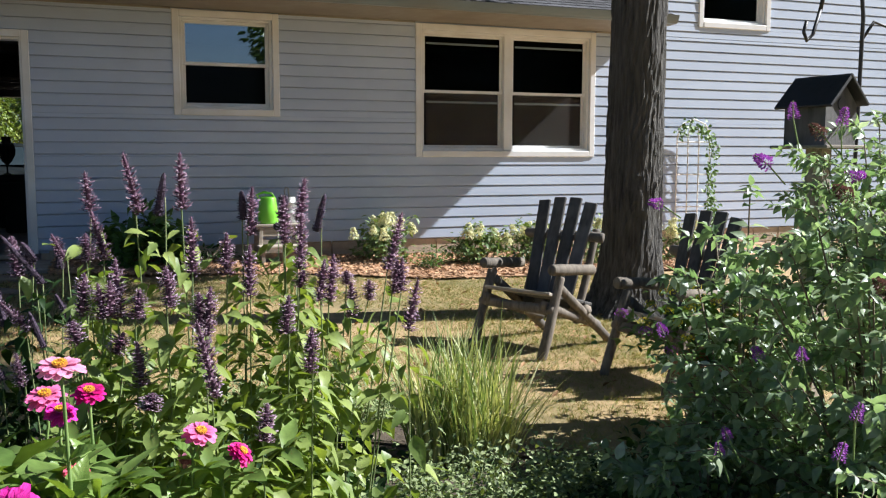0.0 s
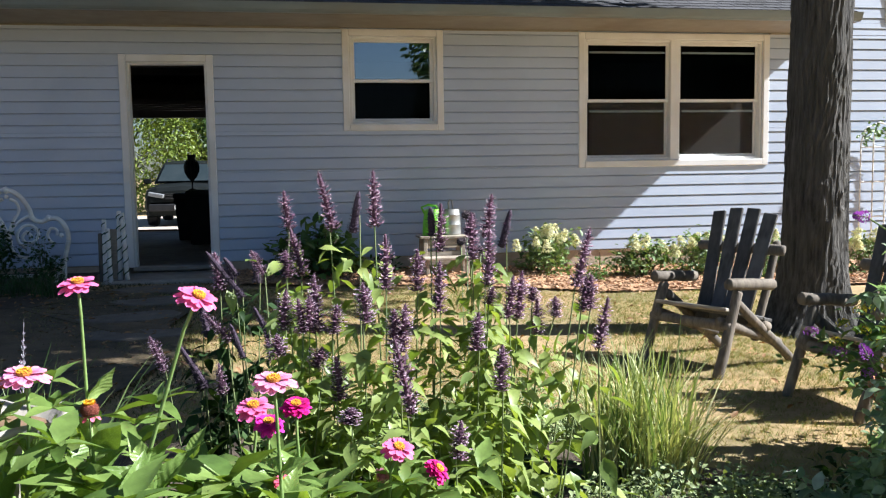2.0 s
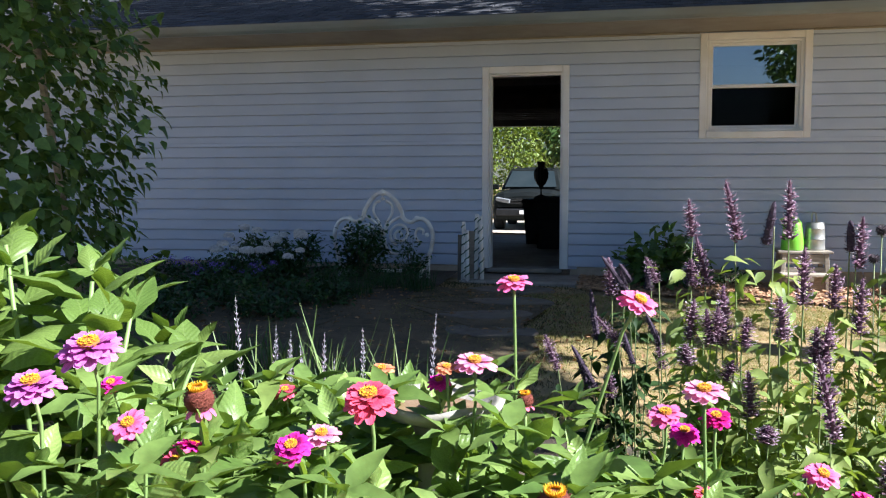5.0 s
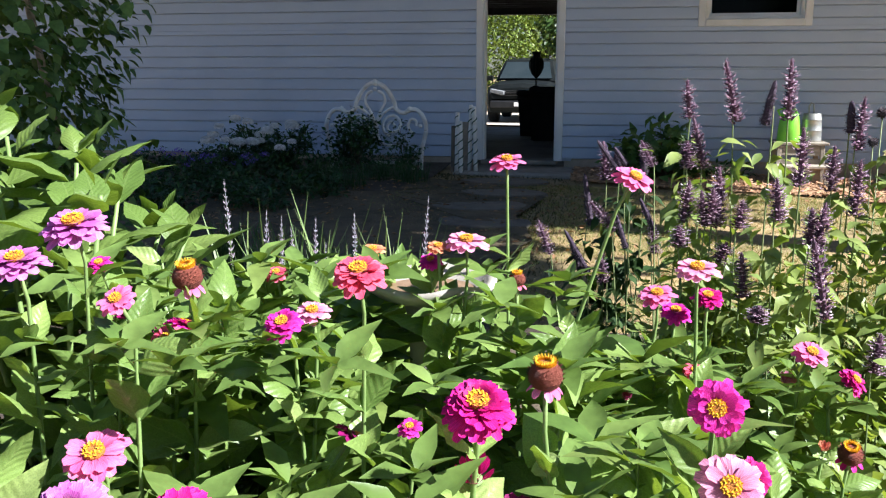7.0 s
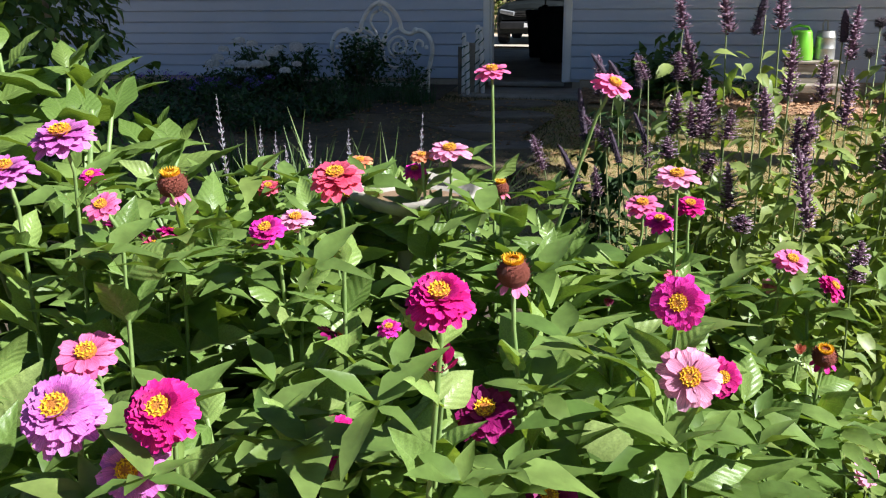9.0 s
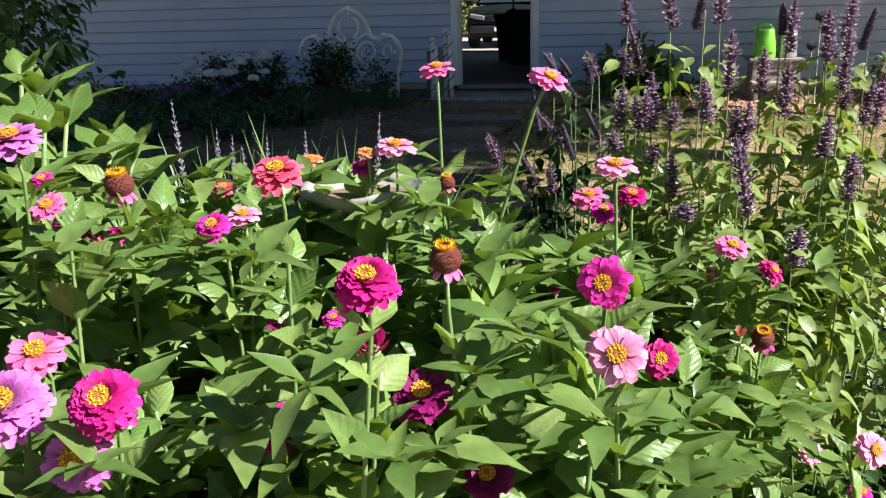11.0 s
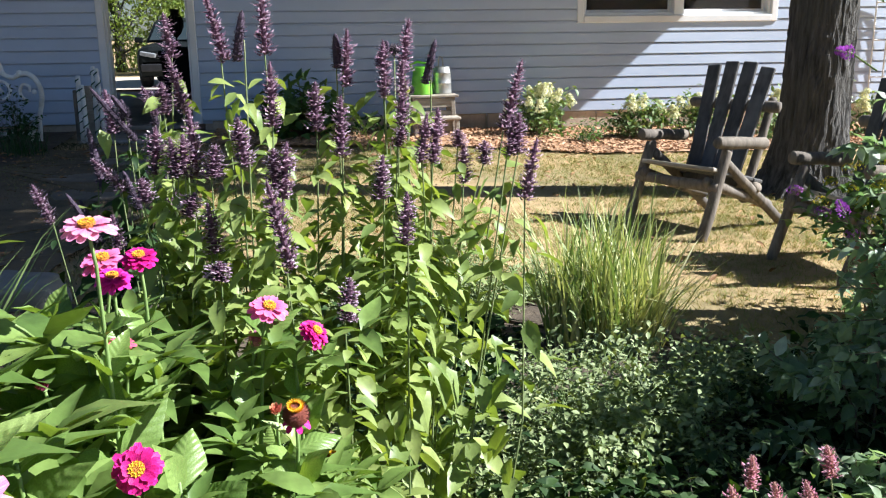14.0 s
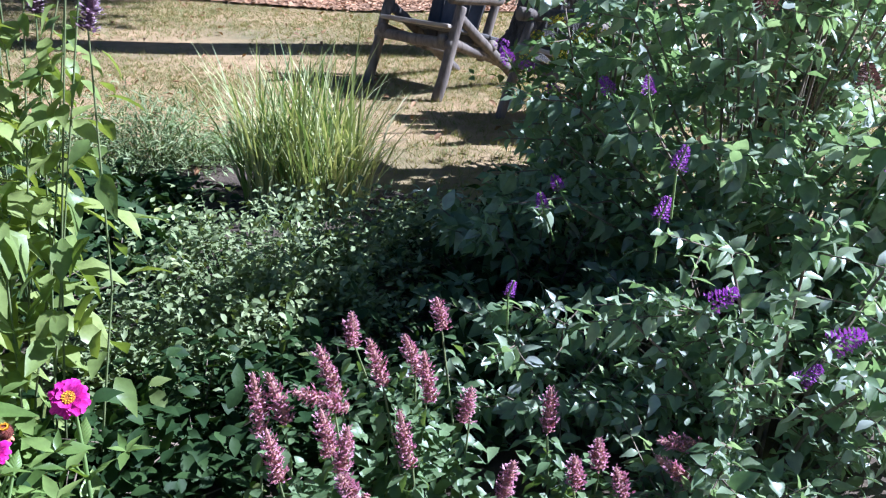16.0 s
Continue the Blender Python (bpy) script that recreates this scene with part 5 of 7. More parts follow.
def zinnia(x, y, z, r=0.0, colour="", form="flat", tilt=12.0, az=-90.0, bare=0.04, leaf=0.095, lean=0.05, foot=0.0):
    """One zinnia plant: stem, paired leaves and, where r is given, a flower head."""
    bx, by = x + foot + zrng.uniform(-lean, lean), y + zrng.uniform(-lean, lean)
    gz = ground_z(bx, by)
    lab = f"green zinnia plant with one {LABELS[colour]} {'faded seed-cone' if form == 'cone' else 'flower'} in the bed" if colour else "leafy green zinnia plant growing in the flower bed"
    t = thing("zinnia", lab, "zinnia", pose(bx, by, gz), "zinnias in the bed")
    top = Vector((x - bx, y - by, z - gz))
    H = top.z
    face = Vector((math.cos(radians(az)) * math.sin(radians(tilt)), math.sin(radians(az)) * math.sin(radians(tilt)), math.cos(radians(tilt))))
    neck = top - face * min(0.05, H * 0.2)
    pts = [Vector((0, 0, -0.02)), Vector((neck.x * 0.1, neck.y * 0.1, H * 0.35)), Vector((neck.x * 0.45, neck.y * 0.45, H * 0.7)), neck, top]
    part("stem", Geo().tube(pts, [0.0045, 0.0038, 0.003, 0.0024, 0.0024], 6).mesh("stem", STEM_G, smooth=True), t)

    def at(h):
        for a, b in zip(pts, pts[1:]):
            if a.z <= h <= b.z:
                return a.lerp(b, (h - a.z) / max(1e-6, b.z - a.z))
        return pts[-1].copy()

    h, turn, nth = H - bare - 0.01, zrng.uniform(0, 3.14), 0
    lower = []
    while h > 0.04:
        p = at(h)
        size = leaf * (0.55 + 0.13 * min(nth, 4)) * zrng.uniform(0.8, 1.2)
        for s in (0, 1):
            a = turn + math.pi * s + zrng.uniform(-.3, .3)
            up = zrng.uniform(0.2, 2.6) if nth < 3 else zrng.uniform(-0.9, 1.1)
            d = Vector((math.cos(a), math.sin(a), up))
            m = aim(p, d, (zrng.uniform(-.5, .5), zrng.uniform(-.5, .5), 1), zrng.uniform(-1.0, 1.0), size)
            if nth < 5:
                part("leaf", ZLEAF[zrng.randrange(6)], t, m=m)
            else:
                lower.append(m)
        if nth >= 1 and zrng.random() < 0.75:
            a = turn + 1.57 + zrng.uniform(-.6, .6)
            L = zrng.uniform(0.05, 0.13)
            q = p + Vector((math.cos(a) * L * 0.75, math.sin(a) * L * 0.75, L * 0.8))
            lower.append(aim(q, Vector((math.cos(a), math.sin(a), 0.8)), (0, 0, 1), 0, leaf * 0.5))
            for k in range(5):
                b = a + k * 1.3
                lower.append(aim(q, Vector((math.cos(b), math.sin(b), zrng.uniform(-.2, .9))), (0, 0, 1), zrng.uniform(-.4, .4), leaf * zrng.uniform(0.45, 0.85)))
        h -= zrng.uniform(0.038, 0.06) * (1 + 0.1 * nth)
        turn += 1.57 + zrng.uniform(-.25, .25)
        nth += 1
    if lower:
        part("lower_leaves", scatter("lower_leaves", ZLT, lower, LEAF_ZIN2), t, kind="stuff")
    if not r:
        return
    m = Matrix.Translation(top) @ face.to_track_quat("Z", "Y").to_matrix().to_4x4() @ Matrix.Rotation(zrng.uniform(0, 6.28), 4, "Z") @ Matrix.Diagonal((r, r, r, 1))
    f = part("flower_head", HEADS[form], t, f"{LABELS[colour]} petals", m)
    f.material_slots[0].link = "OBJECT"
    f.material_slots[0].material = PETAL[colour]
    if form == "cone":
        part("seed_cone", EYES["cone"], f, "brown seed cone with a yellow ring", Matrix.Diagonal((0.75, 0.75, 0.75, 1)))
    elif form != "bud":
        part("flower_centre", EYES["eye"], f, "yellow and orange centre", pose(0, 0, {"flat": 0.08, "semi": 0.16, "double": 0.24}[form]))
    part("calyx", CUP, f, m=Matrix.Diagonal((0.8, 0.8, 0.6 if form != "cone" else 0.3, 1)))


def zinnias():
    # tall pair over the bed
    zinnia(1.299, -7.919, 0.75, 0.029, "pink", "flat", 12, bare=0.16, lean=0.02)
    zinnia(1.483, -8.116, 0.751, 0.027, "pink", "flat", 32, -40, bare=0.20, lean=0.02, foot=-0.17)
    # middle of the bed
    zinnia(1.556, -8.462, 0.589, 0.027, "hot", "semi", 72, -95, bare=0.07)
    zinnia(1.570, -8.475, 0.521, 0.031, "pale", "flat", 58, -90, bare=0.06)
    zinnia(1.630, -8.219, 0.411, 0.026, "magenta", "semi", 60, -80)
    zinnia(1.571, -8.055, 0.625, 0.031, "pale", "flat", 14, -100, bare=0.12)
    zinnia(1.533, -7.826, 0.531, 0.032, "pink", "flat", 14, -100, bare=0.09)
    zinnia(1.600, -7.930, 0.556, 0.025, "magenta", "semi", 18, -90, bare=0.1)
    zinnia(1.558, -7.894, 0.521, 0.026, "hot", "semi", 14, -80, bare=0.08)
    zinnia(1.756, -7.900, 0.471, 0.028, "pink", "flat", 26, -60)
    zinnia(1.732, -7.852, 0.403, 0.024, "pale", "bud", 30, -70)
    zinnia(1.815, -7.911, 0.435, 0.024, "magenta", "semi", 42, -30)
    zinnia(1.786, -8.035, 0.366, 0.021, "magenta", "cone", 20, -90)
    zinnia(1.761, -8.000, 0.361, 0.015, "orange", "bud", 20, -90)
    zinnia(1.581, -8.000, 0.466, 0.018, "coral", "flat", 24, -90)
    zinnia(1.488, -8.000, 0.417, 0.014, "pink", "bud", 30, -90)
    zinnia(1.833, -7.900, 0.236, 0.013, "coral", "cone", 10)
    zinnia(1.364, -8.610, 0.631, 0.029, "magenta", "double", 28, -80)
    zinnia(1.404, -8.463, 0.600, 0.021, "pink", "cone", 8, bare=0.08)
    zinnia(1.356, -8.572, 0.555, 0.025, "magenta", "bud", 35, -80)
    zinnia(1.384, -8.500, 0.480, 0.032, "dark", "semi", 30, -90)
    zinnia(1.447, -8.500, 0.395, 0.028, "dark", "semi", 35, -90)
    zinnia(1.249, -8.350, 0.498, 0.015, "hot", "semi", 20)
    zinnia(1.198, -8.363, 0.672, 0.032, "coral", "semi", 20, -90, bare=0.1)
    zinnia(1.263, -8.066, 0.653, 0.031, "pale", "flat", 12, -90, bare=0.1)
    zinnia(1.224, -8.070, 0.645, 0.018, "orange", "flat", 14)
    zinnia(1.209, -8.050, 0.620, 0.018, "hot", "semi", 20)
    zinnia(1.328, -8.017, 0.585, 0.016, "coral", "cone", 5)
    zinnia(1.097, -7.950, 0.612, 0.021, "orange", "flat", 16)


def zinnias_more():
    # towards the hydrangea
    zinnia(1.238, -8.515, 0.444, 0.028, "magenta", "double", 48, -80)
    zinnia(1.114, -8.614, 0.512, 0.034, "magenta", "double", 42, -75)
    zinnia(0.988, -8.580, 0.483, 0.043, "lilac", "double", 40, -80)
    zinnia(1.082, -8.620, 0.455, 0.034, "lilac", "semi", 62, -85)
    zinnia(1.045, -8.670, 0.400, 0.030, "pink", "semi", 40, -85)
    zinnia(0.911, -8.422, 0.470, 0.038, "pink", "flat", 30, -80)
    zinnia(1.176, -8.326, 0.473, 0.026, "dark", "flat", 40, 40)
    zinnia(1.081, -8.288, 0.589, 0.025, "hot", "semi", 30, -100)
    zinnia(1.102, -8.244, 0.593, 0.025, "pale", "flat", 16, -90)
    zinnia(0.872, -7.790, 0.528, 0.023, "coral", "semi", 20)
    zinnia(1.048, -7.644, 0.474, 0.021, "hot", "semi", 15)
    zinnia(1.060, -7.900, 0.529, 0.017, "coral", "cone", 10)
    zinnia(0.787, -8.242, 0.687, 0.045, "lilac", "semi", 18, -90, bare=0.09)
    zinnia(0.781, -8.350, 0.663, 0.036, "lilac", "semi", 16, -90, bare=0.09)
    zinnia(0.923, -8.378, 0.634, 0.023, "pink", "flat", 35, -95)
    zinnia(0.874, -8.261, 0.574, 0.030, "dark", "flat", 30, 60)
    zinnia(0.913, -8.258, 0.551, 0.024, "coral", "flat", 28, -90)
    zinnia(0.960, -8.282, 0.630, 0.024, "pink", "cone", 10)
    zinnia(0.891, -8.092, 0.561, 0.016, "coral", "flat", 25)
    zinnia(0.905, -8.200, 0.551, 0.027, "hot", "semi", 20, 60)
    zinnia(0.725, -8.100, 0.606, 0.020, "hot", "semi", 25)
    # towards the ground cover, where the plants are short
    zinnia(1.896, -7.923, 0.138, 0.024, "pale", "flat", 62, -60, leaf=0.062)
    zinnia(1.987, -7.895, 0.053, 0.022, "hot", "semi", 30, -60, leaf=0.062)
    zinnia(2.098, -7.879, 0.101, 0.029, "hot", "semi", 48, -95, leaf=0.062)
    zinnia(2.023, -7.950, 0.104, 0.013, "orange", "cone", 10, leaf=0.062)
    zinnia(2.017, -8.010, 0.120, 0.019, "hot", "semi", 30, -120, leaf=0.062)
    zinnia(1.931, -8.100, 0.240, 0.027, "pale", "flat", 60, -60)
    zinnia(1.689, -8.597, 0.420, 0.025, "pale", "flat", 50, -90)
    zinnia(1.743, -8.550, 0.389, 0.023, "hot", "semi", 40, -90)


zinnias()
zinnias_more()
frng = random.Random(15)
count = 0
while count < 96:
    x, y = frng.uniform(0.45, 2.12), frng.uniform(-8.72, -7.55)
    top = 0.53 - 0.45 * max(0.0, -8.25 - y) - 0.66 * max(0.0, x - 1.35) + frng.uniform(-0.12, 0.05) - 0.10 * max(0.0, y + 7.9) * 3
    if x > 1.75 and y < -8.3 or x > 1.82 and y < -7.65 or top < -0.08 or abs(x - 1.22) < 0.10 and -8.32 < y < -7.88:
        continue
    zinnia(x, y, top, bare=0.0, leaf=0.126)
    count += 1


for k in range(16):
    x, y = frng.uniform(0.85, 1.6), frng.uniform(-8.05, -7.45)
    zinnia(x, y, 0.43 - 0.3 * max(0.0, x - 1.3) + frng.uniform(-0.10, 0.06), bare=0.0, leaf=0.095)


# ---- spikes of flower ----
def spike_template(seed, whorls=11, per=10, fat=0.085, dense=1.0, gap=0.0, length=1.0, loose=0.0, core=0.5, tight=0.28):
    """A flower spike 1 tall: whorls of little calyces with pale florets standing out."""
    rng = random.Random(seed)
    g = Geo().lathe([(fat * core * 0.5, 0), (fat * core, 0.03), (fat * core, 0.6), (fat * core * 0.6, 0.93), (0.004, 1.0)], 8)
    for i in range(whorls):
        u0 = (i + 0.2) / whorls
        if u0 < 0.3:
            u0 -= gap * (0.3 - u0)
        rad = fat * (1.0 if u0 < 0.6 else 1 - (u0 - 0.6) / 0.55) * rng.uniform(0.8, 1.15)
        for k in range(per * 2):
            a = 2 * math.pi * (k + rng.random()) / (per * 2)
            u = u0 + rng.gauss(0, tight / whorls)
            c = Vector((rad * 0.45 * math.cos(a), rad * 0.45 * math.sin(a), u))
            d = Vector((math.cos(a), math.sin(a), rng.uniform(0.35, 1.1))) * rad * rng.uniform(0.38, 0.66 + loose)
            d.z *= 0.9 * length
            s = Vector((-math.sin(a), math.cos(a), 0)) * rad * 0.17
            up = Vector((0, 0, rad * 0.22 * length))
            g.add([c - s, c + s, c + up, c + d], [(0, 1, 3), (1, 2, 3), (2, 0, 3)])
            if rng.random() < 0.42 * dense:
                t = c + d * 0.75
                e = d * rng.uniform(0.35, 0.7)
                w = s * 1.2
                g.add([t - w, t + w, t + e + up * 0.6, t + e - up * 0.9], [(0, 1, 2), (1, 0, 3)], mat=1)
    return g


SPIKES = [spike_template(s, 12, 9, dense=1.5, core=0.34, tight=0.36, loose=0.25).mesh("flower_spike", M_PURPLE, M_FLORET) for s in range(4)]
SPENT = [spike_template(s + 9, dense=0.12).mesh("flower_spike", surf("dark_seed_spike", (0.03, 0.02, 0.04), (0.09, 0.06, 0.09), 40, 0.9, 0.3, 90), M_PURPLE) for s in range(2)]
PINKS = [spike_template(s + 20, 9, 11, 0.17, 1.9, 0.0, 0.8, 0.35).mesh("flower_spike", M_TAN, M_ROSY) for s in range(4)]
WHITES = [spike_template(s + 30, 13, 4, 0.085, 1.6, core=0.10, tight=0.10, loose=0.4).mesh("flower_spike", M_SAGE, M_FLORET) for s in range(2)]


def spike_plant(name, label, cat, base, tips, meshes, leafmat, leafsize, per_stem, stemmat, thick, seed, bushy=0, spread=0.25, fat=0.11, leafw=0.55, bottom=0.0, group="", longer=0.0):
    """A clump: one stem to each spike (foot x, y, z and tip x, z), with leaves on the stems."""
    rng = random.Random(seed)
    bx, by = base
    gz = ground_z(bx, by)
    t = thing(name, label, cat, pose(bx, by, gz), group)
    leaves = []
    o = Vector((bx, by, gz))
    for i, (fx, fy, fz, tx, tz) in enumerate(tips):
        foot, tip = Vector((fx, fy, fz)) - o, Vector((tx, fy, tz)) - o
        a = rng.uniform(0, 6.28)
        root = Vector((math.cos(a), math.sin(a), 0)) * rng.uniform(0, 0.1) + Vector((foot.x, foot.y, 0)) * (1 - spread)
        mid = root.lerp(foot, 0.5) + Vector((rng.gauss(0, 0.012), rng.gauss(0, 0.012), 0))
        pts = [root - Vector((0, 0, 0.02)), root.lerp(mid, 0.5), mid, mid.lerp(foot, 0.55), foot, foot.lerp(tip, 0.3)]
        part("stem", Geo().tube(pts, [thick, thick * 0.9, thick * 0.8, thick * 0.7, thick * 0.6, thick * 0.5], 6).mesh("stem", stemmat, smooth=True), t)
        if longer:
            foot = tip + (foot - tip) * longer + Vector((rng.gauss(0, 0.005), 0, 0))
            pts[4:] = [foot, foot.lerp(tip, 0.3)]
        d = tip - foot
        L = d.length
        m = Matrix.Translation(foot) @ d.to_track_quat("Z", "Y").to_matrix().to_4x4() @ Matrix.Rotation(rng.uniform(0, 6), 4, "Z") @ Matrix.Diagonal((fat, fat, L, 1))
        part("flower_spike", meshes[rng.randrange(len(meshes))], t, m=m)
        for k in range(per_stem):
            u = bottom + (0.97 - bottom) * (k + rng.random()) / per_stem
            seg = u * 4
            j = min(3, int(seg))
            p = pts[j].lerp(pts[j + 1], seg - j)
            size = leafsize * (1.15 - 0.65 * u) * rng.uniform(0.7, 1.25)
            aa = rng.uniform(0, 6.28)
            out = Vector((math.cos(aa), math.sin(aa), rng.uniform(-.55, .45)))
            pet = p + out * size * 0.35
            leaves.append(aim(pet, out + Vector((0, 0, -0.6)), (rng.uniform(-.3, .3), rng.uniform(-.3, .3), 1), rng.uniform(-.4, .4), size))
            if rng.random() < 0.5:
                leaves.append(aim(p - out * size * 0.3, -out + Vector((0, 0, -0.1)), (0, 0, 1), rng.uniform(-.4, .4), size * 0.9))
    for _ in range(bushy):
        i = rng.randrange(len(tips))
        fx, fy, fz = tips[i][:3]
        u = rng.uniform(0.05, 0.72) if rng.random() < 0.7 else rng.uniform(0.55, 0.95)
        p = Vector(((fx - bx) * (0.3 + 0.7 * u) + rng.gauss(0, 0.034), (fy - by) * (0.3 + 0.7 * u) + rng.gauss(0, 0.034), (fz - gz) * u))
        out = Vector((rng.gauss(0, 1), rng.gauss(0, 1), rng.gauss(0, 0.4)))
        leaves.append(aim(p, out, (rng.uniform(-.3, .3), rng.uniform(-.3, .3), 1), 0, leafsize * (1.1 - 0.55 * u) * rng.uniform(0.6, 1.15)))
    part("foliage", scatter("foliage", [leaf_template(leafw, 5, 0.14, dr, 0.95, 0.32, 0.2, s) for s, dr in enumerate((0.15, 0.3, 0.45))], leaves, leafmat), t, kind="stuff")
    return t


HY = dict(meshes=SPIKES, leafmat=LEAF_AG, leafsize=0.080, per_stem=32, stemmat=STEM_P, thick=0.0022, longer=1.22, fat=0.165, group="purple hyssop clumps")
LAB = "giant hyssop clump with purple flower spikes and green leaves"
spike_plant("giant_hyssop", LAB, "hyssop", (1.47, -7.18), [(1.39, -7.18, 0.424, 1.36, 0.505), (1.44, -7.18, 0.394, 1.44, 0.466), (1.44, -7.18, 0.655, 1.43, 0.728), (1.47, -7.18, 0.660, 1.46, 0.707), (1.40, -7.18, 0.552, 1.39, 0.652), (1.53, -7.18, 0.665, 1.52, 0.724)], seed=1, bushy=160, **{**HY, "meshes": SPENT + SPIKES[:1], "leafmat": LEAF_COVER})
spike_plant("giant_hyssop", LAB, "hyssop", (1.59, -7.59), [(1.57, -7.69, 0.592, 1.57, 0.623), (1.58, -7.63, 0.632, 1.59, 0.694), (1.59, -7.53, 0.714, 1.59, 0.757), (1.60, -7.44, 0.807, 1.59, 0.869), (1.62, -7.64, 0.626, 1.61, 0.678)], seed=2, bushy=330, **HY)
spike_plant("giant_hyssop", LAB, "hyssop", (1.64, -7.64), [(1.62, -7.51, 0.721, 1.60, 0.799), (1.63, -7.64, 0.630, 1.63, 0.682), (1.64, -7.62, 0.631, 1.64, 0.720), (1.65, -7.71, 0.571, 1.65, 0.601), (1.67, -7.74, 0.526, 1.67, 0.590)], seed=3, bushy=330, **HY)
spike_plant("giant_hyssop", LAB, "hyssop", (1.70, -7.64), [(1.67, -7.65, 0.623, 1.68, 0.665), (1.68, -7.43, 0.809, 1.66, 0.907), (1.69, -7.83, 0.499, 1.69, 0.523), (1.72, -7.72, 0.653, 1.72, 0.713), (1.76, -7.55, 0.818, 1.76, 0.907)], seed=4, bushy=330, **HY)
spike_plant("giant_hyssop", LAB, "hyssop", (1.79, -7.71), [(1.77, -7.65, 0.708, 1.77, 0.791), (1.77, -7.76, 0.621, 1.77, 0.670), (1.78, -7.83, 0.529, 1.76, 0.635), (1.78, -7.76, 0.610, 1.79, 0.679), (1.84, -7.57, 0.688, 1.84, 0.755)], seed=5, bushy=330, **HY)
spike_plant("giant_hyssop", LAB, "hyssop", (1.90, -7.62), [(1.86, -7.83, 0.435, 1.87, 0.488), (1.88, -7.59, 0.651, 1.88, 0.733), (1.89, -7.50, 0.759, 1.90, 0.839), (1.94, -7.66, 0.583, 1.94, 0.642), (1.96, -7.51, 0.740, 1.96, 0.820)], seed=6, bushy=150, **{**HY, "bottom": 0.35})
spike_plant("giant_hyssop", LAB, "hyssop", (1.99, -7.59), [(1.97, -7.72, 0.522, 1.97, 0.591), (1.97, -7.61, 0.653, 1.98, 0.681), (1.98, -7.54, 0.696, 1.99, 0.787), (2.00, -7.48, 0.782, 2.01, 0.855), (2.01, -7.61, 0.634, 2.02, 0.701)], seed=7, bushy=40, **{**HY, "bottom": 0.5})
spike_plant("giant_hyssop", LAB, "hyssop", (1.96, -7.60), [(2.03, -7.60, 0.633, 2.04, 0.709), (2.10, -7.46, 0.632, 2.10, 0.657), (2.11, -7.46, 0.570, 2.11, 0.631), (2.15, -7.46, 0.598, 2.15, 0.635), (2.16, -7.60, 0.637, 2.17, 0.693)], seed=8, bushy=40, **{**HY, "per_stem": 15, "leafsize": 0.085, "bottom": 0.3, "spread": 0.8})
spike_plant("giant_hyssop", LAB, "hyssop", (1.99, -7.64), [(2.17, -7.54, 0.686, 2.20, 0.784), (2.18, -7.60, 0.641, 2.18, 0.697), (2.18, -7.64, 0.574, 2.20, 0.657)], seed=9, bushy=0, **{**HY, "per_stem": 14, "leafsize": 0.08, "bottom": 0.3, "spread": 0.8})
spike_plant("giant_hyssop", "giant hyssop with dried dark seed spikes", "hyssop", (1.91, -7.49), [(1.73, -7.58, 0.803, 1.73, 0.868), (1.88, -7.49, 0.782, 1.88, 0.831), (1.96, -7.49, 0.785, 1.97, 0.817), (2.06, -7.40, 0.751, 2.07, 0.818)], seed=19, bushy=0, **{**HY, "meshes": SPENT})

spike_plant("giant_hyssop", "giant hyssop with dark purple spikes leaning over the path", "hyssop", (1.60, -7.30), [(1.493, -7.25, 0.63, 1.417, 0.735), (1.477, -7.25, 0.678, 1.455, 0.72), (1.543, -7.25, 0.679, 1.513, 0.736), (1.457, -7.25, 0.533, 1.405, 0.599), (1.493, -7.25, 0.492, 1.463, 0.572), (1.406, -7.25, 0.429, 1.351, 0.531), (1.321, -7.25, 0.473, 1.29, 0.553), (1.45, -7.25, 0.413, 1.435, 0.485), (1.56, -7.25, 0.483, 1.542, 0.551), (1.541, -7.25, 0.535, 1.516, 0.607)], seed=31, bushy=60, **{**HY, "meshes": SPENT[:1] + SPIKES[:2], "leafsize": 0.05, "per_stem": 10, "leafmat": LEAF_COVER, "fat": 0.14, "longer": 1.0})



def seed_heads(x, y, tips):
    """Dried round seed heads on thin stems."""
    gz = ground_z(x, y)
    t = thing("seed_head_plant", "dried perennial with round dark seed heads on thin stems", "seed head", pose(x, y, gz))
    rng = random.Random(66)
    for tx, ty, tz, r in tips:
        tip = Vector((tx - x, ty - y, tz - gz))
        part("stem", Geo().tube([(0, 0, -0.02), (tip.x * 0.4, tip.y * 0.4, tip.z * 0.5), tip], [0.002, 0.0017, 0.0013], 5).mesh("stem", STEM_P, smooth=True), t)
        g = Geo().lathe([(0, -r * 0.6), (r * 0.55, -r * 0.3), (r * 0.6, r * 0.2), (0, r * 0.6)], 10, Matrix.Translation(tip))
        for i in range(70):
            z = 1 - 2 * (i + 0.5) / 70
            d = Vector((math.sqrt(1 - z * z) * math.cos(i * 2.4), math.sqrt(1 - z * z) * math.sin(i * 2.4), z))
            o = d.orthogonal().normalized() * r * 0.13
            w = d.cross(o)
            q = tip + d * r * 0.5
            g.add([q - o, q + o, q + w, tip + d * r * rng.uniform(0.85, 1.15)], [(0, 1, 3), (1, 2, 3), (2, 0, 3)])
        part("seed_head", g.mesh("seed_head", M_SEED), t)


seed_heads(2.01, -7.22, [(2.016, -7.192, 0.797, 0.016), (2.00, -7.20, 0.735, 0.014), (2.045, -7.21, 0.715, 0.012)])

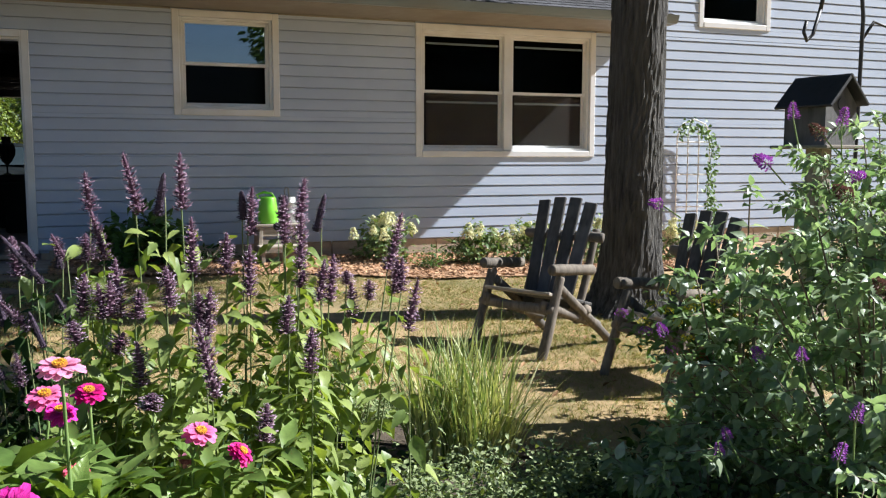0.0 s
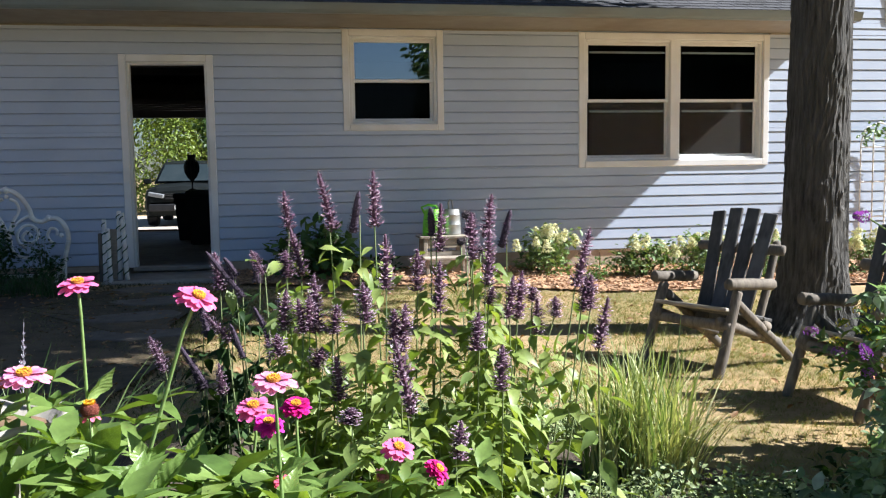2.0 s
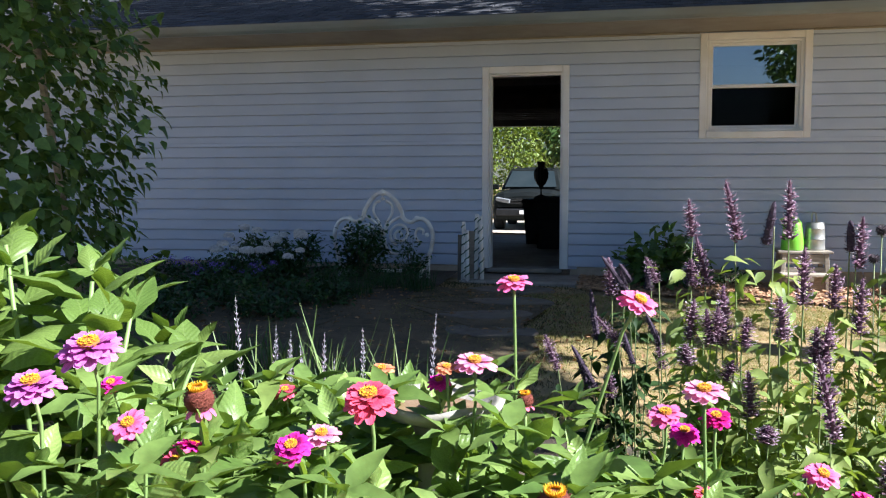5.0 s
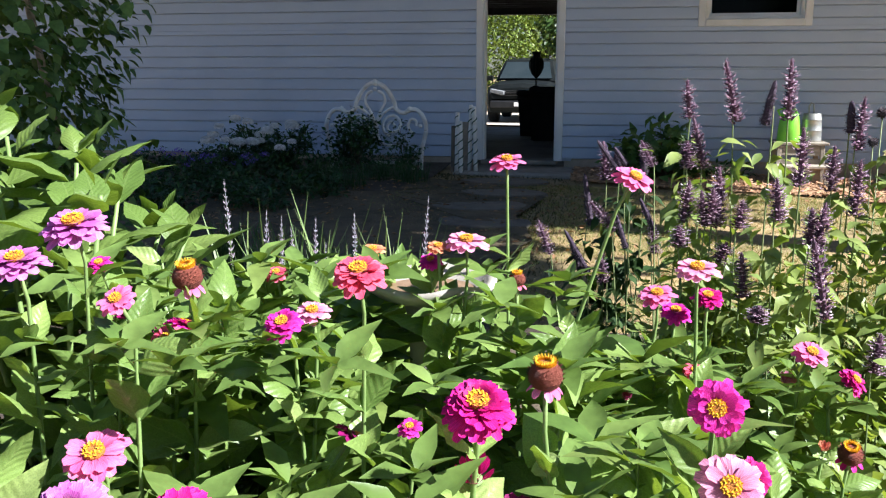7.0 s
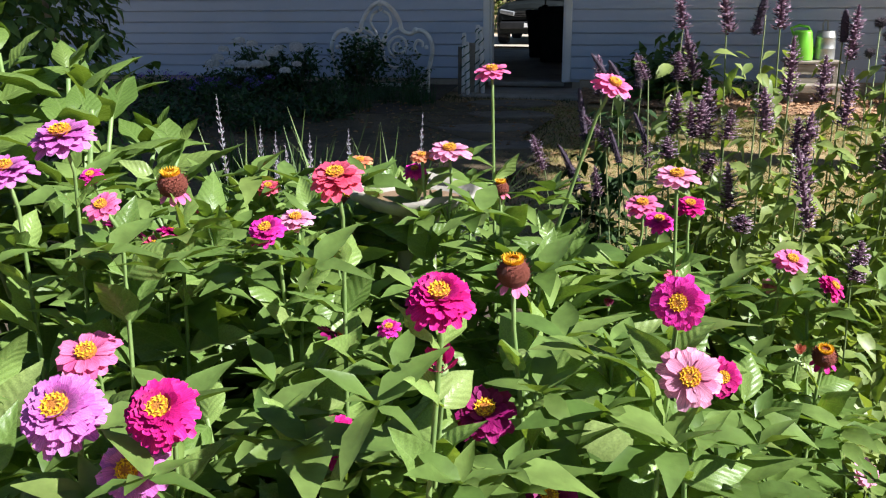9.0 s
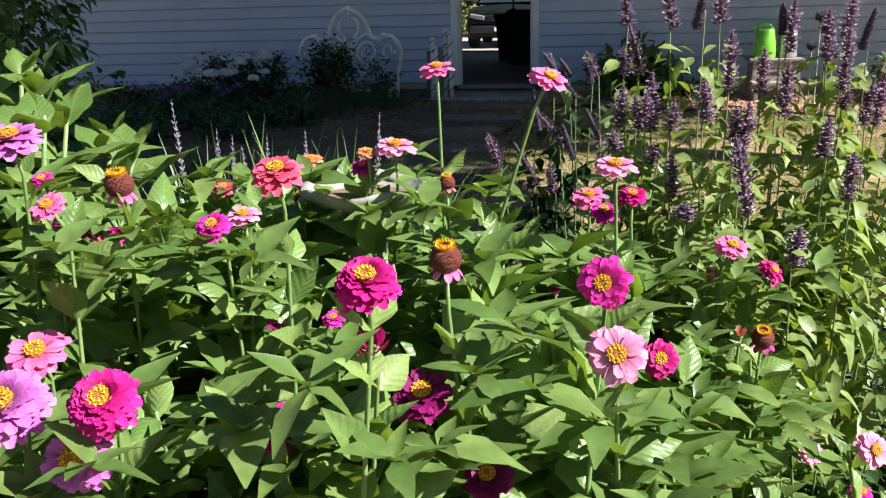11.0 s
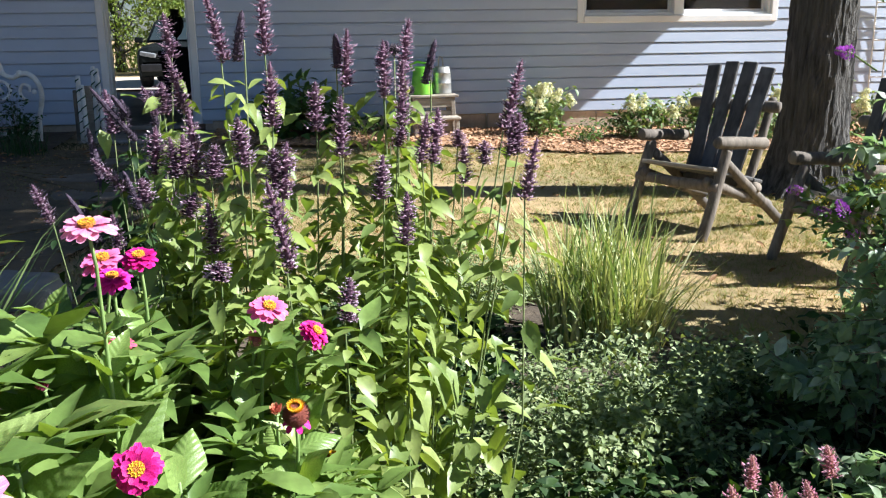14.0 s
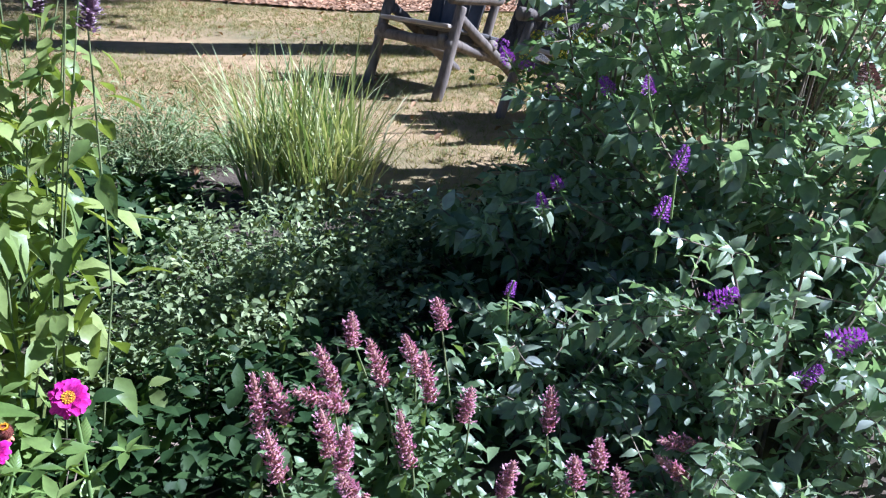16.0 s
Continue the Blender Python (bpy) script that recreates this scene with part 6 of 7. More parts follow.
PK = dict(meshes=PINKS, leafmat=LEAF_PH, leafsize=0.046, per_stem=24, stemmat=STEM_P, thick=0.0025, fat=0.060, longer=1.3, leafw=0.6, group="pink hyssop clumps")
PLAB = "pink hyssop clump with dusty rose flower spikes over grey-green leaves"
spike_plant("pink_hyssop", PLAB, "hyssop", (2.40, -8.05), [(2.27, -8.16, .04, 2.27, .085), (2.34, -8.05, .045, 2.33, .11), (2.34, -7.97, .07, 2.33, .15), (2.37, -7.97, .08, 2.35, .145), (2.44, -7.98, .08, 2.38, .115), (2.43, -8.15, .04, 2.39, .025), (2.42, -8.02, .045, 2.41, .105), (2.42, -8.11, .03, 2.41, .06), (2.46, -7.93, .08, 2.43, .155), (2.44, -8.05, .03, 2.44, .09)], seed=21, bushy=140, **PK)
spike_plant("pink_hyssop", PLAB, "hyssop", (2.57, -8.00), [(2.50, -7.87, .12, 2.50, .165), (2.53, -7.92, .08, 2.51, .145), (2.54, -8.03, .01, 2.52, .085), (2.55, -8.18, -.03, 2.54, .015), (2.59, -7.91, .08, 2.57, .135), (2.60, -7.94, .05, 2.59, .12), (2.65, -7.99, .03, 2.65, .075), (2.66, -7.84, .11, 2.65, .155), (2.65, -8.17, -.06, 2.66, -.01)], seed=22, bushy=240, **PK)
spike_plant("pink_hyssop", PLAB, "hyssop", (2.80, -8.07), [(2.66, -8.10, -.035, 2.67, .012), (2.75, -8.16, -.08, 2.75, -.035), (2.77, -8.10, -.05, 2.77, -.005), (2.78, -8.00, -.01, 2.78, .055), (2.84, -8.07, -.05, 2.83, -.005), (2.85, -8.11, -.08, 2.84, -.035), (3.00, -8.10, -.11, 2.92, -.04), (3.02, -8.06, -.07, 2.95, -.045)], seed=23, bushy=280, **PK)
WH = dict(meshes=WHITES, leafmat=LEAF_LIRI, leafsize=0.05, per_stem=4, stemmat=STEM_G, thick=0.0012, fat=0.06, leafw=0.2)
spike_plant("russian_sage", "thin pale flower spikes standing beside the zinnias", "sage", (0.72, -7.45), [(0.71, -7.62, .50, .70, .675), (0.74, -7.52, .44, .745, .60), (0.765, -7.50, .43, .77, .585), (0.76, -7.47, .36, .755, .53), (0.82, -7.44, .42, .825, .575), (0.80, -7.50, .42, .79, .56), (0.84, -7.45, .36, .85, .52), (0.90, -7.40, .45, .90, .58), (0.86, -7.5, .34, .86, .46)], seed=25, bushy=80, **WH)
spike_plant("russian_sage", "thin pale flower spikes standing beside the zinnias", "sage", (1.02, -7.30), [(1.02, -7.25, .38, 1.035, .60), (0.98, -7.3, .30, .97, .42)], seed=26, bushy=40, **WH)


# ---- shrubs ----
def shrub(name, label, cat, x, y, shape, leafmat, n, size, leafw, seed, stemmat=None, shoots=26, group="", droop=(0.15, 0.35), inner=0.55, out_bias=0.6, z0=None, fold=0.14, clump=0.0):
    """A shrub: woody shoots and leaves set through the outer part of an uneven mound (rx, ry, height)."""
    rng = random.Random(seed)
    rx, ry, h = shape
    gz = ground_z(x, y) if z0 is None else z0
    t = thing(name, label, cat, pose(x, y, gz), group)
    st, leaves = Geo(), []
    lumps = []
    for i in range(shoots):
        a, e = rng.uniform(0, 6.283), math.acos(rng.uniform(0.0, 1.0))
        k = rng.uniform(0.72, 1.12)
        tip = Vector((rx * k * math.sin(e) * math.cos(a), ry * k * math.sin(e) * math.sin(a), h * (0.18 + 0.82 * math.cos(e)) * k))
        mid = Vector((tip.x * 0.45, tip.y * 0.45, tip.z * 0.6))
        twig = st if shoots > 40 else Geo()
        twig.tube([(tip.x * 0.05, tip.y * 0.05, -0.02), mid, tip], [size * 0.07, size * 0.05, size * 0.02], 5)
        if shoots <= 40:
            part("stem", twig.mesh("stem", stemmat or STEM_W, smooth=True), t)
        lumps.append((mid, tip))
    for i in range(n * (2 if clump else 1)):
        mid, tip = lumps[i % len(lumps)]
        u = inner + (1.03 - inner) * rng.random() ** 0.7
        p = mid.lerp(tip, (u - 0.5) * 2) if u > 0.5 else Vector((0, 0, 0)).lerp(mid, u * 2)
        w = 0.16 * (rx + ry + h) / 3
        p = p + Vector((rng.gauss(0, w), rng.gauss(0, w), rng.gauss(0, w * 0.8)))
        p.z = max(p.z, 0.012)
        if clump and noise.noise(p * clump + Vector((seed, 0, 0))) < rng.uniform(-0.12, 0.2):
            continue
        out = Vector((p.x / rx, p.y / ry, 0.4)) * out_bias + Vector((rng.gauss(0, .7), rng.gauss(0, .7), rng.gauss(0, .5)))
        leaves.append(aim(p, out, (rng.uniform(-.5, .5), rng.uniform(-.5, .5), 1), rng.uniform(-.5, .5), size * rng.uniform(0.6, 1.2)))
    if shoots > 40:
        part("twig_mass", st.mesh("twig_mass", stemmat or STEM_W, smooth=True), t, kind="stuff")
    part("foliage", scatter("foliage", [leaf_template(leafw, 5, fold, dr, 0.95, 0.4, 0.2, s) for s, dr in enumerate((droop[0], (droop[0] + droop[1]) / 2, droop[1]))], leaves, leafmat), t, kind="stuff")
    return t, lumps, gz


def panicle_bloom(t, p, r, mat, seed, label=""):
    """A blunt cone of many small florets, loose at its edge."""
    rng = random.Random(seed)
    lean = Vector((rng.uniform(-.5, .5), rng.uniform(-.5, .2), 1)).normalized()
    side = lean.orthogonal().normalized()
    ms = []
    for i in range(110):
        u = rng.random()
        a = i * 2.39996
        rad = r * (1.05 - 0.75 * u) * rng.uniform(0.6, 1.1)
        o = Matrix.Rotation(a, 3, lean) @ side
        d = (o + lean * (0.2 + u)).normalized()
        ms.append(aim(Vector(p) + lean * (r * 2.0 * (u - 0.35)) + o * rad, d.orthogonal(), d, rng.uniform(-.6, .6), r * rng.uniform(0.22, 0.40)))
    v = [(0, 0, 0.1), (0.45, 0.12, 0.2), (0.5, 0.5, 0.05), (0.12, 0.45, 0.2), (-0.45, 0.12, 0.2), (-0.5, 0.5, 0.05), (-0.12, 0.45, 0.2), (-0.45, -0.12, 0.2), (-0.5, -0.5, 0.05), (-0.12, -0.45, 0.2), (0.45, -0.12, 0.2), (0.5, -0.5, 0.05), (0.12, -0.45, 0.2)]
    part("flower_head", scatter("flower_head", [(v, [(0, 1, 2, 3), (0, 6, 5, 4), (0, 7, 8, 9), (0, 12, 11, 10)])], ms, mat, smooth=False), t, label)


def bloom(t, p, r, mat, seed, name="flower_head", flat=0.7, n=60, label=""):
    """A round or flat head of many small four-petalled florets."""
    rng = random.Random(seed)
    ms = []
    for i in range(n):
        z = 1 - 1.5 * (i + 0.5) / n
        a = i * 2.39996
        s = math.sqrt(max(0, 1 - z * z))
        d = Vector((s * math.cos(a), s * math.sin(a), z))
        ms.append(aim(Vector(p) + Vector((d.x * r, d.y * r, d.z * r * flat)), d.orthogonal(), d, 0, r * rng.uniform(0.3, 0.5)))
    v = [(0, 0, 0.1), (0.45, 0.12, 0.2), (0.5, 0.5, 0.05), (0.12, 0.45, 0.2), (-0.45, 0.12, 0.2), (-0.5, 0.5, 0.05), (-0.12, 0.45, 0.2), (-0.45, -0.12, 0.2), (-0.5, -0.5, 0.05), (-0.12, -0.45, 0.2), (0.45, -0.12, 0.2), (0.5, -0.5, 0.05), (0.12, -0.45, 0.2)]
    f = [(0, 1, 2, 3), (0, 6, 5, 4), (0, 7, 8, 9), (0, 12, 11, 10)]
    part(name, scatter(name, [(v, f)], ms, mat, smooth=False), t, label)


# hydrangeas and low shrubs along the house
def cream_hydrangea(x, y, rx, h, n, seed, blooms, size=0.075):
    t, lumps, gz = shrub("panicle_hydrangea", "green hydrangea with cream flower heads in the mulch", "hydrangea", x, y, (rx, rx * 0.8, h), LEAF_PAN, int(n * 1.5), size, 0.55, seed, group="hydrangeas by the wall", inner=0.4)
    rng = random.Random(seed)
    for k in range(blooms):
        a = rng.uniform(0, 6.28)
        e = rng.uniform(0, 1.0)
        panicle_bloom(t, (rx * e * math.cos(a), rx * 0.8 * e * math.sin(a) - 0.05, h * (0.98 - 0.35 * e * e)), 0.062 * rng.uniform(0.75, 1.2), M_CREAM, seed * 10 + k, "cream flower head")


cream_hydrangea(4.20, -0.62, 0.38, 0.46, 520, 1, 16)
cream_hydrangea(5.10, -1.0, 0.32, 0.38, 520, 2, 6, 0.065)
cream_hydrangea(5.75, -0.9, 0.32, 0.42, 520, 3, 8, 0.065)
cream_hydrangea(6.55, -0.9, 0.28, 0.40, 320, 4, 5, 0.06)
cream_hydrangea(7.35, -1.2, 0.30, 0.42, 320, 5, 5, 0.06)
shrub("small_shrub", "small green shrub alone in the mulch", "shrub", 4.52, -1.25, (0.15, 0.15, 0.24), LEAF_VINE, 260, 0.045, 0.45, 6)
shrub("broadleaf_hydrangea", "dark green broad-leaved hydrangea by the house wall", "hydrangea", 1.90, -0.55, (0.44, 0.30, 0.52), LEAF_VINE, 620, 0.13, 0.62, 7, inner=0.5)
shrub("low_perennial", "low green perennial in the mulch by the wall", "shrub", 2.45, -0.45, (0.25, 0.2, 0.2), LEAF_COVER, 160, 0.07, 0.5, 8)
# shaded bed at the far end
for k, (x, y, h) in enumerate(((-2.26, -0.85, 0.49), (-1.72, -0.95, 0.45))):
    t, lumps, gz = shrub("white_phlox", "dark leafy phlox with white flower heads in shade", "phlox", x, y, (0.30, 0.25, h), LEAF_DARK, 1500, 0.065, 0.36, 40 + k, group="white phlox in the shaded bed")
    rng = random.Random(k)
    for j in range(11):
        a, e = rng.uniform(3.2, 6.2), rng.uniform(0.2, 1.15)
        bloom(t, (0.34 * e * math.cos(a), 0.30 * e * math.sin(a) - 0.06, h * (1.12 - 0.42 * e * e)), 0.056 * rng.uniform(0.7, 1.2), M_WHITE, 300 + j + 20 * k, n=70, flat=0.6, label="white flower head")
shrub("climbing_rose", "dark rose bush growing through the white headboard", "rose", -1.10, -0.80, (0.30, 0.20, 0.56), LEAF_DARK, 1700, 0.05, 0.6, 45)
shrub("climbing_rose", "dark rose shoots beside the white headboard", "rose", -0.60, -0.80, (0.15, 0.13, 0.50), LEAF_DARK, 480, 0.045, 0.6, 46)
for k, (x, y) in enumerate(((-2.75, -1.1), (-2.35, -1.45), (-1.9, -1.35), (-3.2, -1.0))):
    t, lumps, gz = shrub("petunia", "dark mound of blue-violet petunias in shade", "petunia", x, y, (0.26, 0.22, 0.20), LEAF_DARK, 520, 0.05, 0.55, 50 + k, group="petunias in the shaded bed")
    rng = random.Random(60 + k)
    for j in range(13):
        a, e = rng.uniform(3.0, 6.4), rng.uniform(0.1, 1.0)
        bloom(t, (0.25 * e * math.cos(a), 0.22 * e * math.sin(a), 0.20 * (1.2 - 0.5 * e * e)), 0.034, M_BLUEV, 400 + j + 20 * k, n=8, label="blue-violet flower")
shrub("dark_perennial", "dark bronze-leaved plant by the wall", "shrub", -2.75, -0.5, (0.22, 0.2, 0.24), LEAF_DARK, 260, 0.06, 0.5, 56)


for k, (x, y, r) in enumerate(((-2.55, -1.95, 0.36), (-1.95, -1.9, 0.34), (-1.4, -1.95, 0.32), (-2.3, -2.5, 0.36), (-1.65, -2.45, 0.34), (-1.05, -2.2, 0.28), (-1.95, -3.0, 0.34), (-1.3, -2.85, 0.30))):
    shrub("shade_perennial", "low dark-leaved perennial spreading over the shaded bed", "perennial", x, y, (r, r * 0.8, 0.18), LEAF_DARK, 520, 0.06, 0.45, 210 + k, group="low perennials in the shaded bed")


# ---- big-leaved hydrangea beside the zinnias ----
HLEAF = []
for s in range(5):
    w, fo, dr, wd = ((0.62, .10, .22, .42), (0.66, .16, .38, .45), (0.56, .2, .12, .4), (0.64, .12, .5, .44), (0.6, .22, .28, .42))[s]
    tv, tf = curled_leaf(w, 9, fo * 1.5, dr, wd, 0.12, (0.1, 0.4, 0.2, 0.5, 0.3)[s], s + 40)
    HLEAF.append(Geo().add(tv, tf).mesh("leaf", LEAF_HYD, smooth=True))


def big_hydrangea(x, y, tips, seed):
    rng = random.Random(seed)
    gz = ground_z(x, y)
    t = thing("mophead_hydrangea", "bright green hydrangea bush with large toothed leaves", "hydrangea", pose(x, y, gz))
    for tx, ty, tz in tips:
        tip = Vector((tx - x, ty - y, tz - gz))
        mid = Vector((tip.x * 0.5, tip.y * 0.5, tip.z * 0.55))
        part("shoot", Geo().tube([(0, 0, -0.02), mid, tip], [0.008, 0.006, 0.004], 6).mesh("shoot", STEM_G, smooth=True), t)
        turn = rng.uniform(0, 3)
        for k in range(8):
            u = 1 - 0.045 * k - 0.010 * k * k
            p = mid.lerp(tip, max(0, u * 2 - 1)) if u > 0.5 else Vector((0, 0, 0)).lerp(mid, u * 2)
            size = (0.06, 0.115, 0.155, 0.178, 0.18, 0.18, 0.165, 0.15)[k] * rng.uniform(0.85, 1.15)
            for s in (0, 1):
                a = turn + math.pi * s + rng.uniform(-.3, .3)
                up = (2.2, 1.2, 0.75, 0.45, 0.2, 0.05, -0.1, -0.2)[k] + rng.uniform(-.2, .2)
                d = Vector((math.cos(a), math.sin(a), up))
                part("leaf", HLEAF[rng.randrange(5)], t, m=aim(p + d.normalized() * 0.02, d, (rng.uniform(-.2, .2), rng.uniform(-.2, .2), 1), rng.uniform(-.25, .25), size))
            turn += 1.57


big_hydrangea(0.35, -7.72, [(0.20, -7.75, 0.80), (0.36, -7.85, 0.79), (0.50, -7.80, 0.72), (0.62, -7.92, 0.68), (0.10, -7.65, 0.77), (0.42, -7.62, 0.72), (0.28, -8.05, 0.70), (0.56, -7.62, 0.58), (0.68, -7.75, 0.58), (0.02, -7.85, 0.76), (0.45, -8.05, 0.64), (-0.06, -7.95, 0.70), (0.62, -8.02, 0.56), (0.15, -8.15, 0.62), (0.30, -7.72, 0.76), (0.52, -7.70, 0.66), (0.12, -7.95, 0.72), (0.38, -7.95, 0.70), (0.72, -7.88, 0.50), (0.0, -7.72, 0.74), (0.26, -7.9, 0.74)], 4)


# ---- dark vine tower behind the hydrangea ----
def vine_tower():
    x, y = -1.50, -5.55
    t = thing("vine_tower", "dark heart-leaved vine smothering a tall wooden support", "vine", pose(x, y, ground_z(x, y)))
    rng = random.Random(91)
    for a in (0.4, 2.5, 4.6):
        part("pole", Geo().tube([(0.45 * math.cos(a), 0.45 * math.sin(a), -0.05), (0.12 * math.cos(a), 0.12 * math.sin(a), 2.5)], 0.018, 8).mesh("pole", M_OLDWOOD), t)
    ms = []
    for i in range(6800):
        z = rng.uniform(0.1, 2.75)
        a = rng.uniform(0, 6.283)
        r = (0.68 - 0.08 * abs(z - 1.3)) * (0.35 + 0.68 * rng.random() ** 0.6) * (1 + 0.22 * noise.noise((math.cos(a) * 2, math.sin(a) * 2, z * 1.6)))
        d = Vector((math.cos(a), math.sin(a), rng.gauss(-0.7, 0.5))) + Vector((rng.gauss(0, .5), rng.gauss(0, .5), 0))
        ms.append(aim((r * math.cos(a), r * math.sin(a), z), d, (math.cos(a) * 0.8, math.sin(a) * 0.8, 0.8), rng.uniform(-.5, .5), rng.uniform(0.04, 0.085)))
    for k in range(16):
        a, z = rng.uniform(-1.2, 1.2), rng.uniform(0.5, 2.2)
        p = Vector((0.62 * math.cos(a), 0.62 * math.sin(a), z))
        q = p + Vector((rng.uniform(0.12, 0.3) * math.cos(a), rng.uniform(0.1, 0.3) * math.sin(a), rng.uniform(-.15, .2)))
        part("tendril", Geo().tube([p * 0.7 + Vector((0, 0, z * 0.3)), p, q], 0.0025, 5).mesh("tendril", STEM_G), t)
        for s in (0.5, 0.8, 1.0):
            ms.append(aim(p.lerp(q, s), (rng.gauss(0, 1), rng.gauss(0, 1), -0.6), (0, -0.5, 1), 0, rng.uniform(0.04, 0.08)))
    part("foliage", scatter("foliage", [leaf_template(0.85, 5, 0.12, dr, 1.1, 0.28, 0.15, s) for s, dr in enumerate((0.1, 0.25, 0.4))], ms, LEAF_VINE), t, kind="stuff")


vine_tower()


# ---- blade plants ----
def blades(name, label, cat, x, y, n, length, width, spread, mat, seed, up=0.9, z=None):
    """A tussock of arching strap leaves."""
    rng = random.Random(seed)
    t = thing(name, label, cat, pose(x, y, ground_z(x, y) if z is None else z))
    g = Geo()
    for i in range(n):
        a = rng.uniform(0, 6.283)
        L = length * rng.uniform(0.55, 1.1)
        r0 = spread * 0.45 * math.sqrt(rng.random())
        b = rng.uniform(0, 6.283)
        lean = rng.uniform(0.02, 0.5) ** 1.1 * (1.6 - up)
        arch = rng.uniform(0.05, 0.9) * (1.5 - up)
        w = width * rng.uniform(0.6, 1.2)
        c0 = Vector((r0 * math.cos(b), r0 * math.sin(b), -0.01))
        side = Vector((-math.sin(a), math.cos(a), 0)) * w / 2
        v = []
        for k, u in enumerate((0, 0.3, 0.6, 0.85, 1.0)):
            out = L * (lean * u + arch * 0.55 * u ** 2.6)
            zz = L * (u - arch * 0.40 * u ** 3)
            p = c0 + Vector((math.cos(a) * out, math.sin(a) * out, zz))
            s = side * (0.8, 1, 0.85, 0.5, 0.06)[k]
            v += [p - s, p + s]
        g.add(v, [(2 * k, 2 * k + 1, 2 * k + 3, 2 * k + 2) for k in range(4)])
    part("tussock", g.mesh("tussock", mat, smooth=True), t, kind="stuff")
    return t


blades("ornamental_grass", "clump of yellow-striped ornamental grass at the bed's edge", "grass clump", 2.80, -6.33, 420, 0.57, 0.008, 0.40, LEAF_GRASS, 12, 0.86)
blades("ornamental_grass", "pale drooping skirt of the striped grass clump", "grass clump", 2.90, -6.36, 130, 0.46, 0.008, 0.26, LEAF_CREAMB, 13, 0.35)
for k, (x, y, ln) in enumerate(((0.70, -7.28, 0.80), (0.84, -7.22, 0.80), (0.98, -7.12, 0.76), (0.58, -7.15, 0.74))):
    blades("lily_turf", "sunlit green tuft of long strap leaves behind the zinnias", "lily turf", x, y, 120, ln, 0.009, 0.22, LEAF_STRAP, 170 + k, 0.8)
for k, (x, y) in enumerate(((0.30, -5.6), (0.05, -5.3), (0.55, -5.9), (-0.25, -5.1), (-0.55, -4.9), (0.75, -6.3), (0.3, -6.5), (0.0, -6.1))):
    blades("lily_turf", "dark green tuft of strap-leaved lily turf", "lily turf", x, y, 90, 0.42, 0.009, 0.22, LEAF_LIRI, 70 + k, 0.75)
for k, (x, y) in enumerate(((-0.75, -1.25), (-1.2, -1.5), (-0.4, -1.35), (-0.9, -1.75))):
    blades("fine_grass", "dark fine-leaved grassy mound in shade", "grass clump", x, y, 240, 0.27, 0.004, 0.4, LEAF_DARK, 80 + k, 0.4)
blades("small_tuft", "small green tuft at the wall", "grass clump", 6.2, -1.4, 90, 0.22, 0.006, 0.15, LEAF_LIRI, 88, 0.5)

# ---- silver mounds and ground cover ----
CAT = dict(leafmat=LEAF_CAT, stemmat=STEM_G, out_bias=0.35, inner=0.3)
for k, (x, y, rx, ry, h, n) in enumerate(((2.43, -7.20, 0.34, 0.30, 0.33, 9500), (2.68, -7.06, 0.30, 0.28, 0.29, 7000), (3.12, -6.80, 0.28, 0.22, 0.14, 3400), (2.22, -7.35, 0.22, 0.20, 0.16, 2800))):
    shrub("catmint", "low silver-green catmint mound with tiny leaves", "catmint", x, y, (rx, ry, h), n=n, size=0.020, leafw=0.6, seed=100 + k, shoots=110, group="catmint mounds", clump=13.0, **CAT)
for k, (x, y, rx, ry, h, n) in enumerate(((2.40, -5.80, 0.36, 0.22, 0.29, 4200), (2.03, -5.77, 0.32, 0.22, 0.25, 3200), (2.75, -5.75, 0.2, 0.16, 0.14, 1000), (1.7, -5.9, 0.25, 0.2, 0.16, 1400))):
    shrub("lavender", "soft grey-green lavender mound at the lawn's edge", "lavender", x, y, (rx, ry, h), n=n, size=0.034, leafw=0.18, seed=110 + k, shoots=120, group="lavender mounds", **CAT)
for k, (x, y) in enumerate(((2.30, -6.35), (2.05, -6.45), (2.2, -6.6), (1.85, -6.6))):
    shrub("hosta", "dark broad-leaved hosta in the shaded hollow", "hosta", x, y, (0.2, 0.2, 0.13), LEAF_COVER, 60, 0.11, 0.6, 120 + k, STEM_G, 14, inner=0.7)
COVER = dict(leafmat=LEAF_COVER, stemmat=STEM_W, shoots=60, inner=0.25)
for k, (x, y, rx, ry, h, n) in enumerate(((2.28, -7.62, 0.34, 0.26, 0.17, 1500), (2.05, -7.78, 0.3, 0.22, 0.15, 900), (2.58, -7.58, 0.3, 0.24, 0.19, 1200), (2.86, -7.58, 0.24, 0.22, 0.17, 800), (2.2, -6.75, 0.3, 0.2, 0.12, 600), (2.3, -6.25, 0.26, 0.2, 0.13, 600), (1.95, -6.2, 0.3, 0.22, 0.14, 600), (1.9, -6.9, 0.4, 0.3, 0.18, 700), (1.6, -6.8, 0.4, 0.3, 0.2, 500), (3.35, -6.95, 0.32, 0.28, 0.22, 900), (3.05, -7.2, 0.3, 0.26, 0.20, 900), (2.2, -8.2, 0.3, 0.25, 0.08, 400))):
    shrub("ground_cover", "glossy ground-cover plant carpeting the bed, shade put into its dark leaves", "ground cover", x, y, (rx, ry, h), n=n, size=0.042, leafw=0.62, seed=130 + k, group="ground cover", **COVER)


# ---- butterfly bush ----
BUDT = [leaf_template(w, 6, 0.16, dr, 1.0, 0.36, 0.3, k) for k, (w, dr) in enumerate(((0.52, 0.15), (0.60, 0.35), (0.48, 0.55), (0.64, 0.25)))]


